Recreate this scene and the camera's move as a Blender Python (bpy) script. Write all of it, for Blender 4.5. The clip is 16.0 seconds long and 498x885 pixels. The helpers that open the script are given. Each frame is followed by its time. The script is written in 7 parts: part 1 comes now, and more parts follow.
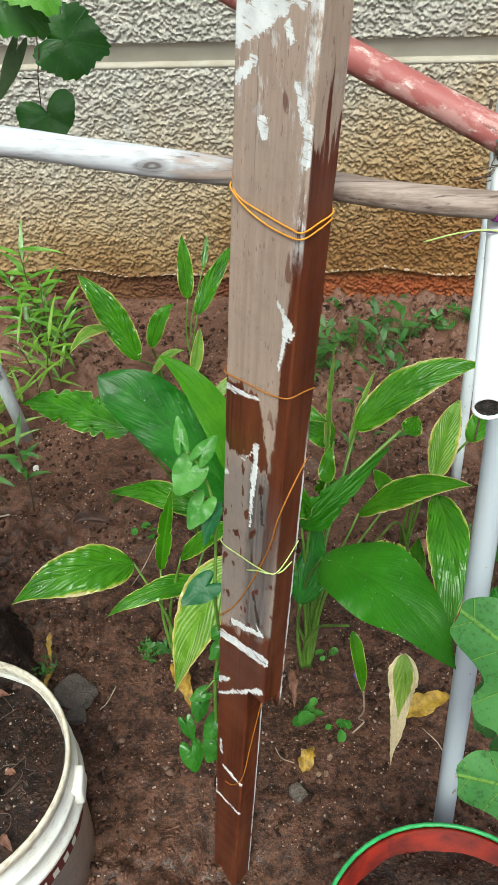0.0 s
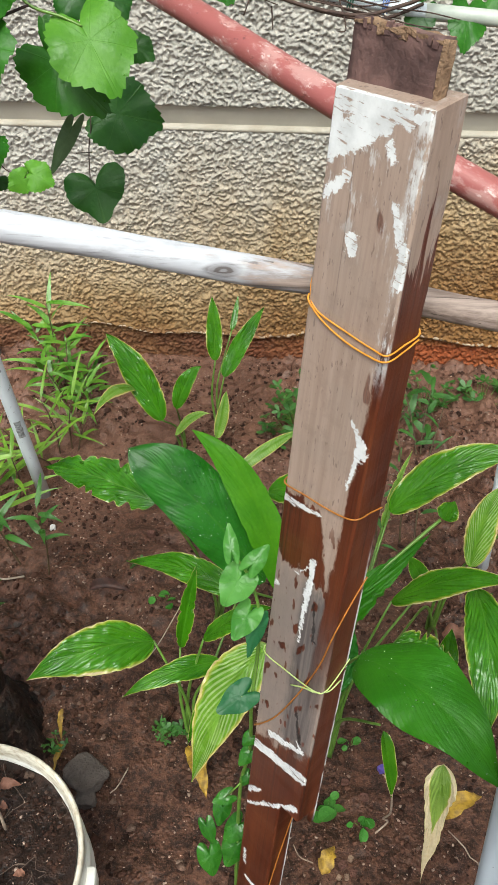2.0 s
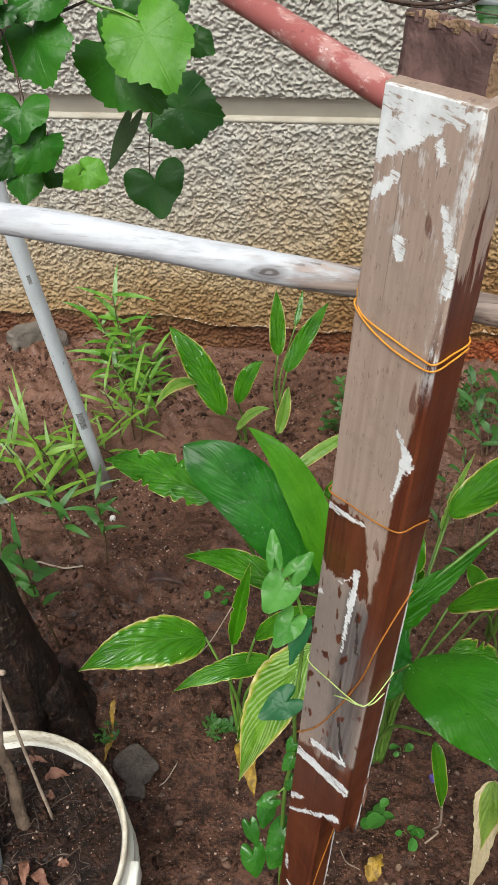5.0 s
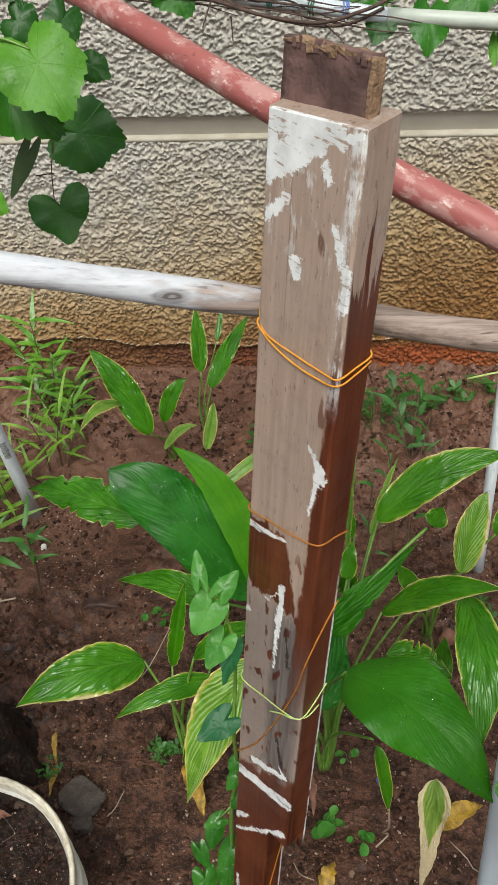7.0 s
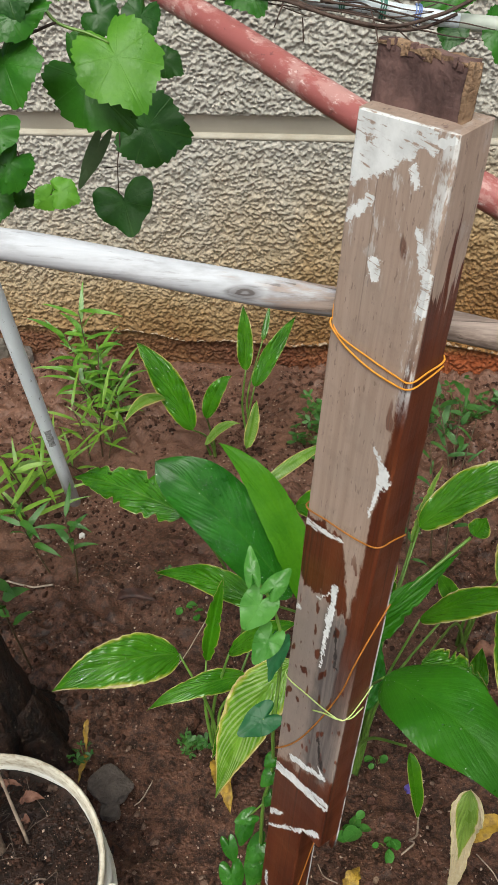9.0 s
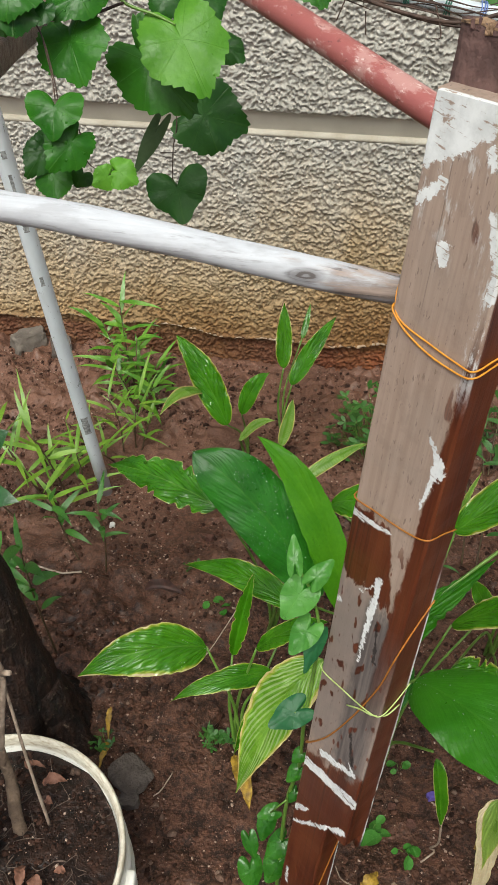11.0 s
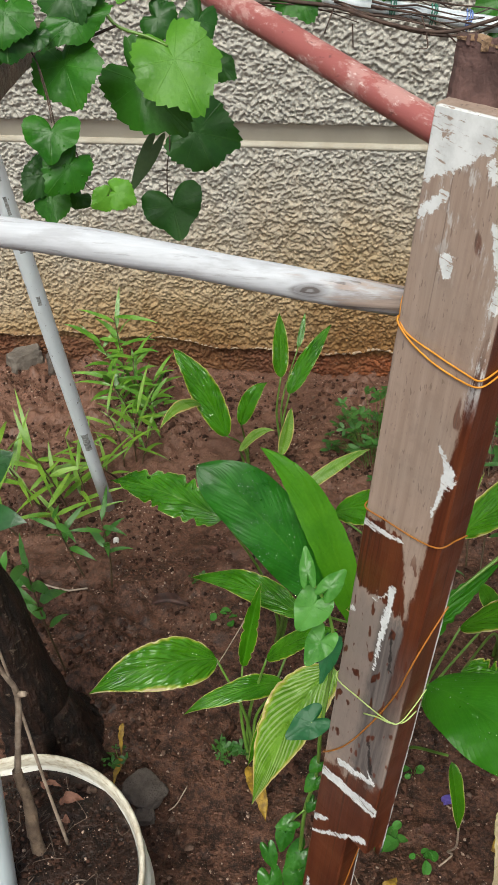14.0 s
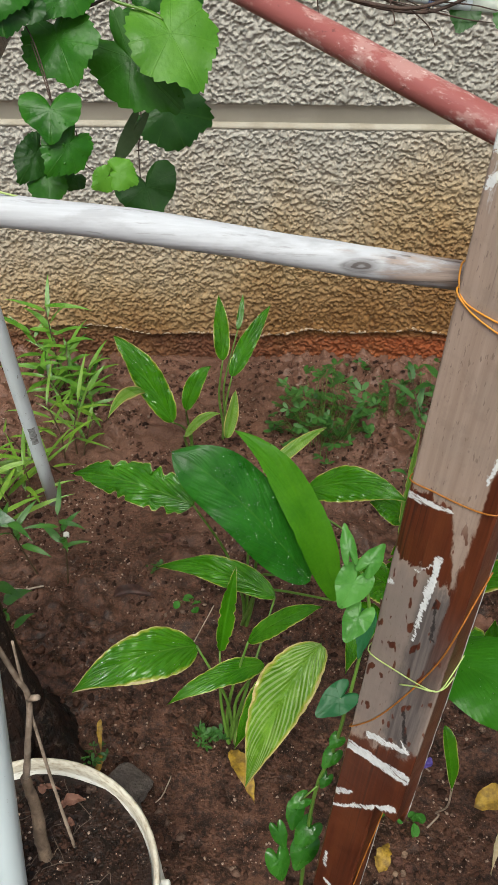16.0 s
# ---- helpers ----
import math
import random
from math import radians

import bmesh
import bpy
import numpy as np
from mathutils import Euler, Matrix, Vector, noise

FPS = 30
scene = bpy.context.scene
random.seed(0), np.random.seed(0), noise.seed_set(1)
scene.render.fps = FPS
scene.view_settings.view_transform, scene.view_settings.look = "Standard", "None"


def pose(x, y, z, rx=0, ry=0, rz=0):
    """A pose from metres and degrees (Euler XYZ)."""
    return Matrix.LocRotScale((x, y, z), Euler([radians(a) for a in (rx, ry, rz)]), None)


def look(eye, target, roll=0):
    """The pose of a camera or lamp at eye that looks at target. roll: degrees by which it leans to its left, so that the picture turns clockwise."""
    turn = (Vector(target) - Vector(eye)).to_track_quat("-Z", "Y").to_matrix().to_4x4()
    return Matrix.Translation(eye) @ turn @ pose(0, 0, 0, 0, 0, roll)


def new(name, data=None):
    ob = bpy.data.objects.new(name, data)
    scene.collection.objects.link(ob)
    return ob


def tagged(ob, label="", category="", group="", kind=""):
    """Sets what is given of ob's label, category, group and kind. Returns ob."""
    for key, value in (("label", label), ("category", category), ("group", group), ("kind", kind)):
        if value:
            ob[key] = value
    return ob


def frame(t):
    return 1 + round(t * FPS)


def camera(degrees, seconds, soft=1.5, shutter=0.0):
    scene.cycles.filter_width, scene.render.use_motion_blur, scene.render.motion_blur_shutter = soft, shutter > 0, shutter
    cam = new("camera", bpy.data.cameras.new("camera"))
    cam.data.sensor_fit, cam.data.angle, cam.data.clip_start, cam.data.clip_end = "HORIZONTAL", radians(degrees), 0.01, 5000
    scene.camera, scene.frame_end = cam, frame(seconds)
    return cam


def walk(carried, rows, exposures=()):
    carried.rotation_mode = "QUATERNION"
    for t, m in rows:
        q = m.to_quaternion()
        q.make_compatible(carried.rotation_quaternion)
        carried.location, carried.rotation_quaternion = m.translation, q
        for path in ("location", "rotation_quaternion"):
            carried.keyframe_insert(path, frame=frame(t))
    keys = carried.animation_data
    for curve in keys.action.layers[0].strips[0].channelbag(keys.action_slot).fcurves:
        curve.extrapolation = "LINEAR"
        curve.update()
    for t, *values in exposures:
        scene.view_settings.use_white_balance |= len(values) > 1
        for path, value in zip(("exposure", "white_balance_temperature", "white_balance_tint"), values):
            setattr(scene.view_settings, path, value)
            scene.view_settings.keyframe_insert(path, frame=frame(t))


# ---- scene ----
cam = camera(33.0, 16.0, soft=1.0)
PATH = [
    (0, (0.166, 0.296, 1.658), (0.005, 1.783, 0.33), -3.1),
    (0.5, (0.264, 0.412, 1.653), (-0.023, 1.882, 0.328), -4.4),
    (1, (0.243, 0.447, 1.646), (-0.123, 1.891, 0.312), -3.8),
    (1.5, (0.173, 0.412, 1.674), (-0.148, 1.906, 0.383), -2.4),
    (2, (0.102, 0.38, 1.681), (-0.073, 1.929, 0.428), -0.7),
    (2.5, (0.094, 0.367, 1.686), (0.06, 1.93, 0.439), -0.2),
    (3, (0.156, 0.36, 1.679), (0.171, 1.917, 0.424), -0.8),
    (3.5, (0.194, 0.373, 1.677), (0.118, 1.909, 0.398), -2.2),
    (4, (0.151, 0.402, 1.667), (-0.104, 1.914, 0.382), -2.7),
    (4.2, (0.123, 0.407, 1.669), (-0.197, 1.913, 0.391), -2.5),
    (6.3, (0.131, 0.404, 1.688), (-0.197, 1.926, 0.433), -3.7),
    (6.5, (0.137, 0.403, 1.688), (-0.138, 1.938, 0.435), -3.5),
    (7, (0.142, 0.413, 1.686), (-0.042, 1.964, 0.438), -3.3),
    (7.5, (0.145, 0.413, 1.695), (0.026, 1.98, 0.458), -3.2),
    (8, (0.142, 0.413, 1.694), (0.043, 1.984, 0.461), -2.3),
    (8.5, (0.118, 0.411, 1.687), (-0.078, 1.964, 0.442), -2.0),
    (8.7, (0.112, 0.408, 1.689), (-0.12, 1.956, 0.444), -2.1),
    (10.8, (0.112, 0.396, 1.665), (-0.191, 1.928, 0.416), -1.6),
    (11, (0.089, 0.395, 1.669), (-0.229, 1.934, 0.431), -0.5),
    (11.5, (0.069, 0.411, 1.699), (-0.295, 1.965, 0.494), 0.1),
    (12, (0.053, 0.422, 1.678), (-0.355, 1.956, 0.462), -0.8),
    (12.5, (0.065, 0.416, 1.678), (-0.343, 1.93, 0.437), -1.6),
    (13, (0.112, 0.409, 1.676), (-0.249, 1.939, 0.44), -2.4),
    (13.5, (0.121, 0.398, 1.678), (-0.212, 1.938, 0.446), -3.0),
    (14, (0.076, 0.391, 1.679), (-0.233, 1.943, 0.456), -2.4),
    (14.5, (0.012, 0.383, 1.679), (-0.177, 1.958, 0.462), -0.4),
    (15, (-0.03, 0.374, 1.686), (-0.09, 1.965, 0.475), 1.4),
    (15.5, (-0.043, 0.365, 1.688), (-0.061, 1.958, 0.478), 1.5),
    (16, (-0.071, 0.382, 1.672), (-0.134, 1.938, 0.416), 0.0),
]
SCALE = 0.8  # metres to one unit of the plan below
walk(cam, [(t, look(Vector(eye) * SCALE, Vector(target) * SCALE, roll)) for t, eye, target, roll in PATH],
     [(0, 0.69, 6150, 0), (1.5, 0.69, 6200, 4), (3, 0.63, 6230, 6), (4.2, 0.57, 6230, 7), (7, 0.36, 6370, 6), (11, 0.41, 6370, 6), (12.5, 0.42, 6370, 6), (14, 0.38, 6370, 6), (16, 0.32, 6370, 6)])

# ---- world and light ----
world = bpy.data.worlds.new("sky")
scene.world = world
world.use_nodes = True
wn = world.node_tree.nodes
sky = wn.new("ShaderNodeTexSky")
sky.sky_type = "NISHITA"
sky.sun_disc = False
sky.sun_elevation, sky.sun_rotation = radians(55), radians(180)
sky.air_density, sky.dust_density, sky.ozone_density = 1.0, 6.0, 1.0
world.node_tree.links.new(sky.outputs[0], wn["Background"].inputs[0])
wn["Background"].inputs[1].default_value = 0.098
sun = new("sun", bpy.data.lights.new("sun", "SUN"))
sun.data.energy, sun.data.angle, sun.data.color = 2.3, radians(32), (0.97, 1.0, 0.92)
sun.matrix_world = look((0.0, -2.8, 4.9), (0, 0.6, 0))


# ---- materials ----
class Mat:
    """A small node-tree writer round one Principled surface."""

    def __init__(self, name, rough=0.6, metallic=0.0, specular=0.5):
        self.mat = bpy.data.materials.new(name)
        self.mat.use_nodes = True
        self.nt = self.mat.node_tree
        self.bsdf = self.nt.nodes["Principled BSDF"]
        self.set("Roughness", rough)
        self.set("Metallic", metallic)
        self.set("Specular IOR Level", specular)

    def set(self, socket, value):
        self.plug(value, self.bsdf.inputs[socket])

    def plug(self, value, socket):
        if isinstance(value, bpy.types.NodeSocket):
            self.nt.links.new(value, socket)
        elif isinstance(value, tuple) and len(value) == 3 and socket.type == "RGBA":
            socket.default_value = (*value, 1)
        else:
            socket.default_value = value

    def node(self, kind):
        return self.nt.nodes.new(kind)

    def coords(self, which="Object"):
        out = self.node("ShaderNodeTexCoord").outputs[which]
        return self.scaled(out, (1 / SCALE,) * 3) if which == "Object" else out

    def scaled(self, vec, scale):
        n = self.node("ShaderNodeMapping")
        self.plug(vec, n.inputs["Vector"])
        n.inputs["Scale"].default_value = scale
        return n.outputs[0]

    def noise(self, vec, scale, detail=4.0, rough=0.55, colour=False):
        n = self.node("ShaderNodeTexNoise")
        self.plug(vec, n.inputs["Vector"])
        n.inputs["Scale"].default_value, n.inputs["Detail"].default_value, n.inputs["Roughness"].default_value = scale, detail, rough
        return n.outputs["Color" if colour else 0]

    def cells(self, vec, scale, out="Distance"):
        n = self.node("ShaderNodeTexVoronoi")
        self.plug(vec, n.inputs["Vector"])
        n.inputs["Scale"].default_value = scale
        return n.outputs[out]

    def math(self, op, a, b=0.0, clamp=False):
        n = self.node("ShaderNodeMath")
        n.operation, n.use_clamp = op, clamp
        self.plug(a, n.inputs[0])
        self.plug(b, n.inputs[1])
        return n.outputs[0]

    def vmath(self, op, a, b=None, scale=None):
        n = self.node("ShaderNodeVectorMath")
        n.operation = op
        self.plug(a, n.inputs[0])
        if b is not None:
            self.plug(b, n.inputs[1])
        if scale is not None:
            self.plug(scale, n.inputs["Scale"])
        return n.outputs["Value" if op in ("LENGTH", "DOT_PRODUCT", "DISTANCE") else 0]

    def ramp(self, value, low, high, a=0.0, b=1.0):
        n = self.node("ShaderNodeMapRange")
        n.interpolation_type = "SMOOTHSTEP"
        self.plug(value, n.inputs[0])
        for i, v in zip((1, 2, 3, 4), (low, high, a, b)):
            n.inputs[i].default_value = v
        return n.outputs[0]

    def mix(self, fac, a, b, blend="MIX"):
        n = self.node("ShaderNodeMix")
        n.data_type, n.blend_type = "RGBA", blend
        self.plug(fac, n.inputs[0])
        self.plug(a, n.inputs[6])
        self.plug(b, n.inputs[7])
        return n.outputs[2]

    def split(self, vec):
        n = self.node("ShaderNodeSeparateXYZ")
        self.plug(vec, n.inputs[0])
        return n.outputs

    def bump(self, height, strength=0.3, distance=0.01):
        n = self.node("ShaderNodeBump")
        n.inputs["Strength"].default_value, n.inputs["Distance"].default_value = strength, distance
        self.plug(height, n.inputs["Height"])
        self.set("Normal", n.outputs[0])

    def random(self):
        return self.node("ShaderNodeObjectInfo").outputs["Random"]


def simple(name, a, b, scale=30, rough=0.6, rough2=None, bump=0.2, fine=200, dist=0.003, specular=0.5):
    """Two tones in two scales of noise, with fine relief."""
    m = Mat(name, rough, specular=specular)
    co = m.coords()
    large, small = m.noise(co, scale), m.noise(co, fine)
    f = m.math("ADD", m.math("MULTIPLY", m.ramp(large, 0.3, 0.7), 0.6), m.math("MULTIPLY", small, 0.4))
    m.set("Base Color", m.mix(f, a, b))
    if rough2 is not None:
        m.set("Roughness", m.ramp(large, 0.3, 0.7, rough, rough2))
    m.bump(m.math("ADD", small, m.math("MULTIPLY", large, 0.5)), bump, dist)
    return m.mat


def soil_material(name, shade=1.0):
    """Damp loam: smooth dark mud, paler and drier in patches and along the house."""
    m = Mat(name, 0.6, specular=0.3)
    co = m.coords()
    x, y, z = m.split(co)
    big, mid, fine = m.noise(co, 3.2, 5), m.noise(co, 34, 5, 0.6), m.noise(co, 330, 3)
    small = m.noise(co, 120, 4, 0.6)
    rough_mix = m.math("ADD", m.math("MULTIPLY", mid, 0.55), m.math("MULTIPLY", small, 0.45))
    c = m.mix(m.ramp(rough_mix, 0.38, 0.66), (0.017 * shade, 0.0076 * shade, 0.0050 * shade), (0.138 * shade, 0.062 * shade, 0.039 * shade))
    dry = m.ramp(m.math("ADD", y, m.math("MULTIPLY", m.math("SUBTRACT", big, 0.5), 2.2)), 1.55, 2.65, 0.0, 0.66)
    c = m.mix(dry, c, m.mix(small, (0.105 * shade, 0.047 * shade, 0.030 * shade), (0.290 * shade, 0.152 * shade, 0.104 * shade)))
    c = m.mix(m.math("MULTIPLY", m.ramp(fine, 0.52, 0.70), 0.30), c, (0.200 * shade, 0.125 * shade, 0.090 * shade))
    grit = m.ramp(m.cells(co, 140), 0.12, 0.20, 1.0, 0.0)
    pick = m.ramp(m.noise(co, 70, 2), 0.58, 0.64)
    c = m.mix(m.math("MULTIPLY", m.math("MULTIPLY", grit, pick), 0.7), c, (0.36, 0.27, 0.21))
    crumbly = m.ramp(m.noise(co, 7, 4), 0.40, 0.60)
    grains = m.math("MULTIPLY", m.ramp(m.cells(co, 260), 0.05, 0.55, 1.0, 0.0), m.ramp(small, 0.42, 0.62))
    lumps = m.math("MULTIPLY", m.ramp(m.cells(m.vmath("ADD", co, m.vmath("SCALE", m.noise(co, 90, 3, colour=True), scale=0.008)), 95), 0.05, 0.60, 1.0, 0.0), m.math("MULTIPLY", m.ramp(mid, 0.40, 0.60), crumbly))
    # raised grains paler than the gaps: relief shading put into the colour
    c = m.mix(m.math("MULTIPLY", m.math("MAXIMUM", grains, lumps), 0.55), c, (0.200 * shade, 0.104 * shade, 0.070 * shade))
    m.set("Base Color", c)
    m.set("Roughness", m.ramp(m.math("ADD", big, m.math("MULTIPLY", mid, 0.5)), 0.60, 0.90, 0.36, 0.70))
    m.bump(m.math("ADD", m.math("ADD", m.math("MULTIPLY", mid, 0.6), m.math("MULTIPLY", small, 0.22)), m.math("ADD", m.math("MULTIPLY", grains, 0.45), m.math("MULTIPLY", lumps, 0.9))), 1.0, 0.0044)
    return m.mat


def stucco_material():
    m = Mat("roughcast", 0.85, specular=0.25)
    co = m.coords()
    x, y, z = m.split(co)
    wob = m.noise(m.scaled(co, (1, 1, 0.6)), 2.4, 5, 0.6)
    drip = m.noise(m.scaled(co, (9, 9, 1.2)), 1.0, 4)
    lift = m.math("ADD", m.math("MULTIPLY", m.math("SUBTRACT", wob, 0.5), 0.55), m.math("MULTIPLY", m.math("SUBTRACT", drip, 0.5), 0.22))
    # ochre climbs higher to the right, partly standing in for dimmer light there
    lean = m.math("ADD", m.math("MULTIPLY", x, -0.15), m.math("MULTIPLY", m.ramp(x, -0.1, 0.8), -0.17))
    h = m.math("ADD", m.math("ADD", z, lift), lean)
    clean = m.mix(m.noise(co, 7, 4), (0.36, 0.338, 0.300), (0.475, 0.450, 0.408))
    c = m.mix(m.ramp(h, 0.28, 0.90), (0.37, 0.262, 0.138), clean)
    c = m.mix(m.ramp(h, 0.06, 0.50), (0.225, 0.112, 0.038), c)
    c = m.mix(m.math("MULTIPLY", m.ramp(m.noise(co, 26, 5, 0.65), 0.50, 0.64), m.ramp(h, 0.15, 0.55, 0.55, 0.0)), c, (0.150, 0.070, 0.026))
    c = m.mix(m.math("MULTIPLY", m.ramp(z, 0.10, 0.15, 1.0, 0.0), m.ramp(wob, 0.35, 0.6, 0.6, 1.0)), c, m.mix(m.ramp(m.math("ADD", x, m.math("MULTIPLY", wob, 0.5)), -0.1, 0.6), (0.130, 0.052, 0.028), (0.27, 0.066, 0.022)))
    pit = m.noise(co, 130, 4)
    c = m.mix(m.math("MULTIPLY", m.ramp(pit, 0.5, 0.75), 0.45), c, (0.16, 0.13, 0.10), "MIX")
    m.set("Base Color", c)
    m.bump(m.math("ADD", m.noise(co, 240, 4), pit), 0.6, 0.003)
    return m.mat


def pvc_material(name, a=(0.72, 0.75, 0.78), dirt=0.30, scuff=0.66):
    m = Mat(name, 0.32, specular=0.5)
    co = m.coords()
    smear = m.noise(m.scaled(co, (1, 1, 0.25)), 28, 5)
    spots = m.noise(m.scaled(co, (1, 1, 0.5)), 80, 5, 0.75)
    c = m.mix(m.math("MULTIPLY", m.ramp(smear, 0.45, 0.75), dirt), a, (0.46, 0.47, 0.47))
    c = m.mix(m.math("MULTIPLY", m.ramp(spots, scuff, scuff + 0.05), 0.85), c, (0.13, 0.12, 0.11))
    m.set("Base Color", c)
    m.set("Roughness", m.ramp(smear, 0.3, 0.7, 0.28, 0.5))
    m.bump(spots, 0.08, 0.002)
    return m.mat


def red_pipe_material():
    m = Mat("faded red paint", 0.42, specular=0.4)
    co = m.coords()
    lengthwise = Vector((0.80, -0.56, -0.21)).normalized()
    run = m.vmath("DOT_PRODUCT", co, tuple(lengthwise))
    co = m.vmath("SUBTRACT", co, m.vmath("SCALE", tuple(lengthwise), scale=m.math("MULTIPLY", run, 0.5)))
    patch = m.noise(co, 30, 6, 0.7)
    flake = m.noise(m.scaled(co, (3, 3, 3)), 45, 5, 0.75)
    c = m.mix(m.noise(co, 9, 3), (0.25, 0.066, 0.061), (0.385, 0.132, 0.121))
    c = m.mix(m.math("MULTIPLY", m.ramp(patch, 0.50, 0.58), 0.6), c, (0.50, 0.30, 0.275))
    c = m.mix(m.math("MULTIPLY", m.ramp(flake, 0.56, 0.62), m.ramp(patch, 0.47, 0.56)), c, (0.60, 0.45, 0.42))
    c = m.mix(m.math("MULTIPLY", m.ramp(m.noise(co, 75, 5, 0.7), 0.62, 0.67), 0.7), c, (0.12, 0.045, 0.04))
    m.set("Base Color", c)
    m.bump(m.math("ADD", patch, flake), 0.25, 0.002)
    return m.mat


def pole_material():
    """Debarked pole, whitewashed towards one end, with long grain along x."""
    m = Mat("whitewashed pole", 0.62, specular=0.22)
    co = m.coords()
    x, y, z = m.split(co)
    grain = m.noise(m.scaled(co, (3, 60, 60)), 3.0, 6, 0.65)
    blot = m.noise(m.scaled(co, (6, 20, 20)), 2.2, 5, 0.6)
    wood = m.mix(m.ramp(grain, 0.3, 0.7), (0.150, 0.108, 0.090), (0.36, 0.282, 0.245))
    split_line = m.ramp(m.noise(m.scaled(co, (2, 90, 90)), 2.6, 3, 0.5), 0.62, 0.66)
    wood = m.mix(m.math("MULTIPLY", split_line, 0.75), wood, (0.055, 0.038, 0.032))
    paint = m.mix(m.ramp(grain, 0.38, 0.72), (0.47, 0.48, 0.515), (0.55, 0.56, 0.60))
    paint = m.mix(m.math("MULTIPLY", m.ramp(blot, 0.52, 0.66), 0.42), paint, (0.26, 0.25, 0.265))
    paint = m.mix(m.math("MULTIPLY", m.ramp(m.noise(m.scaled(co, (4, 70, 70)), 2.0, 5, 0.7), 0.58, 0.66), 0.40), paint, (0.15, 0.135, 0.14))
    dots = m.math("MULTIPLY", m.ramp(m.cells(m.scaled(co, (0.45, 1, 1)), 60), 0.12, 0.20, 1.0, 0.0), m.ramp(m.noise(co, 14, 2), 0.50, 0.57))
    paint = m.mix(m.math("MULTIPLY", dots, 0.8), paint, (0.08, 0.07, 0.07))
    reach = m.math("ADD", x, m.math("MULTIPLY", m.math("SUBTRACT", blot, 0.5), 0.22))
    reach = m.math("ADD", reach, m.math("MULTIPLY", m.math("SUBTRACT", grain, 0.5), 0.25))
    knot = m.vmath("LENGTH", m.vmath("MULTIPLY", m.vmath("SUBTRACT", co, (0.002, 1.073, 1.321)), (0.6, 1.0, 1.5)))
    swirl = m.math("SINE", m.math("MULTIPLY", m.math("ADD", knot, m.math("MULTIPLY", grain, 0.012)), 900.0))
    c = m.mix(m.ramp(reach, 0.00, 0.10), paint, wood)
    c = m.mix(m.math("MULTIPLY", m.ramp(m.math("ADD", knot, m.math("MULTIPLY", m.math("SUBTRACT", blot, 0.5), 0.02)), 0.006, 0.015, 1.0, 0.0), m.ramp(swirl, -0.5, 0.8, 0.62, 0.92)), c, (0.07, 0.055, 0.05))
    m.set("Base Color", c)
    m.bump(m.math("ADD", grain, m.math("MULTIPLY", blot, 0.5)), 0.16, 0.003)
    return m.mat


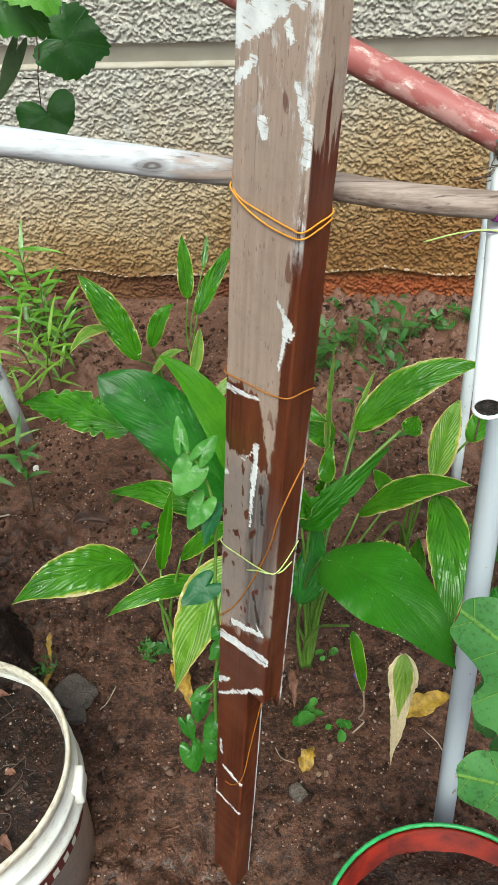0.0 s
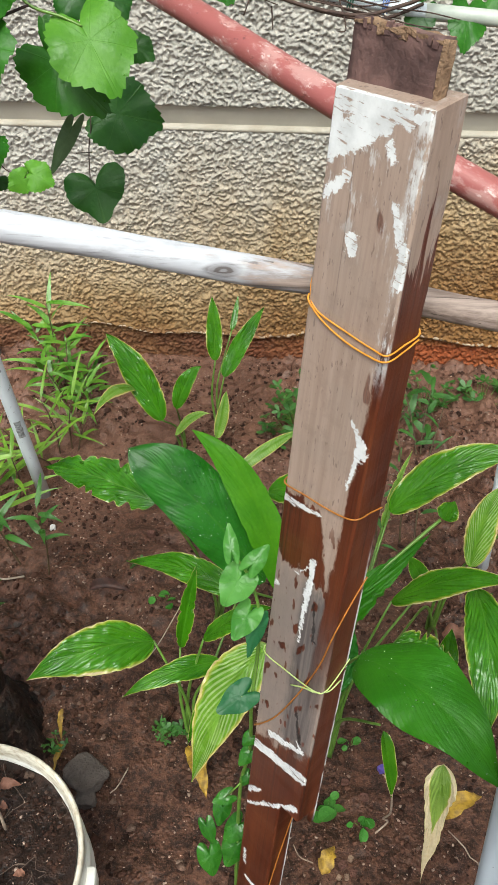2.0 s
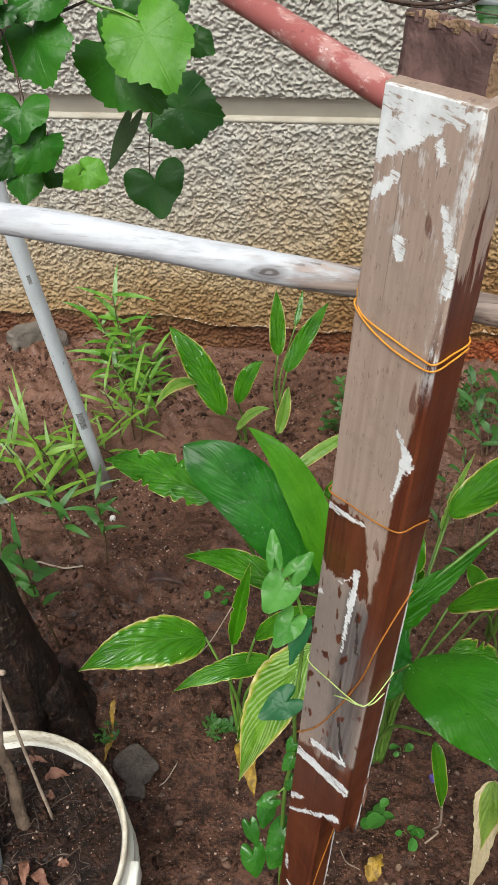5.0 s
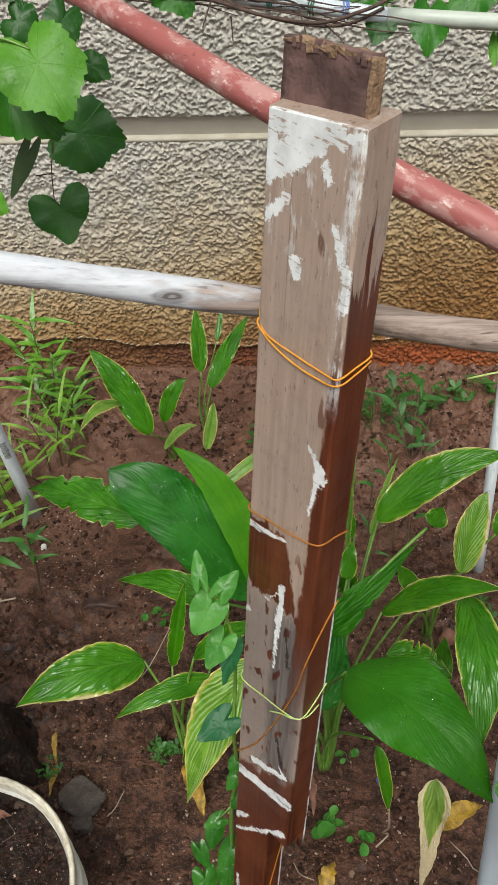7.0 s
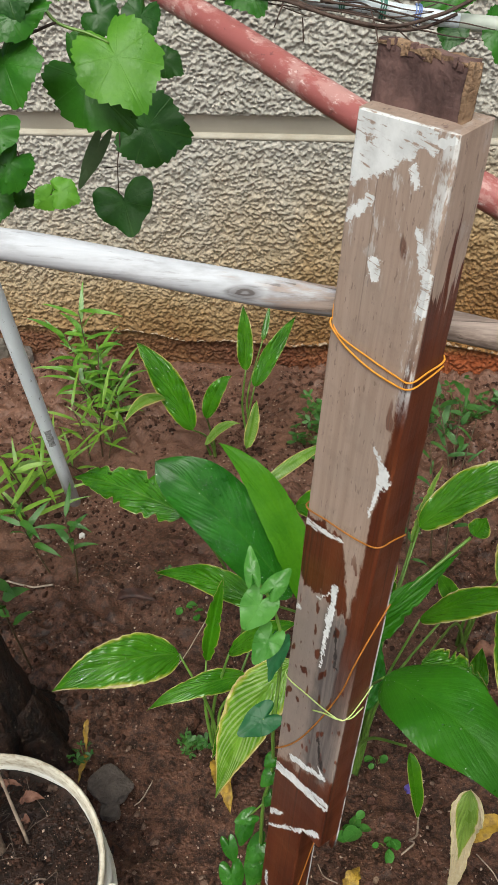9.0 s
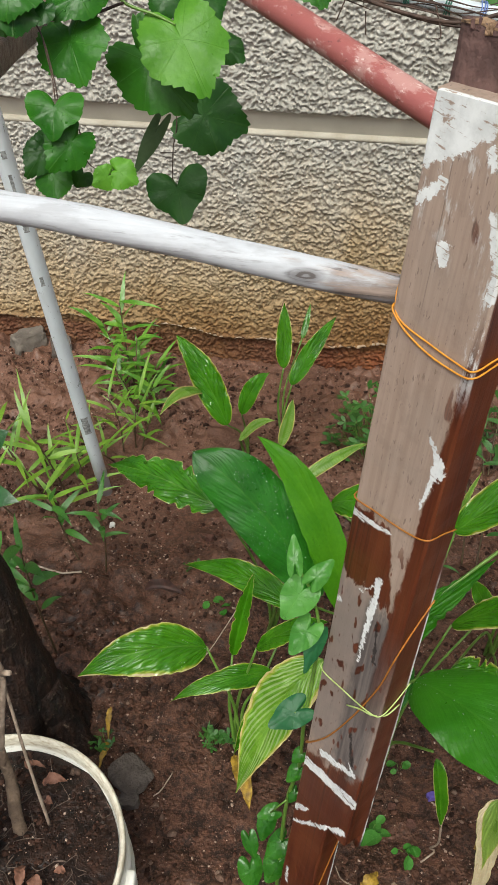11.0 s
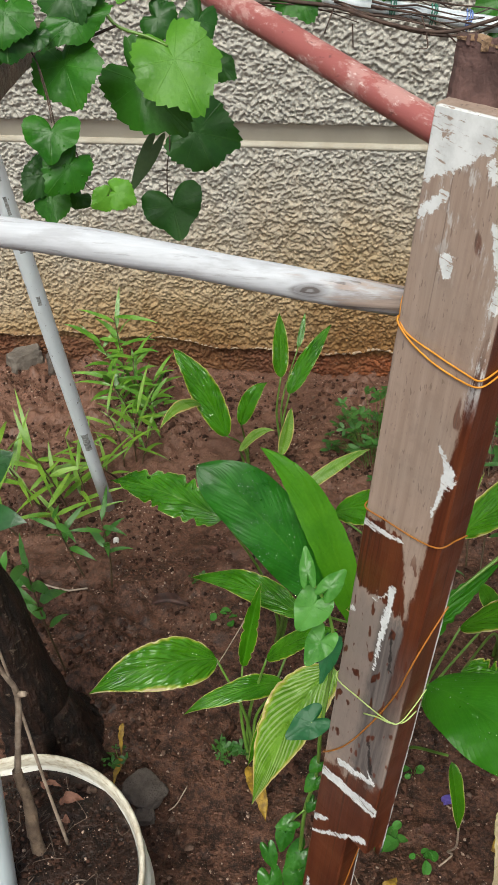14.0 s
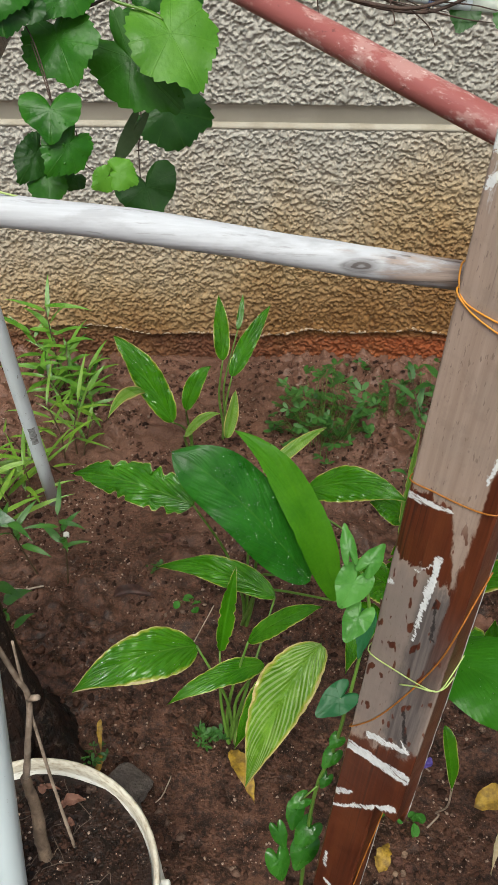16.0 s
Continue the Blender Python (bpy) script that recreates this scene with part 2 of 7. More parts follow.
def leaf_material(name, dark, light, edge=None, edge_at=0.9, vein=30, slant=0.48, gloss=0.30, ribs=1.0, palm=False, wet=1.0, specular=0.5, lines=False, dry_tip=0.20, stripe=None):
    """Leaf surface: UV x runs from base to tip, UV y from side to side; palm: ribs spread from the stalk joint."""
    m = Mat(name, gloss, specular=specular)
    m.mat["vein"], m.mat["slant"], m.mat["pleat"] = float(vein), slant, 0.0 if palm or lines or vein < 8 else ribs
    uv = m.coords("UV")
    co = m.coords()
    u, v, _ = m.split(uv)
    side = m.math("ABSOLUTE", m.math("MULTIPLY", m.math("SUBTRACT", v, 0.5), 2.0))
    big, fine = m.noise(co, 16, 4), m.noise(co, 170, 4)
    if palm:
        turn = m.math("ARCTAN2", m.math("SUBTRACT", v, 0.5), m.math("SUBTRACT", u, 0.35))
        rib = m.ramp(m.math("COSINE", m.math("MULTIPLY", turn, 7.0)), 0.975, 1.0)
        net = m.cells(co, 120)
        height = m.math("ADD", m.math("MULTIPLY", rib, -0.8 * ribs), m.math("MULTIPLY", m.ramp(net, 0.1, 0.5), 0.5 * ribs))
        tint = m.math("MULTIPLY", rib, 0.14 * ribs)
    else:
        bow = m.math("MULTIPLY", m.math("POWER", side, 0.8), slant)
        line = m.math("SUBTRACT", u, bow)
        wave = m.math("SINE", m.math("MULTIPLY", line, vein * 6.283))
        crest = m.math("ABSOLUTE", m.math("SINE", m.math("MULTIPLY", line, vein * 3.1416)))
        height = m.math("MULTIPLY", m.ramp(crest, 0.0, 0.35), 0.25 * ribs)
        tint = m.math("MULTIPLY", m.ramp(crest, 0.0, 0.30, 1.0, 0.0), 0.16 * ribs)
    if lines:
        thin = m.math("MAXIMUM", m.ramp(wave, 0.988, 1.0), m.ramp(side, 0.005, 0.020, 1.0, 0.0))
        net = m.ramp(m.cells(co, 62), 0.05, 0.6)
        height, tint = m.math("SUBTRACT", m.math("MULTIPLY", net, -0.35), m.math("MULTIPLY", thin, 0.5)), m.math("MULTIPLY", thin, 0.62)
    f = m.math("ADD", m.math("MULTIPLY", big, 0.75), m.math("MULTIPLY", fine, 0.25))
    c = m.mix(m.ramp(f, 0.32, 0.68), dark, light)
    c = m.mix(tint, c, (0.20, 0.34, 0.05))
    if stripe:
        c = m.mix(m.math("MULTIPLY", m.math("MULTIPLY", m.ramp(wave, -0.2, 0.8), m.ramp(side, 0.05, 0.3)), 0.6), c, stripe)
    if lines:
        specks = m.math("MULTIPLY", m.ramp(m.noise(co, 190, 3, 0.7), 0.55, 0.60), m.ramp(m.noise(co, 30, 2), 0.40, 0.55))
        c = m.mix(m.math("MULTIPLY", specks, 0.7), c, (0.02, 0.045, 0.012))
    elif not palm:
        c = m.mix(m.ramp(side, 0.012, 0.035, 0.30 * min(1.0, ribs), 0.0), c, (0.16, 0.30, 0.04))
    c = m.mix(m.math("MULTIPLY", m.random(), 0.3), c, light)
    if edge:
        rag = m.math("ADD", side, m.math("MULTIPLY", m.math("SUBTRACT", m.noise(co, 22, 6, 0.65), 0.5), 0.42))
        rag = m.math("ADD", rag, m.math("MULTIPLY", m.ramp(u, 0.80 if dry_tip < 0.3 else 0.35, 1.0 if dry_tip < 0.3 else 0.75), dry_tip))
        rag = m.math("ADD", rag, m.math("MULTIPLY", m.math("SUBTRACT", m.random(), 0.5), 0.10))
        c = m.mix(m.math("MULTIPLY", m.ramp(rag, edge_at - 0.08, edge_at + 0.03), 0.8), c, (0.30, 0.36, 0.035))
        c = m.mix(m.ramp(rag, edge_at + 0.03, edge_at + 0.09), c, m.mix(m.math("MULTIPLY", fine, 0.8), edge, (0.40, 0.26, 0.12)))
        if edge_at < 1:
            c = m.mix(m.math("MULTIPLY", m.ramp(side, 0.955, 0.985), 0.75), c, (0.50, 0.48, 0.16))
    drops = m.math("MULTIPLY", m.ramp(m.cells(co, 110 if palm else 80), 0.06, 0.20, 1.0, 0.0), m.ramp(m.noise(co, 20, 2), 0.54, 0.62))
    m.set("Base Color", c)
    m.set("Roughness", m.math("SUBTRACT", m.ramp(big, 0.3, 0.7, gloss - 0.05, gloss + 0.10), m.math("MULTIPLY", drops, 0.2)))
    h = m.math("ADD", m.math("MULTIPLY", height, 0.75), m.math("MULTIPLY", fine, 0.30))
    m.bump(m.math("ADD", h, m.math("MULTIPLY", drops, (1.0 if palm else 0.5) * wet)), 0.5 if palm else 0.85, 0.0022)
    # light that filters through the blade
    glow = m.node("ShaderNodeBsdfTranslucent")
    m.plug(m.mix(0.5, c, (0.12, 0.30, 0.012)), glow.inputs[0])
    both = m.node("ShaderNodeMixShader")
    both.inputs[0].default_value = 0.16
    m.nt.links.new(m.bsdf.outputs[0], both.inputs[1])
    m.nt.links.new(glow.outputs[0], both.inputs[2])
    m.nt.links.new(both.outputs[0], m.nt.nodes["Material Output"].inputs[0])
    return m.mat


def bark_material():
    m = Mat("wet bark", 0.6, specular=0.35)
    co = m.coords()
    ridge = m.noise(m.scaled(co, (60, 60, 9)), 1.0, 5, 0.65)
    flake = m.noise(co, 70, 4, 0.7)
    c = m.mix(m.ramp(ridge, 0.35, 0.7), (0.0045, 0.0022, 0.0016), (0.042, 0.0175, 0.0105))
    c = m.mix(m.math("MULTIPLY", m.ramp(flake, 0.60, 0.67), 0.75), c, (0.20, 0.145, 0.105))
    m.set("Base Color", c)
    m.bump(m.math("ADD", ridge, m.math("MULTIPLY", flake, 0.7)), 1.0, 0.018)
    return m.mat


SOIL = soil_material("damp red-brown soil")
POT_SOIL = soil_material("dark potting soil", 0.27)
STUCCO = stucco_material()
PLAIN_WALL = simple("smooth render", (0.44, 0.41, 0.355), (0.56, 0.53, 0.47), 9, 0.8, bump=0.12)
PVC = pvc_material("white pvc")
PVC_GREY = pvc_material("grey pvc", (0.45, 0.50, 0.56), 0.35)
PVC_BLUISH = pvc_material("scuffed bluish-white pvc", (0.76, 0.82, 0.86), 0.25, 0.63)
PVC_DULL = pvc_material("dull bluish pvc", (0.53, 0.60, 0.63), 0.25, 0.66)
PVC_INSIDE = simple("dark pipe inside", (0.006, 0.004, 0.0035), (0.085, 0.062, 0.05), 160, 0.9, bump=1.0, fine=300, dist=0.006)
RED_PIPE = red_pipe_material()
POLE = pole_material()
PURPLE = simple("purple plastic", (0.25, 0.030, 0.27), (0.36, 0.065, 0.36), 40, 0.2, bump=0.05)
DARK_BEAM = simple("weathered dark beam", (0.016, 0.010, 0.008), (0.21, 0.14, 0.105), 20, 0.5, bump=0.9, fine=110, dist=0.005)
BARK = bark_material()
TWIG = simple("grey dry twig", (0.28, 0.21, 0.155), (0.50, 0.42, 0.34), 40, 0.8, bump=0.4)
STEM = simple("green stem", (0.07, 0.155, 0.018), (0.15, 0.27, 0.045), 30, 0.4, bump=0.1)
STONE = simple("grey stone", (0.072, 0.056, 0.047), (0.150, 0.120, 0.102), 45, 0.8, bump=1.0, fine=160, dist=0.006)
BRICK = simple("old brick", (0.065, 0.028, 0.020), (0.155, 0.065, 0.045), 26, 0.85, bump=1.0, fine=120, dist=0.008)
PEBBLE = simple("tan pebble", (0.12, 0.072, 0.048), (0.28, 0.185, 0.125), 90, 0.8, bump=0.8, fine=220)
DRY_STEM = simple("tan dry stem", (0.15, 0.105, 0.075), (0.46, 0.36, 0.28), 55, 0.75, bump=0.6, fine=140)
ROOT = simple("brown dry root", (0.05, 0.032, 0.024), (0.14, 0.10, 0.075), 60, 0.85, bump=0.4)
ORANGE = simple("orange twine", (0.55, 0.20, 0.015), (0.68, 0.30, 0.03), 90, 0.5, bump=0.2)
LIME = simple("lime twine", (0.32, 0.42, 0.10), (0.48, 0.60, 0.24), 90, 0.45, bump=0.2)
TEAL = simple("green twine", (0.03, 0.14, 0.10), (0.06, 0.24, 0.17), 90, 0.5, bump=0.2)
BLUE = simple("blue twine", (0.10, 0.16, 0.42), (0.22, 0.32, 0.62), 90, 0.5, bump=0.2)
POT_RED = simple("red plastic", (0.030, 0.003, 0.002), (0.26, 0.014, 0.004), 22, 0.55, bump=0.08, specular=0.2)
POT_GREEN = simple("green plastic rim", (0.015, 0.20, 0.05), (0.06, 0.40, 0.12), 40, 0.35, bump=0.08)
STRAW = simple("dry leaf", (0.30, 0.20, 0.11), (0.55, 0.42, 0.26), 40, 0.7, bump=0.5)
YELLOW_LEAF = simple("yellowed leaf", (0.09, 0.045, 0.012), (0.52, 0.32, 0.030), 60, 0.6, bump=0.5)
BROWN_LEAF = simple("brown dead leaf", (0.09, 0.034, 0.02), (0.23, 0.105, 0.065), 50, 0.7, bump=0.5)

TURMERIC = leaf_material("turmeric leaf", (0.022, 0.115, 0.002), (0.056, 0.218, 0.005), (0.55, 0.42, 0.20), 0.975, 12, gloss=0.14, ribs=1.2, specular=0.46)
TURMERIC_EDGED = leaf_material("turmeric leaf with dry margin", (0.024, 0.120, 0.003), (0.062, 0.218, 0.006), (0.66, 0.58, 0.36), 0.912, 11, gloss=0.14, ribs=1.2, specular=0.46)
TURMERIC_PALE = leaf_material("pale turmeric leaf", (0.075, 0.205, 0.012), (0.16, 0.32, 0.028), (0.62, 0.52, 0.22), 0.82, 13, gloss=0.22, ribs=1.2, stripe=(0.36, 0.47, 0.20), specular=0.36)
TURMERIC_SMOOTH = leaf_material("smooth turmeric leaf", (0.014, 0.094, 0.002), (0.030, 0.150, 0.003), None, 1.0, 22, gloss=0.32, ribs=0.28, specular=0.22)
TURMERIC_YOUNG = leaf_material("young turmeric leaf", (0.034, 0.150, 0.004), (0.068, 0.225, 0.007), None, 1.0, 22, gloss=0.40, ribs=0.12, specular=0.16)
TURMERIC_DARK = leaf_material("dark wet turmeric leaf", (0.007, 0.076, 0.004), (0.020, 0.145, 0.008), None, 1.06, 20, gloss=0.30, ribs=0.35, specular=0.30)
GRAPE = leaf_material("grape leaf", (0.012, 0.080, 0.005), (0.034, 0.150, 0.010), None, gloss=0.32, palm=True, ribs=0.35, wet=0.6, specular=0.22)
GRAPE_LIGHT = leaf_material("young grape leaf", (0.048, 0.165, 0.010), (0.092, 0.250, 0.020), None, gloss=0.36, palm=True, ribs=0.30, wet=0.5, specular=0.22)
# darker copy of GRAPE: the shade on overlapped leaves is put into its colour
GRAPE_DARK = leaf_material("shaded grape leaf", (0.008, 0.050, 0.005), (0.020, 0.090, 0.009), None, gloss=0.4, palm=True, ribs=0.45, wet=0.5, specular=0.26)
CLIMBER = leaf_material("climber leaf", (0.034, 0.145, 0.018), (0.085, 0.255, 0.044), None, gloss=0.28, palm=True, ribs=0.5, wet=0.7, specular=0.20)
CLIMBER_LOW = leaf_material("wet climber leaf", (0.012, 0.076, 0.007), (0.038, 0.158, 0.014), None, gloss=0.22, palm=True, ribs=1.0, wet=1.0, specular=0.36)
CLIMBER_BLUE = leaf_material("dark climber leaf", (0.008, 0.058, 0.020), (0.020, 0.108, 0.038), None, gloss=0.34, palm=True, ribs=0.5, wet=0.7, specular=0.20)
GRASSY = leaf_material("narrow leaf", (0.058, 0.165, 0.010), (0.20, 0.35, 0.028), None, vein=0.5, gloss=0.35, ribs=0.3)
GINGER = leaf_material("ginger leaf", (0.040, 0.150, 0.010), (0.145, 0.310, 0.026), None, vein=0.5, gloss=0.32, ribs=0.3)
SEEDLING = leaf_material("seedling leaf", (0.022, 0.095, 0.010), (0.060, 0.190, 0.022), None, vein=5, gloss=0.3, ribs=0.3, specular=0.4)
WEED = leaf_material("weed leaf", (0.016, 0.078, 0.012), (0.056, 0.165, 0.026), None, vein=5, gloss=0.4, ribs=0.4)
LEAF_BACK = leaf_material("grey-green leaf underside", (0.070, 0.120, 0.058), (0.120, 0.180, 0.095), None, gloss=0.6, palm=True, ribs=0.3, wet=0.0, specular=0.2)
BROAD = leaf_material("aubergine leaf", (0.038, 0.135, 0.032), (0.076, 0.210, 0.056), None, vein=5, slant=0.35, gloss=0.46, wet=0.2, lines=True, specular=0.16)


# ---- builders ----
def part(name, bm, material, parent=None, label="", smooth=True):
    me = bpy.data.meshes.new(name)
    bmesh.ops.scale(bm, vec=(SCALE,) * 3, verts=bm.verts)
    bm.normal_update()
    bm.to_mesh(me)
    bm.free()
    me.materials.append(material)
    if smooth:
        me.polygons.foreach_set("use_smooth", [True] * len(me.polygons))
    ob = new(name, me)
    if parent:
        ob.parent = parent
    if label:
        tagged(ob, label)
    return ob


def thing(name, label, category, group="", kind="", at=(0, 0, 0)):
    ob = new(name)
    ob.empty_display_size = 0.05
    return tagged(ob, label, category, group, kind)


def mesh_part(name, verts, faces, material, parent=None, label="", smooth=True, uvs=None):
    me = bpy.data.meshes.new(name)
    me.from_pydata(np.asarray(verts) * SCALE, [], faces)
    if uvs is not None:
        layer = me.uv_layers.new(name="UVMap")
        idx = np.empty(len(me.loops), dtype=np.int32)
        me.loops.foreach_get("vertex_index", idx)
        layer.data.foreach_set("uv", np.asarray(uvs, dtype=np.float32)[idx].ravel())
    me.materials.append(material)
    if smooth:
        me.polygons.foreach_set("use_smooth", [True] * len(me.polygons))
    me.update()
    ob = new(name, me)
    if parent:
        ob.parent = parent
    if label:
        tagged(ob, label)
    return ob


def smooth_path(points, steps=6):
    """A Catmull-Rom line through points."""
    p = [Vector(q) for q in points]
    if len(p) < 3:
        return p
    p = [p[0] * 2 - p[1]] + p + [p[-1] * 2 - p[-2]]
    out = []
    for i in range(1, len(p) - 2):
        a, b, c, d = p[i - 1:i + 3]
        for k in range(steps):
            t = k / steps
            out.append(0.5 * ((2 * b) + (c - a) * t + (2 * a - 5 * b + 4 * c - d) * t * t + (3 * b - a - 3 * c + d) * t ** 3))
    out.append(p[-2])
    return out


def tube(points, radii, sides=14, rough=0.0, wall=0.0, ends=(False, False), seed=0):
    """A bmesh tube along points; wall and ends give open, hollow ends."""
    rnd = random.Random(seed)
    bm = bmesh.new()
    pts = [Vector(p) for p in points]
    if not isinstance(radii, (list, tuple)):
        radii = [radii] * len(pts)
    rings = []
    side = None
    for i, p in enumerate(pts):
        d = (pts[min(i + 1, len(pts) - 1)] - pts[max(i - 1, 0)]).normalized()
        if side is None:
            side = d.orthogonal().normalized()
        side = (side - d * side.dot(d)).normalized()
        up = d.cross(side)
        ring = []
        for k in range(sides):
            a = 2 * math.pi * k / sides
            r = radii[i] * (1 + rough * (rnd.random() - 0.5) * 2)
            ring.append(bm.verts.new(p + (side * math.cos(a) + up * math.sin(a)) * r))
        rings.append(ring)
    for a, b in zip(rings, rings[1:]):
        for k in range(sides):
            bm.faces.new((a[k], a[(k + 1) % sides], b[(k + 1) % sides], b[k]))
    for end, ring, j in ((0, rings[0], 1), (1, rings[-1], -2)):
        flip = end == 0
        if not ends[end]:
            bm.faces.new(ring[::-1] if flip else ring)
        else:
            c = pts[0] if flip else pts[-1]
            inward = (pts[j] - c).normalized()
            lip = [bm.verts.new(c + (v.co - c) * (1 - wall)) for v in ring]
            deep = [bm.verts.new(v.co + inward * 0.05) for v in lip]
            for p, q in ((ring, lip), (lip, deep)):
                for k in range(sides):
                    f = (p[k], p[(k + 1) % sides], q[(k + 1) % sides], q[k])
                    bm.faces.new(f[::-1] if not flip else f[::-1])
            bm.faces.new(deep)
    bmesh.ops.recalc_face_normals(bm, faces=bm.faces)
    return bm


def along(a, b, n, wobble=0.0, seed=0):
    rnd = random.Random(seed)
    a, b = Vector(a), Vector(b)
    return [a.lerp(b, i / (n - 1)) + Vector([rnd.uniform(-wobble, wobble) for _ in range(3)]) for i in range(n)]


def box(size, at=(0, 0, 0), bevel=0.0, cuts=0, turn=None):
    bm = bmesh.new()
    bmesh.ops.create_cube(bm, size=1)
    bmesh.ops.scale(bm, vec=size, verts=bm.verts)
    if bevel:
        bmesh.ops.bevel(bm, geom=bm.edges[:], offset=bevel, segments=2, affect="EDGES", profile=0.5)
    if turn is not None:
        bmesh.ops.transform(bm, matrix=turn, verts=bm.verts)
    bmesh.ops.translate(bm, vec=at, verts=bm.verts)
    return bm


def field(nx, ny, sx, sy, seed):
    """Smooth random heights of unit spread on a grid; sx, sy: blob size in cells."""
    rng = np.random.default_rng(seed)
    f = np.fft.rfft2(rng.standard_normal((nx, ny)))
    kx = np.fft.fftfreq(nx)[:, None] * sx
    ky = np.fft.rfftfreq(ny)[None, :] * sy
    g = np.fft.irfft2(f * np.exp(-9.0 * (kx ** 2 + ky ** 2)), s=(nx, ny))
    return (g - g.mean()) / g.std()


def grid_faces(nx, ny):
    i = np.arange(nx - 1)[:, None] * ny + np.arange(ny - 1)[None, :]
    return np.stack([i, i + ny, i + ny + 1, i + 1], -1).reshape(-1, 4)


# ---- ground: one sheet, fine in the bed, coarse to the horizon ----
def bed_height(x, y):
    """Gentle swell of the bed, rising to the wall, with a hollow washed out round the post."""
    swell = 0.010 * np.sin(x * 3.1 + 1) * np.cos(y * 2.3) + 0.02 * np.clip((y - 2.2) / 0.7, 0, 1)
    return swell - 0.045 * np.exp(-((x - 0.02) ** 2 + (y - 0.90) ** 2) / 0.012)


def ground_sheet():
    xs = np.concatenate([-np.geomspace(400, 1.75, 24), np.arange(-1.7, 1.25, 0.0066), np.geomspace(1.3, 400, 24)])
    ys = np.concatenate([-np.geomspace(400, 0.05, 24), np.arange(0.0, 0.5, 0.05), np.arange(0.5, 3.0, 0.0066), np.geomspace(3.05, 400, 24)])
    nx, ny = len(xs), len(ys)
    X, Y = np.meshgrid(xs, ys, indexing="ij")
    near_bed = np.clip((1.42 - np.abs(X + 0.22)) / 0.2, 0, 1) * np.clip((Y - 0.52) / 0.15, 0, 1) * np.clip((2.98 - Y) / 0.02, 0, 1)
    # rounded clods parted by sharp cracks where the bed was dug, smoother mud elsewhere
    dug = np.clip(0.55 + 0.45 * field(nx, ny, 45, 45, 6), 0.15, 1.0)
    lumps = 0.0150 * np.abs(field(nx, ny, 6.0, 6.0, 3)) + 0.0125 * np.abs(field(nx, ny, 2.8, 2.8, 5)) + 0.0030 * field(nx, ny, 1.4, 1.4, 8)
    clod = lumps * dug - 0.004 + field(nx, ny, 16, 16, 4) * 0.0050
    Z = clod * near_bed + np.where((np.abs(X) < 5) & (Y < 3.0), bed_height(X, Y), 0)
    return np.stack([X, Y, Z], -1).reshape(-1, 3), grid_faces(nx, ny), xs, ys, Z


gv, gf, ground_xs, ground_ys, ground_z = ground_sheet()


def on_ground(x, y):
    """Height of the soil at x, y."""
    i, j = int(np.searchsorted(ground_xs, x)), int(np.searchsorted(ground_ys, y))
    return float(ground_z[i, j])


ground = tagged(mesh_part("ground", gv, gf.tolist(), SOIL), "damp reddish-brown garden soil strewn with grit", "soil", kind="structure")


# ---- house wall with a plain groove between two roughcast fields ----
def roughcast(z0, z1, seed):
    xs = np.concatenate([np.arange(-6.0, -1.7, 0.05), np.arange(-1.7, 1.15, 0.0036), np.arange(1.15, 6.0, 0.05)])
    top = min(z1, 1.75)
    zs = np.arange(z0, top, 0.0034)
    if z1 > top:
        zs = np.concatenate([zs, np.arange(top, z1, 0.05)])
    zs = np.append(zs, z1)
    nx, nz = len(xs), len(zs)
    X, Z = np.meshgrid(xs, zs, indexing="ij")
    n = field(nx, nz, 1.08, 0.80, seed) + 0.2 * field(nx, nz, 0.8, 0.7, seed + 1) + 0.3 * field(nx, nz, 6, 4, seed + 2)
    h = 0.0062 * np.tanh(1.4 * n) + 0.0007 * field(nx, nz, 0.9, 0.9, seed + 3)
    h = h + 0.008
    # the plaster breaks off in a ragged lip above the foot
    lip = np.array([lip_height(x) for x in xs])[:, None] + 0 * Z
    h = h - 0.013 * (Z < lip) + 0.006 * np.exp(-((Z - lip - 0.005) / 0.005) ** 2)
    edge = np.minimum(Z - z0, z1 - Z)
    h = h * np.clip(edge / 0.012, 0, 1) + np.where(edge < 1e-6, -0.02, 0)
    return np.stack([X, 2.906 - h, Z], -1).reshape(-1, 3), grid_faces(nx, nz)[:, ::1]


def lip_height(x):
    return 0.135 + 0.014 * math.sin(x * 5.3) + 0.008 * math.sin(x * 17 + 1) + 0.009 * noise.noise(Vector((x * 14, 0, 0))) + 0.005 * noise.noise(Vector((x * 60, 3, 0)))


def plaster_edge():
    """The broken lower rim of the top plaster coat, a thin ragged ledge."""
    verts, faces = [], []
    n = 760
    for i in range(n + 1):
        x = -1.75 + 2.9 * i / n
        z = lip_height(x)
        thick = max(0.0001, (0.0060 if x > -0.35 else 0.0015) + 0.0050 * noise.noise(Vector((x * 22, 7, 0))) + 0.002 * noise.noise(Vector((x * 90, 9, 0))))
        reach = 2.893 - 0.003 * noise.noise(Vector((x * 40, 5, 0)))
        verts += [(x, 2.91, z + thick + 0.004), (x, reach, z + thick), (x, reach + 0.001, z), (x, 2.91, z - 0.002)]
    for i in range(n):
        for k in range(3):
            a = i * 4 + k
            faces.append((a, a + 4, a + 5, a + 1))
    return verts, faces


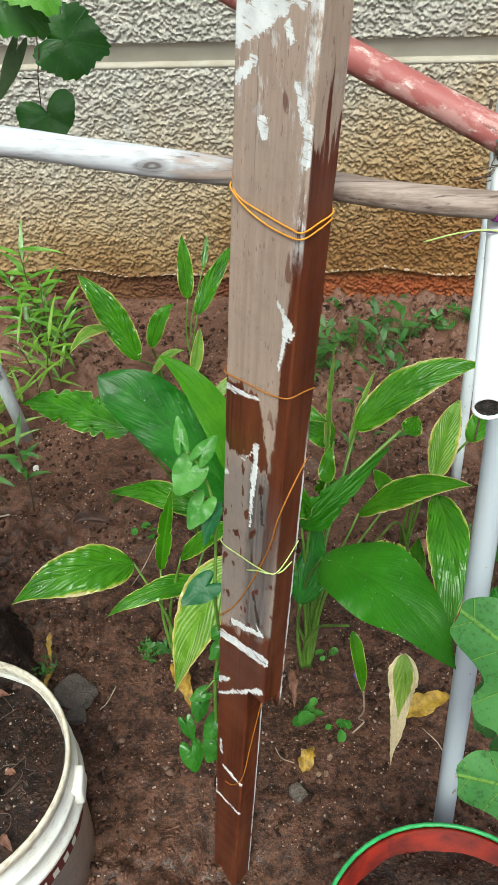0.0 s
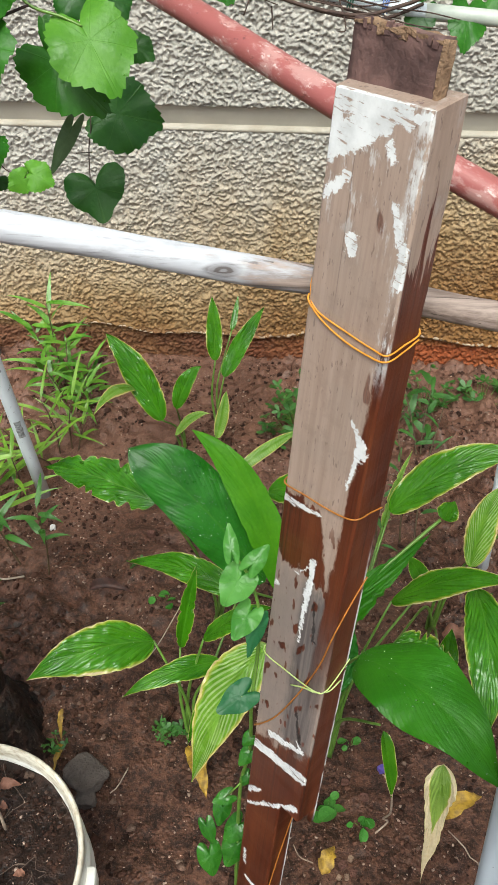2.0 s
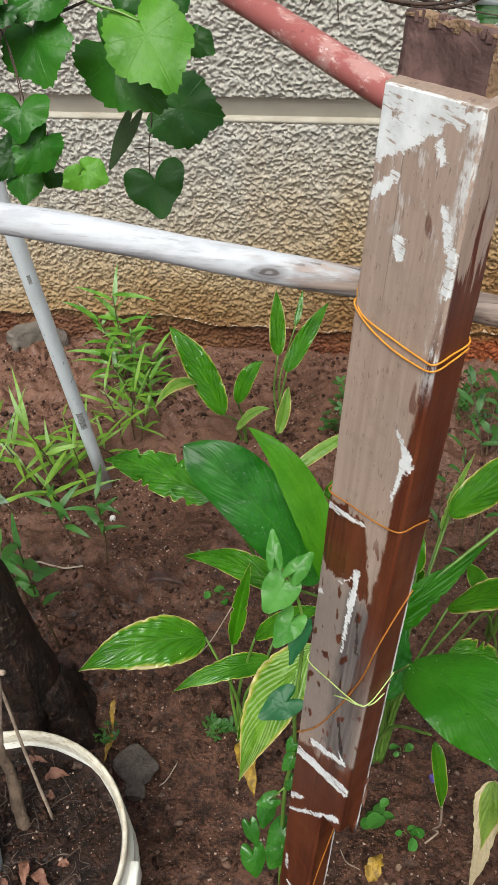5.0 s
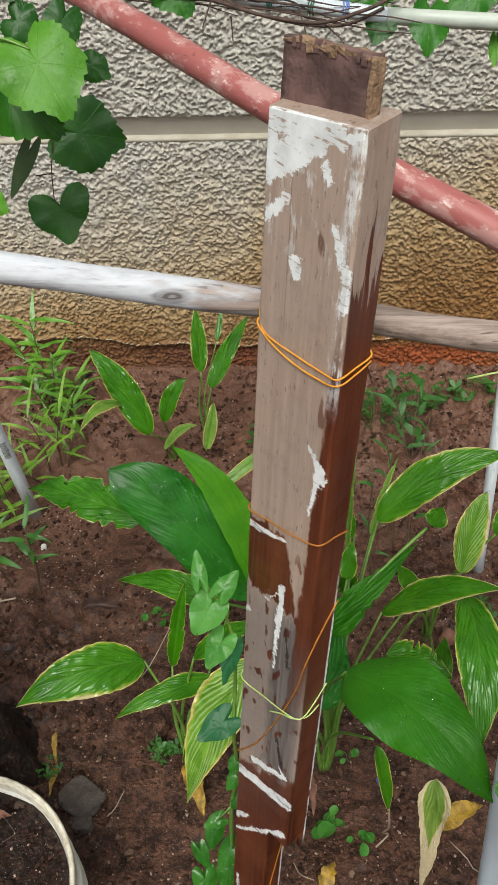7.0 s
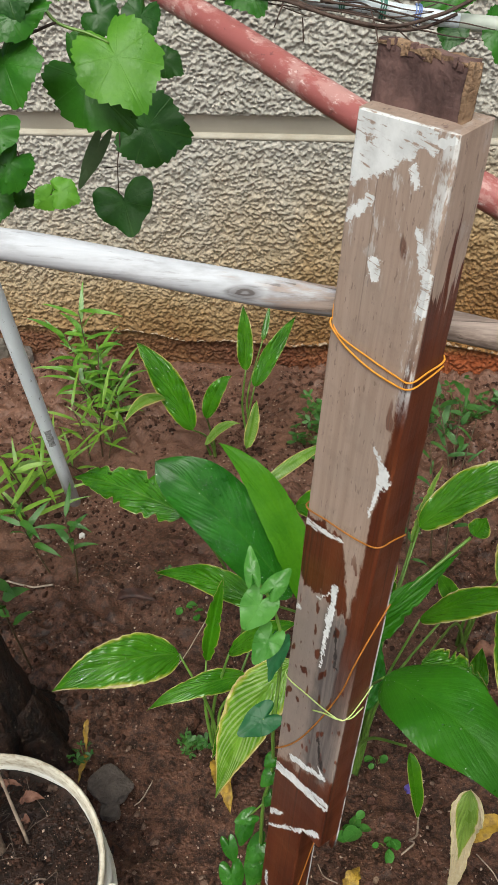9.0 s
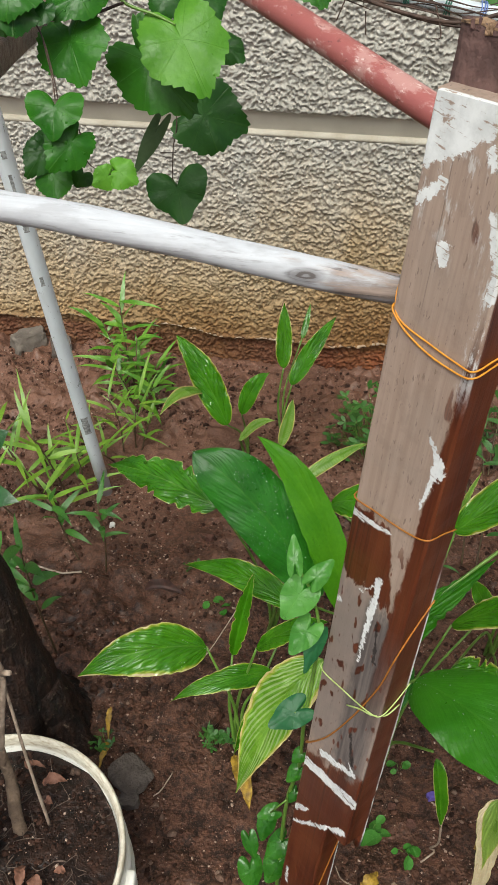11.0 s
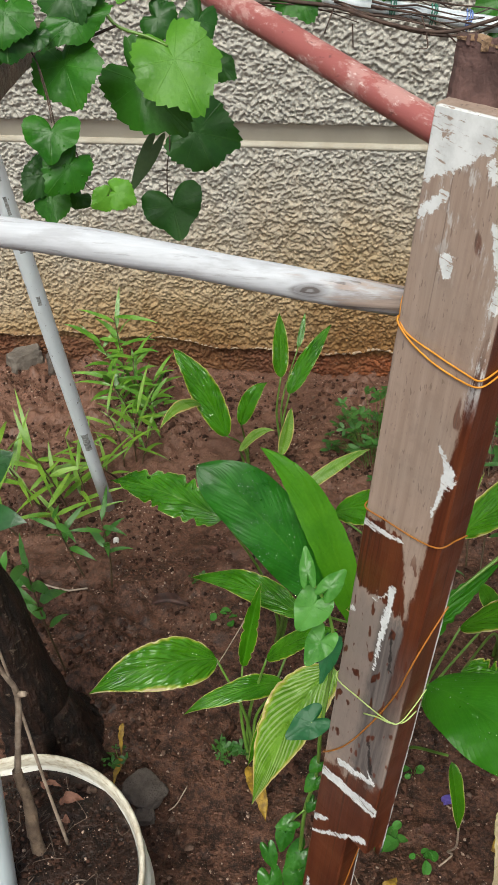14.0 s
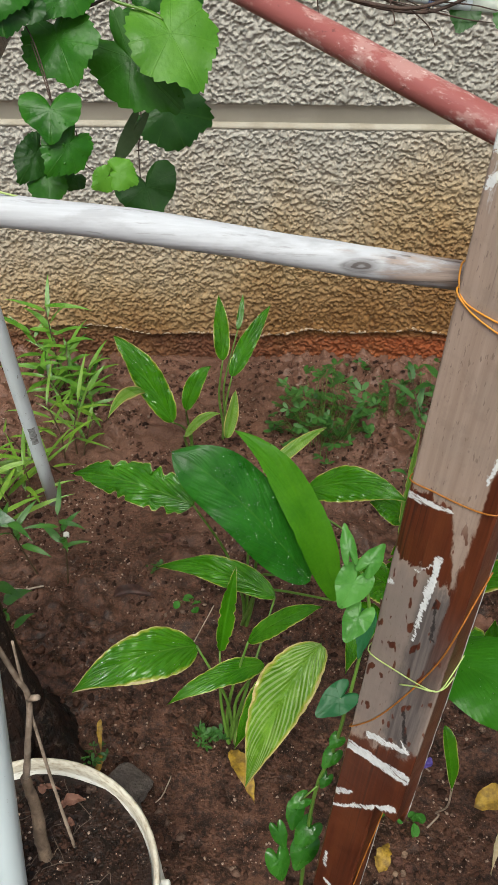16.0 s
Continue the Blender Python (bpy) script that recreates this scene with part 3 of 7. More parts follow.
# unseen upper wall is added height that blocks sky light and deepens the shade
wall = tagged(part("wall_north", box((12, 0.22, 6.4), (0, 3.03, 2.85)), PLAIN_WALL), "cream house wall with rough plaster and a smooth groove", "wall", kind="structure")
for z0, z1, seed in ((-0.12, 0.838, 11), (0.897, 6.0, 21)):
    wv, wf = roughcast(z0, z1, seed)
    mesh_part("plaster", wv, wf.tolist(), STUCCO, wall, "roughcast plaster, stained ochre near the soil")
ev, ef = plaster_edge()
mesh_part("plaster_edge", ev, ef, simple("broken plaster edge", (0.24, 0.14, 0.08), (0.56, 0.44, 0.31), 60, 0.85, bump=0.5), wall, "pale broken edge of the plaster coat")
mesh_part("lip", [(x, y, z) for x in (-6, 6) for y, z in ((2.92, 0.846), (2.900, 0.842), (2.898, 0.832), (2.92, 0.829))],
          [(0, 1, 5, 4), (1, 2, 6, 5), (2, 3, 7, 6)], simple("stained groove lip", (0.30, 0.262, 0.20), (0.44, 0.405, 0.345), 14, 0.85, bump=0.4, fine=120), wall)


# ---- pipes, poles and beam of the trellis ----
def pipe(name, label, a, b, r, material, ends=(False, False), wall_part=0.2, category="pipe", n=8, wobble=0.0, rough=0.0, parent=None):
    bm = tube(along(a, b, n, wobble, 5), r, 20, rough, wall_part, ends)
    ob = part(name, bm, material, parent)
    return tagged(ob, label, category) if parent is None else ob


def dirt_plug(parent, a, b, r):
    a, b = Vector(a), Vector(b)
    c = a + (b - a).normalized() * 0.003
    part("soil_plug", tube([c, c + (b - a).normalized() * 0.01], r * 0.84, 14, 0.05), PVC_INSIDE, parent, "soil-clogged pipe mouth")


RAIL_A, RAIL_B, RAIL_C = (-0.074, 1.8946, 1.4156), (0.226, 1.897, 1.370), (0.90, 1.925, 1.310)
red_line = smooth_path([(-0.60, 1.999, 1.545), (-0.20, 1.63, 1.468), (0.1, 1.336, 1.390), (0.32, 1.192, 1.317), (0.50, 1.075, 1.258)], 8)
red_pipe = tagged(part("red_pipe", tube(red_line, 0.0174, 20), RED_PIPE), "faded red painted pipe with peeling white patches", "pipe")
pole_pts = smooth_path([(-0.75, 1.10, 1.405), (-0.356, 1.095, 1.362), (-0.187, 1.09, 1.346), (0.003, 1.088, 1.318), (0.12, 1.088, 1.302), (0.247, 1.064, 1.292), (0.339, 1.049, 1.289)], 8)
wooden_pole = tagged(part("wooden_pole", tube(pole_pts, [0.0156 - 0.0022 * i / len(pole_pts) - 0.0004 * math.sin(i * 0.7) for i in range(len(pole_pts))], 20, 0.025, seed=2), POLE), "debarked wooden pole, whitewashed at one end, tied to the post", "pole")
purple_pipe = pipe("purple_pipe", "glossy purple plastic pipe over the pole's end", (0.330, 1.049, 1.290), (0.62, 1.062, 1.235), 0.0148, PURPLE, (True, False), 0.12)
P1a, P1b = (0.480, 1.91, 1.412), (0.304, 0.834, 1.218)
white_pipe = pipe("white_pipe", "white plastic pipe with an open soil-clogged end", P1b, P1a, 0.0134, PVC, (True, False), 0.13)
dirt_plug(white_pipe, P1b, P1a, 0.0134)
P2a, P2b = (0.3765, 1.112, 1.364), (0.4155, 1.005, -0.05)
grey_pipe = pipe("grey_pipe", "upright grey plastic pipe with an open top", P2b, P2a, 0.0176, PVC_GREY, (False, True), 0.16)
mouth = (Vector(P2a) - Vector(P2b)).normalized()
part("pipe_rim", tube([Vector(P2a) - mouth * 0.0012, Vector(P2a) + mouth * 0.0012], 0.0179, 20, 0.02, 0.17, (False, True)), simple("stained pipe rim", (0.10, 0.055, 0.04), (0.56, 0.57, 0.57), 70, 0.6, bump=0.4), grey_pipe, "cut rim stained brown")
pipe("grey_pipe", "thin grey plastic upright standing behind the plants", (0.546, 1.97, -0.05), (0.496, 1.93, 1.40), 0.0138, PVC_BLUISH)
rail_pipe = pipe("rail_pipe", "white plastic rail pipe carrying dry vine stems", RAIL_A, RAIL_B, 0.0122, pvc_material("stained white pvc", (0.66, 0.72, 0.76), 0.7, 0.60), (True, False), 0.15)
pipe("rail_pipe", "pale grey-green plastic rail pipe joined to the white one", RAIL_B, RAIL_C, 0.0128, simple("pale green pvc", (0.34, 0.38, 0.33), (0.50, 0.53, 0.47), 20, 0.4, bump=0.05))
left_pipe = pipe("leaning_pipe", "leaning white plastic pipe with black scuffs", (-0.712, 2.165, -0.04), (-0.66, 1.71, 1.62), 0.0182, PVC_BLUISH)
front_pipe = pipe("front_pipe", "white plastic upright pipe standing in the bucket", (-0.446, 0.895, 0.26), (-0.392, 1.050, 1.30), 0.0222, PVC_DULL)

VINE_STEM = simple("brown vine bark", (0.022, 0.012, 0.009), (0.085, 0.048, 0.034), 60, 0.75, bump=0.5)
GLOSSY = leaf_material("glossy shrub leaf", (0.010, 0.056, 0.014), (0.028, 0.108, 0.026), None, vein=6, slant=0.3, gloss=0.26, ribs=0.0, wet=0.1)
TURMERIC_DRY = leaf_material("half-dry turmeric leaf", (0.12, 0.22, 0.03), (0.22, 0.33, 0.06), (0.72, 0.64, 0.45), 0.60, 16, dry_tip=0.8)
RUST = simple("dull orange twine", (0.26, 0.085, 0.012), (0.42, 0.16, 0.02), 90, 0.55, bump=0.2)
HEMP = simple("frayed fibre rope", (0.07, 0.045, 0.03), (0.22, 0.16, 0.10), 120, 0.9, bump=0.6)


# ---- leaf builders ----
VIEWPOINT = Vector((0.1, 0.3, 1.65))
leaf_count = [0]


def blade(parent, base, tip, width, material, sag=0.0, fold=0.18, wave=0.5, ragged=0.045, bend=0.0, blunt=0.0, name="leaf", face=None, crinkle=1.0, rows=0, cols=0, slim=0.75):
    """A long leaf from base to tip: arched by sag, folded along its midrib, waved at its margins."""
    leaf_count[0] += 1
    pleat, vein, slant = (material.get(k, 0.0) for k in ("pleat", "vein", "slant"))
    fine = pleat > 0 and width > 0.040 and not rows
    rows, cols = (rows, cols) if rows else ((96, 64) if fine else (56, 16) if width > 0.05 else (30, 10))
    rnd = random.Random(leaf_count[0] * 7 + 3)
    base, tip = Vector(base), Vector(tip)
    axis = tip - base
    length = axis.length
    mid = (base + tip) / 2
    if face is None:
        face = (VIEWPOINT - mid).normalized() + Vector((rnd.uniform(-0.25, 0.25), rnd.uniform(-0.1, 0.2), 0.35))
    face = Vector(face)
    face = (face - axis * face.dot(axis) / axis.length_squared).normalized()
    across = axis.normalized().cross(face)
    verts, uvs, faces = [], [], []
    ph = [rnd.uniform(0, 6.28) for _ in range(4)]
    sway, twist, lop = rnd.uniform(-0.03, 0.03), rnd.uniform(-0.45, 0.45), rnd.uniform(0.9, 1.1)
    for i in range(rows + 1):
        u = i / rows
        arch = sag * 4 * u * (1 - u) - 0.28 * length * max(0, u - 0.7) ** 2
        c = base + axis * u + Vector((0, 0, arch)) + across * (bend * 4 * u * (1 - u) + sway * length * math.sin(u * 3.1))
        peak = min(0.55, max(0.12, 0.34 + (slim - 0.75) * 0.6))
        shape = math.sqrt(max(0.0, 1 - (1 - min(1.0, u / peak)) ** 2)) * (1 - max(0.0, (u - peak) / (1 - peak)) ** (1.75 + 4 * blunt))
        spin = twist * (u - 0.4)
        row_across, row_face = across * math.cos(spin) + face * math.sin(spin), face * math.cos(spin) - across * math.sin(spin)
        half = width * 0.5 * max(shape, 0.02)
        for j in range(cols + 1):
            v = j / cols * 2 - 1
            r = half * v
            if ragged and abs(v) > 0.6:
                r *= 1 - ragged * max(0, math.sin(u * 23 + ph[0] + v) * math.sin(u * 41 + ph[1]))
            lift = fold * abs(r) - 0.35 * half * v * v * 0.5
            calm = min(1.0, crinkle)
            ripple = wave * width * 0.10 * v * v * math.sin(u * 14 + ph[2] + (1.4 if v > 0 else 0)) + calm * half * (0.12 * v * math.sin(u * 6 + ph[3]) + 0.03 * math.sin(u * 55 + v * 4) * abs(v))
            q = Vector((u * 7 * length / 0.3 - 3.0 * abs(v), v * 2.2, ph[0]))
            ripple += crinkle * half * (0.10 * noise.noise(q) + 0.06 * noise.noise(q * 2.7)) + crinkle * 0.026 * width * abs(v) ** 3 * noise.noise(Vector((u * 22, v * 2, ph[1])))
            if fine:
                edge = abs(v)
                crest = abs(math.sin(math.pi * vein * (u - slant * edge ** 0.8)))
                ripple += 0.0150 * pleat * width * min(1.0, edge * 6) * (0.6 + 0.8 * noise.noise(Vector((u * 5, v * 2, ph[2])))) * crest
            verts.append(c + row_across * r * (lop if v > 0 else 2 - lop) + row_face * (lift + ripple))
            uvs.append((u, (v + 1) / 2))
    n = cols + 1
    for i in range(rows):
        for j in range(cols):
            a = i * n + j
            faces.append((a, a + 1, a + n + 1, a + n))
    return mesh_part(name, [tuple(v) for v in verts], faces, material, parent, uvs=uvs)


def stalk(parent, foot, top, r0=0.0052, r1=0.0023):
    foot, top = Vector(foot), Vector(top)
    rnd = random.Random(int((top.x * 37 + top.y * 91 + top.z * 13) * 1000))
    foot = foot + Vector((rnd.uniform(-0.011, 0.011), rnd.uniform(-0.010, 0.010), -0.02))
    low = foot.lerp(top, 0.22) + Vector((foot.x - top.x, foot.y - top.y, 0)) * 0.10 + Vector((rnd.uniform(-0.008, 0.008), rnd.uniform(-0.008, 0.008), 0.015))
    knee = foot.lerp(top, 0.55) + Vector((foot.x - top.x, foot.y - top.y, 0)) * 0.22 + Vector((rnd.uniform(-0.012, 0.012), rnd.uniform(-0.012, 0.012), 0.02))
    pts = smooth_path([foot, low, knee, top], 5)
    part("stalk", tube(pts, [r0 + (r1 - r0) * i / (len(pts) - 1) for i in range(len(pts))], 8), STEM, parent)


def vine_stem(parent, points, r0, r1, material, name="stem"):
    pts = smooth_path(points, 7)
    radii = [r0 + (r1 - r0) * (i / (len(pts) - 1)) ** (0.42 if name == "trunk" else 1) for i in range(len(pts))]
    if name == "trunk":
        pts = [p + Vector((0.004 * math.sin(i * 0.9), 0.004 * math.cos(i * 1.3), 0)) for i, p in enumerate(pts)]
    return part(name, tube(pts, radii, 20 if name == "trunk" else 8, 0.0 if name == "trunk" else 0.12), material, parent)


def GRAPE_SHAPE(a):
    """Distance of the margin from the stalk joint, at angle a from the tip."""
    lobes = 0.86 + 0.22 * math.exp(-(a / 0.35) ** 2) + 0.09 * math.exp(-((abs(a) - 1.15) / 0.35) ** 2)
    notch = 1 - 0.55 * math.exp(-((math.pi - abs(a)) / 0.38) ** 2)
    return lobes * notch * (1 + 0.02 * math.sin(a * 9 + 1))


def ROUND_SHAPE(a):
    return (0.84 + 0.30 * math.exp(-(a / 0.38) ** 2) + 0.06 * math.exp(-((abs(a) - 2.2) / 0.4) ** 2)) * (1 - 0.7 * math.exp(-((math.pi - abs(a)) / 0.42) ** 2))


def HEART_SHAPE(a):
    """Heart-shaped blade with a deep notch at the stalk and a drawn-out tip."""
    s = abs(a)
    return (0.80 + 0.42 * math.exp(-(s / 0.30) ** 2) + 0.16 * math.exp(-((s - 2.25) / 0.5) ** 2)) * (1 - 0.78 * math.exp(-((math.pi - s) / 0.36) ** 2)) * (1 + 0.012 * math.sin(a * 21))


def AUBERGINE_SHAPE(a):
    """Blunt tip, two wavy lobes to a side, a notch at the stalk."""
    s = abs(a + 0.05 * math.sin(a * 3))
    lobes = 0.62 + 0.38 * math.exp(-(s / 0.42) ** 4) + 0.14 * math.exp(-((s - 0.92) / 0.20) ** 2) + 0.10 * math.exp(-((s - 1.60) / 0.25) ** 2) + 0.08 * math.exp(-((s - 2.4) / 0.25) ** 2)
    return lobes * (1 - 0.6 * math.exp(-((math.pi - s) / 0.3) ** 2)) * (1 + 0.018 * math.sin(a * 23))


def broad(parent, joint, tip, radius, material, outline, cup=0.1, name="leaf", face=None, spokes=144):
    """A broad leaf round its stalk joint, cupped and slightly buckled; tip gives its direction and length."""
    leaf_count[0] += 1
    rnd = random.Random(leaf_count[0] * 13 + 5)
    joint, tip = Vector(joint), Vector(tip)
    axis = tip - joint
    if face is None:
        face = (VIEWPOINT - joint).normalized() + Vector((rnd.uniform(-0.35, 0.35), rnd.uniform(-0.1, 0.1), rnd.uniform(-0.1, 0.35)))
    face = Vector(face)
    face = (face - axis * face.dot(axis) / axis.length_squared).normalized()
    fore = axis.normalized()
    across = fore.cross(face)
    reach = axis.length / outline(0.0)
    wide = radius / 0.88
    rings = 6
    verts, uvs, faces = [joint], [(0.35, 0.5)], []
    ph = rnd.uniform(0, 6.28)
    for k in range(1, rings + 1):
        q = k / rings
        for s in range(spokes):
            a = -math.pi + 2 * math.pi * s / spokes
            r = outline(a) * q
            if outline is GRAPE_SHAPE:
                r *= 1 + 0.085 * ((a * 4.1 + 0.3 * math.sin(a * 3)) % 1.0 - 0.5) * max(0.0, q - 0.8) / 0.2
            x, y = r * math.cos(a) * reach, r * math.sin(a) * wide
            lift = radius * 0.10 * q * noise.noise(Vector((x / radius * 1.8, y / radius * 1.8, ph))) - cup * radius * q * q * 1.6 + radius * 0.05 * q * q * math.sin(a * 5 + ph) + radius * 0.10 * q * abs(math.sin(a))
            verts.append(joint + fore * x + across * y + face * lift)
            uvs.append((0.35 + 0.65 * r * math.cos(a) / 1.1, 0.5 + 0.45 * r * math.sin(a)))
    for s in range(spokes):
        t = (s + 1) % spokes
        faces.append((0, 1 + s, 1 + t))
        for k in range(rings - 1):
            a = 1 + k * spokes
            faces.append((a + s, a + spokes + s, a + spokes + t, a + t))
    return mesh_part(name, [tuple(v) for v in verts], faces, material, parent, uvs=uvs)


WATER = Mat("water drop", 0.03)
clear, shine, film_mix = WATER.node("ShaderNodeBsdfTransparent"), WATER.node("ShaderNodeBsdfGlossy"), WATER.node("ShaderNodeMixShader")
shine.inputs["Roughness"].default_value = 0.16
film_mix.inputs[0].default_value = 0.32
WATER.nt.links.new(clear.outputs[0], film_mix.inputs[1])
WATER.nt.links.new(shine.outputs[0], film_mix.inputs[2])
WATER.nt.links.new(film_mix.outputs[0], WATER.nt.nodes["Material Output"].inputs[0])


def drops(leaf, count, seed, size=(0.0007, 0.0024)):
    """Rain drops standing on a leaf, one joined mesh under it."""
    rnd = random.Random(seed)
    me = leaf.data
    me.calc_loop_triangles()
    verts, faces = [], []
    polys = list(me.polygons)
    for _ in range(count):
        p = polys[rnd.randrange(len(polys))]
        c = p.center / SCALE
        if noise.noise(c * 16) + 0.5 * noise.noise(c * 45) < 0.10:
            continue
        n = p.normal.copy()
        if n.dot(VIEWPOINT - c) < 0:
            n = -n
        s = n.orthogonal().normalized()
        t = n.cross(s)
        c = c + (s * rnd.uniform(-1, 1) + t * rnd.uniform(-1, 1)) * 0.004
        r = size[0] + (size[1] - size[0]) * rnd.random() ** 3
        o = len(verts)
        for h, q in ((-0.15, 1.0), (0.35, 0.85), (0.62, 0.45)):
            verts += [tuple(c + n * (h * r) + (s * math.cos(a) + t * math.sin(a)) * q * r) for a in [k * 1.0472 for k in range(6)]]
        verts.append(tuple(c + n * 0.70 * r))
        for ring in (0, 6):
            faces += [(o + ring + k, o + ring + (k + 1) % 6, o + ring + 6 + (k + 1) % 6, o + ring + 6 + k) for k in range(6)]
        faces += [(o + 12 + k, o + 12 + (k + 1) % 6, o + 18) for k in range(6)]
    ob = mesh_part("water_drop", verts, faces, WATER.mat, leaf, "clear rain drops")
    ob["kind"] = "stuff"
    return ob


# ---- the wooden post ----
def post_material():
    """Grey bare timber with brown varnish left on it and strokes of white paint; local x across, z along the post."""
    m = Mat("varnished and whitewashed timber", 0.5, specular=0.45)
    co = m.coords()
    x, y, z = m.split(co)
    grain = m.noise(m.scaled(co, (140, 140, 5)), 1.0, 6, 0.65)
    ring = m.noise(m.scaled(co, (45, 45, 2.2)), 1.0, 3, 0.5)
    blot = m.noise(co, 38, 5, 0.65)
    soft = m.noise(co, 9, 4)
    rag = m.math("SUBTRACT", m.noise(m.scaled(co, (70, 70, 30)), 1.0, 5, 0.7), 0.5)
    zr = m.math("ADD", z, m.math("MULTIPLY", rag, 0.10))
    xr = m.math("ADD", x, m.math("MULTIPLY", rag, 0.018))
    wood = m.mix(m.ramp(grain, 0.25, 0.75), (0.280, 0.200, 0.157), (0.372, 0.278, 0.225))
    wood = m.mix(m.math("MULTIPLY", m.ramp(blot, 0.48, 0.66), 0.35), wood, (0.20, 0.145, 0.115))
    wood = m.mix(m.math("MULTIPLY", m.ramp(m.noise(m.scaled(co, (300, 300, 70)), 1.0, 3, 0.6), 0.60, 0.67), 0.6), wood, (0.11, 0.075, 0.06))
    crack = m.noise(m.scaled(co, (190, 190, 2.5)), 1.0, 3, 0.5)
    wood = m.mix(m.math("MULTIPLY", m.ramp(crack, 0.665, 0.70), 0.6), wood, (0.10, 0.07, 0.055))
    wood = m.mix(m.math("MULTIPLY", m.ramp(ring, 0.45, 0.7), 0.16), wood, (0.20, 0.135, 0.095))
    wood = m.mix(m.math("MULTIPLY", m.ramp(soft, 0.45, 0.7), 0.35), wood, (0.24, 0.20, 0.17))
    wood = m.mix(m.math("MULTIPLY", m.ramp(m.math("ABSOLUTE", m.math("SUBTRACT", zr, 0.87)), 0.12, 0.18, 1.0, 0.0), 0.65), wood, (0.165, 0.138, 0.128))
    grey = m.math("MULTIPLY", m.ramp(m.math("ABSOLUTE", m.math("SUBTRACT", zr, 0.87)), 0.12, 0.16, 1.0, 0.0), m.math("MULTIPLY", m.ramp(m.math("ADD", x, m.math("MULTIPLY", rag, 0.020)), 0.038, 0.052), m.ramp(m.math("ADD", x, m.math("MULTIPLY", rag, 0.020)), 0.082, 0.094, 1.0, 0.0)))
    wood = m.mix(m.math("MULTIPLY", grey, 0.8), wood, m.mix(m.ramp(grain, 0.35, 0.65), (0.060, 0.052, 0.052), (0.145, 0.122, 0.115)))
    low = m.ramp(m.math("ADD", zr, m.math("MULTIPLY", x, -0.5)), 0.685, 0.700, 1.0, 0.0)
    band = m.math("MULTIPLY", m.ramp(m.math("ABSOLUTE", m.math("SUBTRACT", m.math("ADD", z, m.math("MULTIPLY", rag, 0.06)), 1.066)), 0.046, 0.050, 1.0, 0.0), m.ramp(m.math("ADD", xr, m.math("MULTIPLY", m.math("SUBTRACT", z, 1.07), 0.25)), 0.060, 0.064, 1.0, 0.0))
    edge_line = m.math("ADD", xr, m.math("MULTIPLY", m.math("SUBTRACT", 1.33, z), 0.035))
    strip = m.math("MULTIPLY", m.ramp(edge_line, 0.086, 0.090), m.ramp(zr, 1.30, 1.36, 1.0, 0.0))
    strip = m.math("MULTIPLY", strip, m.ramp(z, 0.80, 1.02))
    drip = m.math("MULTIPLY", m.math("SUBTRACT", m.noise(m.scaled(co, (1, 75, 4)), 1.0, 4, 0.6), 0.5), 0.36)
    flank = m.math("MULTIPLY", m.ramp(y, 0.0025, 0.0045), m.ramp(m.math("ADD", z, drip), 1.392, 1.404, 1.0, 0.06))
    spots = m.math("MULTIPLY", m.ramp(m.noise(m.scaled(co, (105, 105, 40)), 1.0, 2, 0.4), 0.60, 0.63), m.ramp(m.math("ABSOLUTE", m.math("SUBTRACT", z, 0.90)), 0.16, 0.24, 0.95, 0.0))
    few = m.math("MULTIPLY", m.ramp(m.noise(m.scaled(co, (55, 55, 20)), 1.0, 2, 0.4), 0.70, 0.73), 0.7)
    brown = low
    for more in (band, strip, flank, spots, few):
        brown = m.math("MAXIMUM", brown, more)
    stain = m.mix(m.ramp(grain, 0.3, 0.7), (0.050, 0.0105, 0.0042), (0.104, 0.025, 0.0095))
    stain = m.mix(m.math("MULTIPLY", m.ramp(m.noise(m.scaled(co, (30, 30, 5)), 1.0, 4, 0.6), 0.45, 0.70), 0.6), stain, (0.150, 0.043, 0.015))
    stain = m.mix(m.math("MULTIPLY", m.ramp(crack, 0.60, 0.66), 0.6), stain, (0.022, 0.007, 0.005))
    c = m.mix(brown, wood, stain)

    wob = m.vmath("SCALE", m.vmath("SUBTRACT", m.noise(m.scaled(co, (75, 75, 40)), 1.0, 5, 0.7, True), (0.5, 0.5, 0.5)), scale=0.017)
    wob = m.vmath("ADD", wob, m.vmath("SCALE", m.vmath("SUBTRACT", m.noise(m.scaled(co, (260, 260, 150)), 1.0, 3, 0.6, True), (0.5, 0.5, 0.5)), scale=0.007))
    flat = m.vmath("MULTIPLY", m.vmath("ADD", co, wob), (1, 0, 1))

    def stroke(a, b, r, r2=None):
        a, b = Vector((a[0], 0, a[1])), Vector((b[0], 0, b[1]))
        ba = b - a
        pa = m.vmath("SUBTRACT", flat, tuple(a))
        h = m.math("MULTIPLY", m.vmath("DOT_PRODUCT", pa, tuple(ba)), 1 / max(ba.length_squared, 1e-6), clamp=True)
        along_it = m.vmath("SCALE", tuple(ba), scale=h)
        reach = r if r2 is None else m.math("ADD", r, m.math("MULTIPLY", h, r2 - r))
        return m.math("SUBTRACT", m.vmath("LENGTH", m.vmath("SUBTRACT", pa, along_it)), reach)

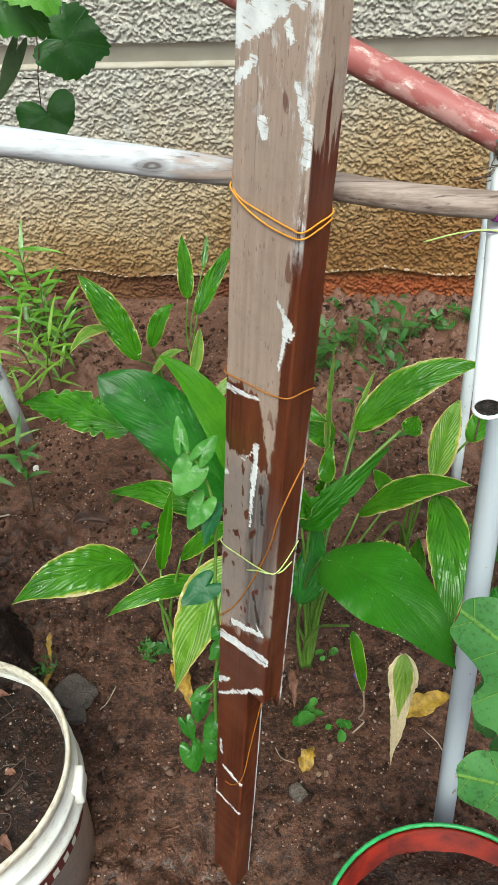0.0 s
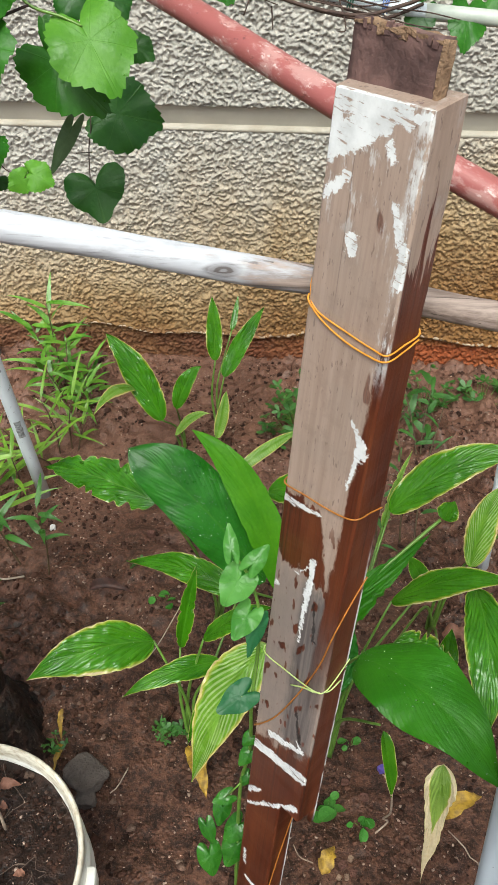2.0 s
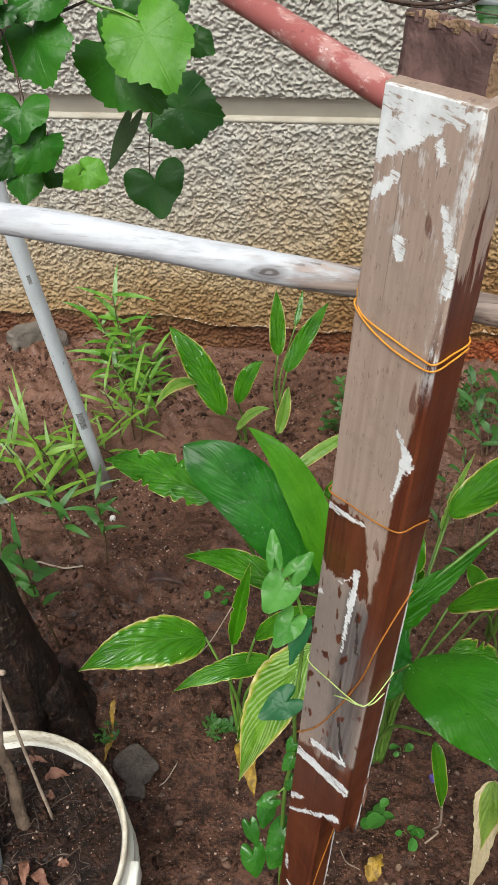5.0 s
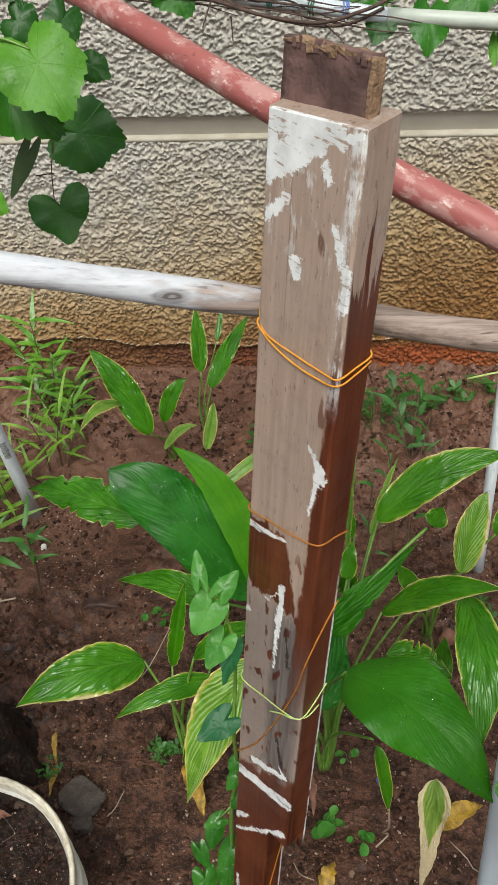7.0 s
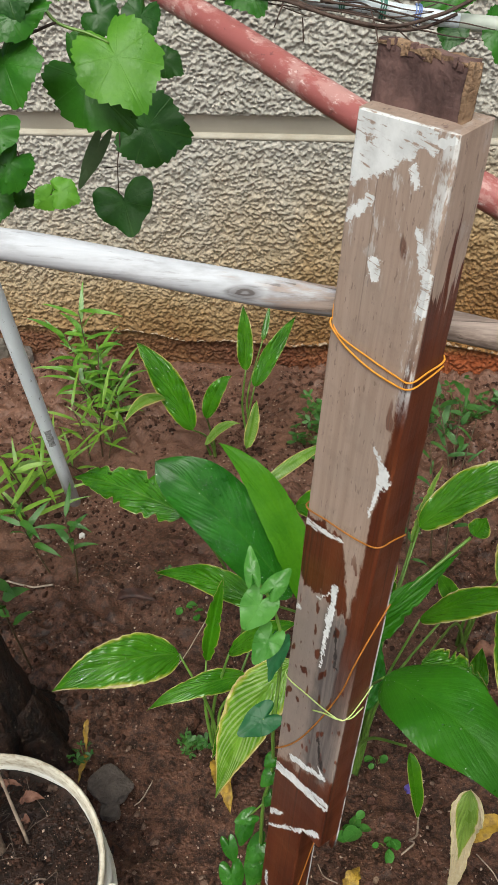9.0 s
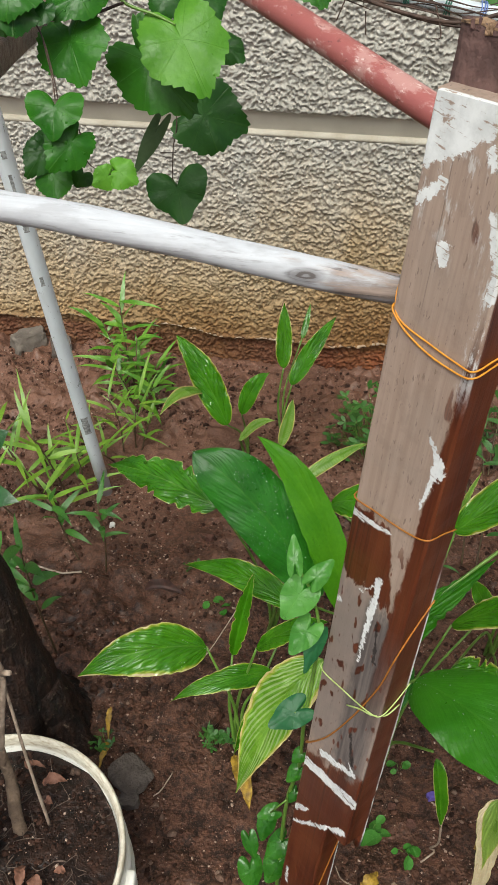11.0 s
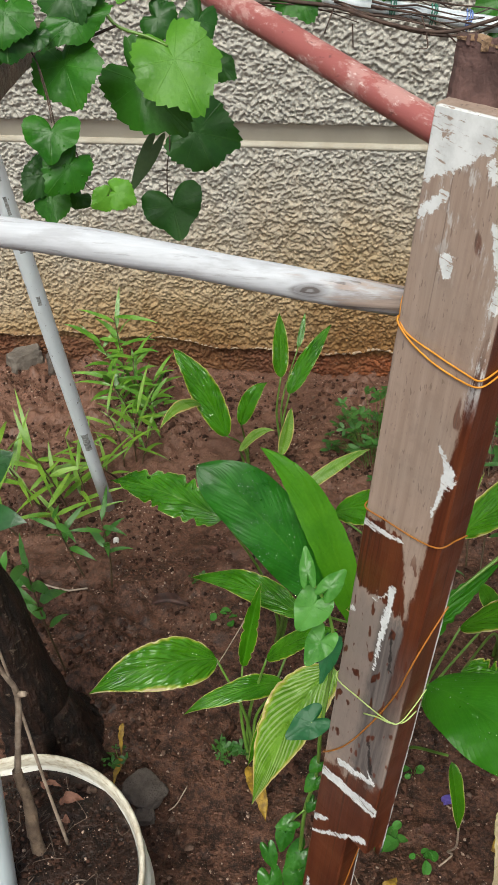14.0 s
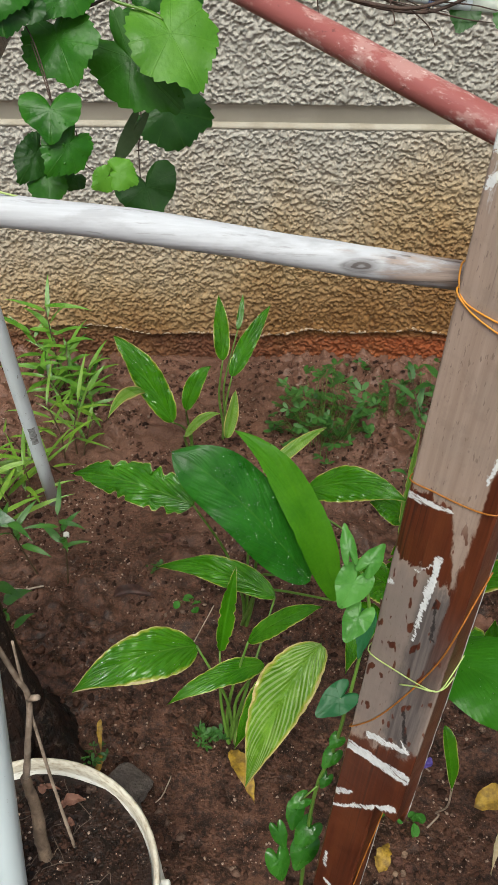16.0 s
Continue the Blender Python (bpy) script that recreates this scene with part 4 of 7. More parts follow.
    strokes = [
        stroke((0.010, 1.494), (0.069, 1.497), 0.0092), stroke((0.007, 1.491), (0.005, 1.451), 0.0060), stroke((0.047, 1.487), (0.013, 1.464), 0.0125),
        stroke((0.091, 1.501), (0.075, 1.489), 0.0039), stroke((0.061, 1.474), (0.068, 1.463), 0.0032), stroke((0.024, 1.439), (0.005, 1.420), 0.0044),
        stroke((0.077, 1.432), (0.085, 1.408), 0.0036), stroke((0.090, 1.402), (0.092, 1.372), 0.0042),
        stroke((0.039, 1.393), (0.040, 1.383), 0.0061), stroke((0.070, 1.232), (0.090, 1.206), 0.0016, 0.0052), stroke((0.086, 1.214), (0.078, 1.158), 0.0058, 0.0012),
        stroke((0.000, 1.098), (0.052, 1.106), 0.0046, 0.0016), stroke((0.053, 1.042), (0.049, 0.915), 0.0050, 0.0006), stroke((0.030, 1.010), (0.052, 1.035), 0.0004, 0.0014), stroke((0.004, 0.976), (0.006, 0.977), 0.0043),
        stroke((-0.006, 0.671), (0.090, 0.692), 0.0085), stroke((0.029, 0.720), (0.083, 0.740), 0.0060, 0.0034), stroke((0.070, 0.752), (0.083, 0.738), 0.0008, 0.0030), stroke((0.001, 0.562), (0.024, 0.586), 0.0062, 0.0030),
        stroke((0.002, 0.528), (0.088, 0.622), 0.0026, 0.0040), stroke((0.010, 0.406), (0.012, 0.376), 0.0031), stroke((-0.004, 0.275), (-0.002, 0.241), 0.0067),
        stroke((0.020, 0.338), (0.060, 0.332), 0.0043), stroke((-0.005, 0.237), (0.058, 0.239), 0.0034),
    ]
    # dry bristle marks running up to one side
    bristle = m.node("ShaderNodeMapping")
    m.plug(co, bristle.inputs["Vector"])
    bristle.inputs["Rotation"].default_value = (0, radians(-42), 0)
    bristle.inputs["Scale"].default_value = (55, 200, 300)
    near = strokes[0]
    for s in strokes[1:]:
        near = m.math("MINIMUM", near, s)
    white = m.math("MULTIPLY", m.ramp(m.math("ADD", near, m.math("MULTIPLY", m.math("SUBTRACT", m.noise(bristle.outputs[0], 1.0, 4, 0.75), 0.5), 0.0085)), -0.0007, 0.0009, 1.0, 0.0), m.ramp(y, 0.002, 0.004, 1.0, 0.0))
    dry_brush = m.math("ADD", m.math("MULTIPLY", m.noise(m.scaled(bristle.outputs[0], (0.5, 1, 1)), 1.3, 4, 0.7), 0.6), m.math("MULTIPLY", blot, 0.4))
    white = m.math("MULTIPLY", white, m.ramp(dry_brush, 0.40, 0.455))
    worn = m.math("ADD", m.math("MULTIPLY", m.noise(m.scaled(co, (110, 110, 16)), 1.0, 5, 0.75), 0.6), m.math("MULTIPLY", blot, 0.4))
    scuff = m.math("MULTIPLY", m.ramp(worn, 0.46, 0.53), m.ramp(m.math("ADD", x, m.math("MULTIPLY", rag, 0.030)), 0.080, 0.089))
    scuff = m.math("MULTIPLY", scuff, m.math("MULTIPLY", m.ramp(zr, 1.26, 1.33), m.ramp(y, 0.002, 0.004, 1.0, 0.0)))
    faint = m.math("MULTIPLY", m.math("MULTIPLY", m.ramp(worn, 0.53, 0.60), m.ramp(zr, 1.36, 1.44)), m.ramp(y, 0.002, 0.004, 0.6, 0.15))
    white = m.math("MAXIMUM", white, m.math("MULTIPLY", m.math("MAXIMUM", scuff, faint), 0.75))
    back_edge = m.math("MULTIPLY", m.ramp(y, 0.0325, 0.0340), m.math("MULTIPLY", m.ramp(blot, 0.36, 0.44), m.ramp(zr, 1.03, 1.10, 1.0, 0.0)))
    white = m.math("MAXIMUM", white, m.math("MULTIPLY", back_edge, 0.8))
    gouge = m.math("MINIMUM", stroke((0.062, 0.990), (0.070, 0.935), 0.0016), stroke((0.064, 0.800), (0.076, 0.755), 0.0020))
    gouge = m.math("MULTIPLY", m.ramp(gouge, -0.001, 0.0016, 0.85, 0.0), m.ramp(y, 0.002, 0.004, 1.0, 0.0))
    c = m.mix(gouge, c, (0.016, 0.012, 0.012))
    c = m.mix(white, c, m.mix(m.ramp(blot, 0.35, 0.65), (0.56, 0.57, 0.57), (0.72, 0.73, 0.73)))
    m.set("Base Color", c)
    m.set("Roughness", m.math("ADD", 0.62, m.math("MULTIPLY", brown, -0.30)))
    m.bump(m.math("ADD", m.math("ADD", grain, m.math("MULTIPLY", white, 0.9)), m.math("MULTIPLY", ring, 0.1)), 0.2, 0.0025)
    return m.mat


def plank(x0, x1, y0, y1, z0, z1, seed, rough=0.0006, step=0.02, bevel=0.0022, narrow=None):
    """A sawn board with softened, slightly uneven edges."""
    rnd = random.Random(seed)
    bm = bmesh.new()
    n = max(2, int((z1 - z0) / step))
    outline = [(x0 + bevel, y0), (x1 - bevel, y0), (x1, y0 + bevel), (x1, y1 - bevel), (x1 - bevel, y1), (x0 + bevel, y1), (x0, y1 - bevel), (x0, y0 + bevel)]
    rings = []
    for i in range(n + 1):
        z = z0 + (z1 - z0) * i / n
        if narrow and z < narrow[0]:
            z = narrow[0] - 0.002 if z > narrow[0] - step else z
            shift = narrow[1] - x1
        else:
            z = narrow[0] if narrow and z < narrow[0] + step else z
            shift = 0.0
        prof = [(x + (shift if 1 <= j <= 4 else 0), y) for j, (x, y) in enumerate(outline)]
        rings.append([bm.verts.new((x + rnd.uniform(-rough, rough), y + rnd.uniform(-rough, rough), z + (rnd.uniform(-1.5, 1.5) * rough if i in (0, n) else 0))) for x, y in prof])
    k = len(outline)
    for a, b in zip(rings, rings[1:]):
        for j in range(k):
            bm.faces.new((a[j], a[(j + 1) % k], b[(j + 1) % k], b[j]))
    bm.faces.new(rings[0][::-1])
    bm.faces.new(rings[-1])
    return bm


POST = post_material()
BLOCK = simple("dark red heartwood", (0.030, 0.013, 0.012), (0.22, 0.125, 0.108), 34, 0.7, bump=0.6, fine=150, dist=0.003)
FRAYED = simple("splintered end grain", (0.16, 0.09, 0.05), (0.34, 0.22, 0.13), 70, 0.85, bump=0.9, fine=260, dist=0.004)
POST_AT = Matrix(((0.7318, 0.6774, 0.0749, -0.0175), (-0.6812, 0.7303, 0.0506, 0.967), (-0.0204, -0.0881, 0.9959, 0.0), (0, 0, 0, 1)))
wooden_post = thing("wooden_post", "weathered timber post with brown varnish and white paint strokes", "post")
wooden_post.matrix_world = Matrix.Translation(POST_AT.translation * SCALE) @ POST_AT.to_3x3().normalized().to_4x4()
board = plank(0.0, 0.0955, 0.0, 0.0380, -0.10, 1.5, 2, narrow=(0.600, 0.0615), rough=0.0004)
for v in board.verts:
    if v.co.z > 1.49:
        v.co.z += 0.045 * v.co.x + 0.20 * v.co.y + 0.0008 * noise.noise(v.co * 300)
part("board", board, POST, wooden_post, smooth=False)
part("splinter", plank(0.088, 0.0952, 0.030, 0.037, 0.565, 0.605, 3, bevel=0.001), POST, wooden_post)


def rough_block(x0, x1, y0, y1, z0, z1, seed, amount):
    rnd = random.Random(seed)
    bm = box((x1 - x0, y1 - y0, z1 - z0), ((x0 + x1) / 2, (y0 + y1) / 2, (z0 + z1) / 2))
    bmesh.ops.subdivide_edges(bm, edges=bm.edges[:], cuts=9, use_grid_fill=True)
    for v in bm.verts:
        k = noise.noise_vector(v.co * 90 + Vector((seed, 0, 0)))
        top = max(0, (v.co.z - (z0 + z1) / 2) / (z1 - z0) * 2)
        v.co += k * amount + Vector((0, 0, 1)) * k.x * amount * 2.2 * top
    return bm


block = part("top_block", rough_block(-0.002, 0.082, 0.016, 0.0255, 1.497, 1.5465, 7, 0.0012), BLOCK, wooden_post, "dark splintered wooden block")
part("frayed_edge", rough_block(0.0800, 0.0840, 0.0150, 0.0262, 1.503, 1.545, 9, 0.0012), FRAYED, block, "pale splintered end grain")
part("frayed_top", rough_block(-0.0015, 0.0815, 0.0152, 0.0260, 1.5425, 1.5462, 12, 0.0021), FRAYED, block, "torn fibrous top edge")
for k in range(16):
    rnd = random.Random(k + 30)
    x, y = 0.002 + 0.005 * k, 0.0152 + (0.0 if k % 3 else 0.006)
    part("chip", rough_block(x, x + rnd.uniform(0.003, 0.009), y, y + rnd.uniform(0.001, 0.0022), 1.541 - rnd.uniform(0, 0.003), 1.5462 + rnd.uniform(-0.001, 0.0012), k + 3, 0.0016), FRAYED if k % 4 == 0 else BLOCK, block)


def cord(name, label, points, material, r=0.0011, parent=None, local=False, steps=5):
    pts = smooth_path(points, steps)
    if local:
        pts = [POST_AT @ p for p in pts]
    ob = part(name, tube(pts, r, 6), material, parent)
    return ob if parent else tagged(ob, label, "twine")


cord("orange_twine", "orange twine lashing the pole to the post", [(-0.016, 0.034, 1.339), (-0.010, 0.016, 1.341), (-0.0015, 0.004, 1.330), (0.012, -0.0013, 1.318), (0.05, -0.0013, 1.313), (0.080, -0.0013, 1.311), (0.0955, -0.001, 1.312), (0.0965, 0.018, 1.316), (0.0965, 0.037, 1.322), (0.08, 0.039, 1.326), (0.04, 0.039, 1.326), (-0.001, 0.037, 1.322), (-0.0015, 0.002, 1.326), (0.015, -0.0015, 1.314), (0.045, -0.0015, 1.305), (0.075, -0.0015, 1.303), (0.0958, -0.001, 1.306), (0.0968, 0.02, 1.310), (0.0968, 0.037, 1.316)], ORANGE, 0.0009, local=True)
cord("orange_twine", "thin orange twine wound round the post", [(-0.0015, 0.036, 1.118), (-0.0015, 0.0, 1.117), (0.03, -0.0012, 1.119), (0.07, -0.0012, 1.124), (0.0955, -0.0012, 1.133), (0.0965, 0.02, 1.132), (0.0965, 0.037, 1.130)], RUST, 0.0009, local=True)
cord("orange_twine", "loose orange twine crossing the varnished post", [(-0.0015, 0.03, 0.70), (-0.0015, 0.0, 0.705), (0.03, -0.0012, 0.755), (0.06, -0.0012, 0.83), (0.085, -0.0012, 0.91), (0.0955, -0.0012, 0.965), (0.0965, 0.018, 1.005), (0.0965, 0.037, 1.035)], RUST, 0.0010, local=True)
cord("orange_twine", "frayed end of orange twine near the ground", [(0.0625, 0.036, 0.56), (0.0628, 0.015, 0.44), (0.0625, 0.002, 0.36), (0.045, -0.0012, 0.315), (0.025, -0.0012, 0.300)], RUST, 0.0009, local=True)
lime_tie = cord("lime_twine", "lime green twine knotted on the post", [(-0.0015, 0.03, 0.86), (-0.0015, 0.0, 0.855), (0.04, -0.0014, 0.857), (0.086, -0.003, 0.868), (0.0960, 0.004, 0.872), (0.0968, 0.02, 0.885), (0.0968, 0.037, 0.905)], LIME, 0.0008, local=True)
cord("loose_end", "", [(0.050, -0.002, 0.842), (0.07, -0.003, 0.858), (0.088, -0.003, 0.868), (0.0965, 0.010, 0.868), (0.0972, 0.028, 0.875)], LIME, 0.0009, lime_tie, True)


# ---- bucket ----
def lathe(profile, cx, cy, sides=56, wobble=0.0, seed=1):
    rnd = random.Random(seed)
    bm = bmesh.new()
    rings = []
    ph = rnd.uniform(0, 6)
    for r, z in profile:
        rings.append([bm.verts.new((cx + r * (1 + wobble * math.sin(2 * a + ph)) * math.cos(a), cy + r * (1 - wobble * math.sin(2 * a + ph)) * math.sin(a), z)) for a in [2 * math.pi * k / sides for k in range(sides)]])
    for a, b in zip(rings, rings[1:]):
        for k in range(sides):
            bm.faces.new((a[k], a[(k + 1) % sides], b[(k + 1) % sides], b[k]))
    bm.faces.new(rings[0][::-1])
    bm.faces.new(rings[-1])
    return bm


def soil_disc(cx, cy, r, z, seed, dome=0.012):
    n = 60
    hs = field(n, n, 3, 3, seed) * 0.0035 + field(n, n, 9, 9, seed + 1) * 0.003
    verts, faces = [(cx, cy, z + dome)], []
    sides, rings = 48, 14
    for k in range(1, rings + 1):
        for s in range(sides):
            a = 2 * math.pi * s / sides
            q = k / rings
            x, y = q * r * math.cos(a), q * r * math.sin(a)
            verts.append((cx + x, cy + y, z + dome * (1 - q * q) + hs[int((x / r * 0.48 + 0.5) * (n - 1)), int((y / r * 0.48 + 0.5) * (n - 1))]))
    for s in range(sides):
        t = (s + 1) % sides
        faces.append((0, 1 + s, 1 + t))
        for k in range(rings - 1):
            a = 1 + k * sides
            faces.append((a + s, a + sides + s, a + sides + t, a + t))
    return verts, faces


def bucket_material():
    m = Mat("dirty cream bucket plastic", 0.42, specular=0.4)
    co = m.coords()
    x, y, z = m.split(co)
    big, fine = m.noise(co, 12, 5), m.noise(m.scaled(co, (1, 1, 3)), 70, 4)
    c = m.mix(m.ramp(big, 0.35, 0.7), (0.88, 0.87, 0.83), (0.78, 0.75, 0.67))
    c = m.mix(m.math("MULTIPLY", m.math("MULTIPLY", m.ramp(fine, 0.54, 0.66), m.ramp(z, 0.33, 0.36, 0.35, 1.0)), 0.65), c, (0.22, 0.16, 0.11))
    c = m.mix(m.math("MULTIPLY", m.ramp(m.math("ADD", z, m.math("MULTIPLY", big, 0.12)), 0.04, 0.14, 1.0, 0.0), 0.6), c, (0.25, 0.16, 0.10))
    c = m.mix(m.math("MULTIPLY", m.ramp(z, 0.345, 0.352), 0.8), c, m.mix(m.ramp(fine, 0.35, 0.65), (0.58, 0.53, 0.42), (0.40, 0.33, 0.23)))
    m.set("Base Color", c)
    m.bump(fine, 0.12, 0.002)
    return m.mat


BX, BY, BR = -0.438, 0.927, 0.209
bucket = thing("plastic_bucket", "old cream plastic paint bucket filled with soil", "bucket")
BUCKET_MAT = bucket_material()
PROFILE = ((0.925, 0.0), (0.968, 0.246), (1.024, 0.248), (1.032, 0.253), (1.029, 0.262), (1.014, 0.267), (1.010, 0.300), (1.020, 0.303), (1.018, 0.312), (1.002, 0.316), (0.998, 0.355), (1.006, 0.359), (1.005, 0.367), (0.993, 0.371), (0.972, 0.370), (0.955, 0.357), (0.93, 0.30))
body = part("body", lathe([(BR * r, z) for r, z in PROFILE], BX, BY, wobble=0.006), BUCKET_MAT, bucket)
part("lug", box((0.02, 0.05, 0.045), (BX + BR * 1.02, BY + 0.02, 0.295), 0.005, turn=pose(0, 0, 0, 0, 0, 8)), BUCKET_MAT, bucket)


def band(name, a0, a1, z0, z1, mat, parent, off=0.0025, slant=0.0, steps=18):
    verts, faces = [], []
    for i in range(steps + 1):
        a = radians(a0 + (a1 - a0) * i / steps)
        for z in (z0, z1):
            zz = z + slant * i / steps
            r = BR * (0.925 + 0.043 * zz / 0.246) + off
            verts.append((BX + r * math.cos(a), BY + r * math.sin(a), zz))
    for i in range(steps):
        faces.append((2 * i, 2 * i + 2, 2 * i + 3, 2 * i + 1))
    return mesh_part(name, verts, faces, mat, parent)


MAROON = simple("maroon print", (0.085, 0.014, 0.012), (0.14, 0.03, 0.026), 30, 0.5, bump=0.05)
PRINT_WHITE = simple("white print", (0.55, 0.52, 0.46), (0.65, 0.62, 0.55), 30, 0.5, bump=0.05)
label_band = band("print_band", -80, 60, 0.188, 0.241, MAROON, body)
for a in (-52, -44, -36, -28, -20, -12):
    band("print_bar", a, a + 4, 0.196, 0.216, PRINT_WHITE, label_band, 0.004, steps=4)
bv, bf = soil_disc(BX, BY, BR * 0.945, 0.342, 31)
bucket_soil = tagged(mesh_part("bucket_soil", bv, bf, POT_SOIL), "dark potting soil with roots and dead leaves", "soil", kind="stuff")

OLD_STEM = simple("brown dead stem", (0.085, 0.055, 0.038), (0.25, 0.175, 0.12), 45, 0.8, bump=0.8, fine=120, dist=0.005)
dry_plant = thing("dry_plant", "dead brown stem with grey side twigs in the bucket", "plant")
vine_stem(dry_plant, [(-0.408, 0.977, 0.30), (-0.412, 0.985, 0.40), (-0.41, 0.995, 0.47), (-0.415, 1.00, 0.55)], 0.0120, 0.0075, OLD_STEM)
vine_stem(dry_plant, [(-0.415, 1.00, 0.54), (-0.402, 1.01, 0.62), (-0.388, 1.021, 0.712), (-0.392, 1.01, 0.78), (-0.398, 0.997, 0.860)], 0.0052, 0.0032, DRY_STEM, "twig")
vine_stem(dry_plant, [(-0.370, 1.00, 0.34), (-0.382, 1.01, 0.52), (-0.390, 1.02, 0.71), (-0.378, 1.0, 0.86)], 0.0028, 0.0018, DRY_STEM, "twig")
vine_stem(dry_plant, [(-0.388, 1.021, 0.712), (-0.372, 1.015, 0.725)], 0.005, 0.004, DRY_STEM, "twig")

# ---- red pot ----
PX, PY, PR = 0.374, 0.718, 0.193
pot = thing("plant_pot", "red plastic pot with a green rolled rim", "pot")
part("body", lathe([(PR * 0.72, 0.0), (PR * 0.96, 0.285), (PR * 0.985, 0.296), (PR * 0.95, 0.296), (PR * 0.90, 0.23)], PX, PY), POT_RED, pot)
rim_pts = [(PX + PR * math.cos(a), PY + PR * math.sin(a), 0.300 + 0.003 * math.sin(3 * a)) for a in [2 * math.pi * k / 48 for k in range(49)]]
part("rim", tube(rim_pts, 0.0036, 10), POT_GREEN, pot)
pv, pf = soil_disc(PX, PY, PR * 0.93, 0.250, 41)
tagged(mesh_part("pot_soil", pv, pf, POT_SOIL), "dark moist potting soil inside the red pot", "soil", kind="stuff")


# ---- turmeric plants ----

turmeric = thing("turmeric_plant", "young turmeric plant with upright leaves near the wall", "turmeric plant", "turmeric plants")
FOOT = (-0.339, 2.414, 0.000)
wet_leaf = blade(turmeric, (-0.371, 2.310, 0.184), (-0.536, 2.398, 0.426), 0.084, TURMERIC, sag=0.02, wave=0.9, blunt=0.12, fold=0.40, crinkle=1.6)
stalk(turmeric, FOOT, (-0.371, 2.310, 0.184))
drops(wet_leaf, 300, 2)
blade(turmeric, (-0.448, 2.329, 0.281), (-0.517, 2.138, 0.328), 0.038, TURMERIC_PALE, sag=0.03)
blade(turmeric, (-0.334, 2.340, 0.209), (-0.261, 2.394, 0.331), 0.052, TURMERIC, sag=0.02, fold=0.45, wave=0.9)
stalk(turmeric, FOOT, (-0.334, 2.340, 0.209))
blade(turmeric, (-0.340, 2.329, 0.116), (-0.229, 2.312, 0.221), 0.030, TURMERIC_PALE, sag=0.02)
stalk(turmeric, FOOT, (-0.340, 2.329, 0.116))

turmeric = thing("turmeric_plant", "slender turmeric plant with a dry-edged lower leaf", "turmeric plant", "turmeric plants")
FOOT = (-0.233, 2.455, 0.000)
blade(turmeric, (-0.234, 2.476, 0.293), (-0.248, 2.553, 0.473), 0.050, TURMERIC_EDGED, wave=1.0, blunt=0.1, fold=0.45)
stalk(turmeric, FOOT, (-0.234, 2.476, 0.293))
blade(turmeric, (-0.207, 2.467, 0.242), (-0.095, 2.585, 0.429), 0.056, TURMERIC, fold=0.45, wave=0.9)
stalk(turmeric, FOOT, (-0.207, 2.467, 0.242))
blade(turmeric, (-0.218, 2.348, 0.100), (-0.193, 2.404, 0.241), 0.040, TURMERIC_PALE, sag=0.01, fold=0.4, wave=0.9)
blade(turmeric, (-0.193, 2.559, 0.349), (-0.180, 2.632, 0.434), 0.020, TURMERIC)
stalk(turmeric, FOOT, (-0.193, 2.559, 0.349), 0.004, 0.002)

turmeric = thing("turmeric_plant", "large turmeric plant with broad wet dark leaves", "turmeric plant", "turmeric plants")
FOOT = (-0.140, 1.740, 0.000)
wet_leaf = blade(turmeric, (0.003, 1.507, 0.419), (-0.263, 1.577, 0.689), 0.128, TURMERIC_DARK, sag=0.03, fold=0.12, blunt=0.7, crinkle=0.22, ragged=0.0)
stalk(turmeric, FOOT, (0.003, 1.507, 0.419))
drops(wet_leaf, 1000, 1, (0.0006, 0.0020))
blade(turmeric, (0.057, 1.476, 0.396), (-0.148, 1.624, 0.708), 0.074, TURMERIC_YOUNG, sag=0.05, bend=0.015, blunt=0.05, crinkle=0.3, ragged=0.06, fold=0.45)
stalk(turmeric, FOOT, (0.057, 1.476, 0.396))
blade(turmeric, (-0.238, 1.656, 0.471), (-0.522, 1.769, 0.460), 0.098, TURMERIC, sag=0.02, wave=0.8, ragged=0.35)
stalk(turmeric, FOOT, (-0.238, 1.656, 0.471))
blade(turmeric, (-0.003, 1.664, 0.517), (0.188, 1.585, 0.569), 0.074, TURMERIC, sag=0.03)
stalk(turmeric, FOOT, (-0.003, 1.664, 0.517))
blade(turmeric, (-0.098, 1.839, 0.406), (0.052, 1.976, 0.443), 0.031, TURMERIC_PALE, sag=0.02)
stalk(turmeric, FOOT, (-0.098, 1.839, 0.406))

turmeric = thing("turmeric_plant", "low turmeric plant with yellow-edged leaves beside the post", "turmeric plant", "turmeric plants")
FOOT = (-0.152, 1.414, 0.000)
wet_leaf = blade(turmeric, (-0.220, 1.442, 0.284), (-0.447, 1.316, 0.302), 0.103, TURMERIC_EDGED, sag=0.035)
stalk(turmeric, FOOT, (-0.220, 1.442, 0.284))
drops(wet_leaf, 240, 4)
blade(turmeric, (-0.084, 1.452, 0.220), (-0.276, 1.354, 0.211), 0.053, TURMERIC_EDGED, sag=0.03)
stalk(turmeric, FOOT, (-0.084, 1.452, 0.220))
blade(turmeric, (-0.063, 1.598, 0.262), (-0.335, 1.702, 0.237), 0.066, TURMERIC, sag=0.02, wave=0.9, fold=0.5, crinkle=1.5)
stalk(turmeric, FOOT, (-0.063, 1.598, 0.262))
blade(turmeric, (-0.178, 1.492, 0.203), (-0.145, 1.573, 0.387), 0.036, TURMERIC, fold=1.3, ragged=0.3, slim=0.9)
stalk(turmeric, FOOT, (-0.178, 1.492, 0.203))
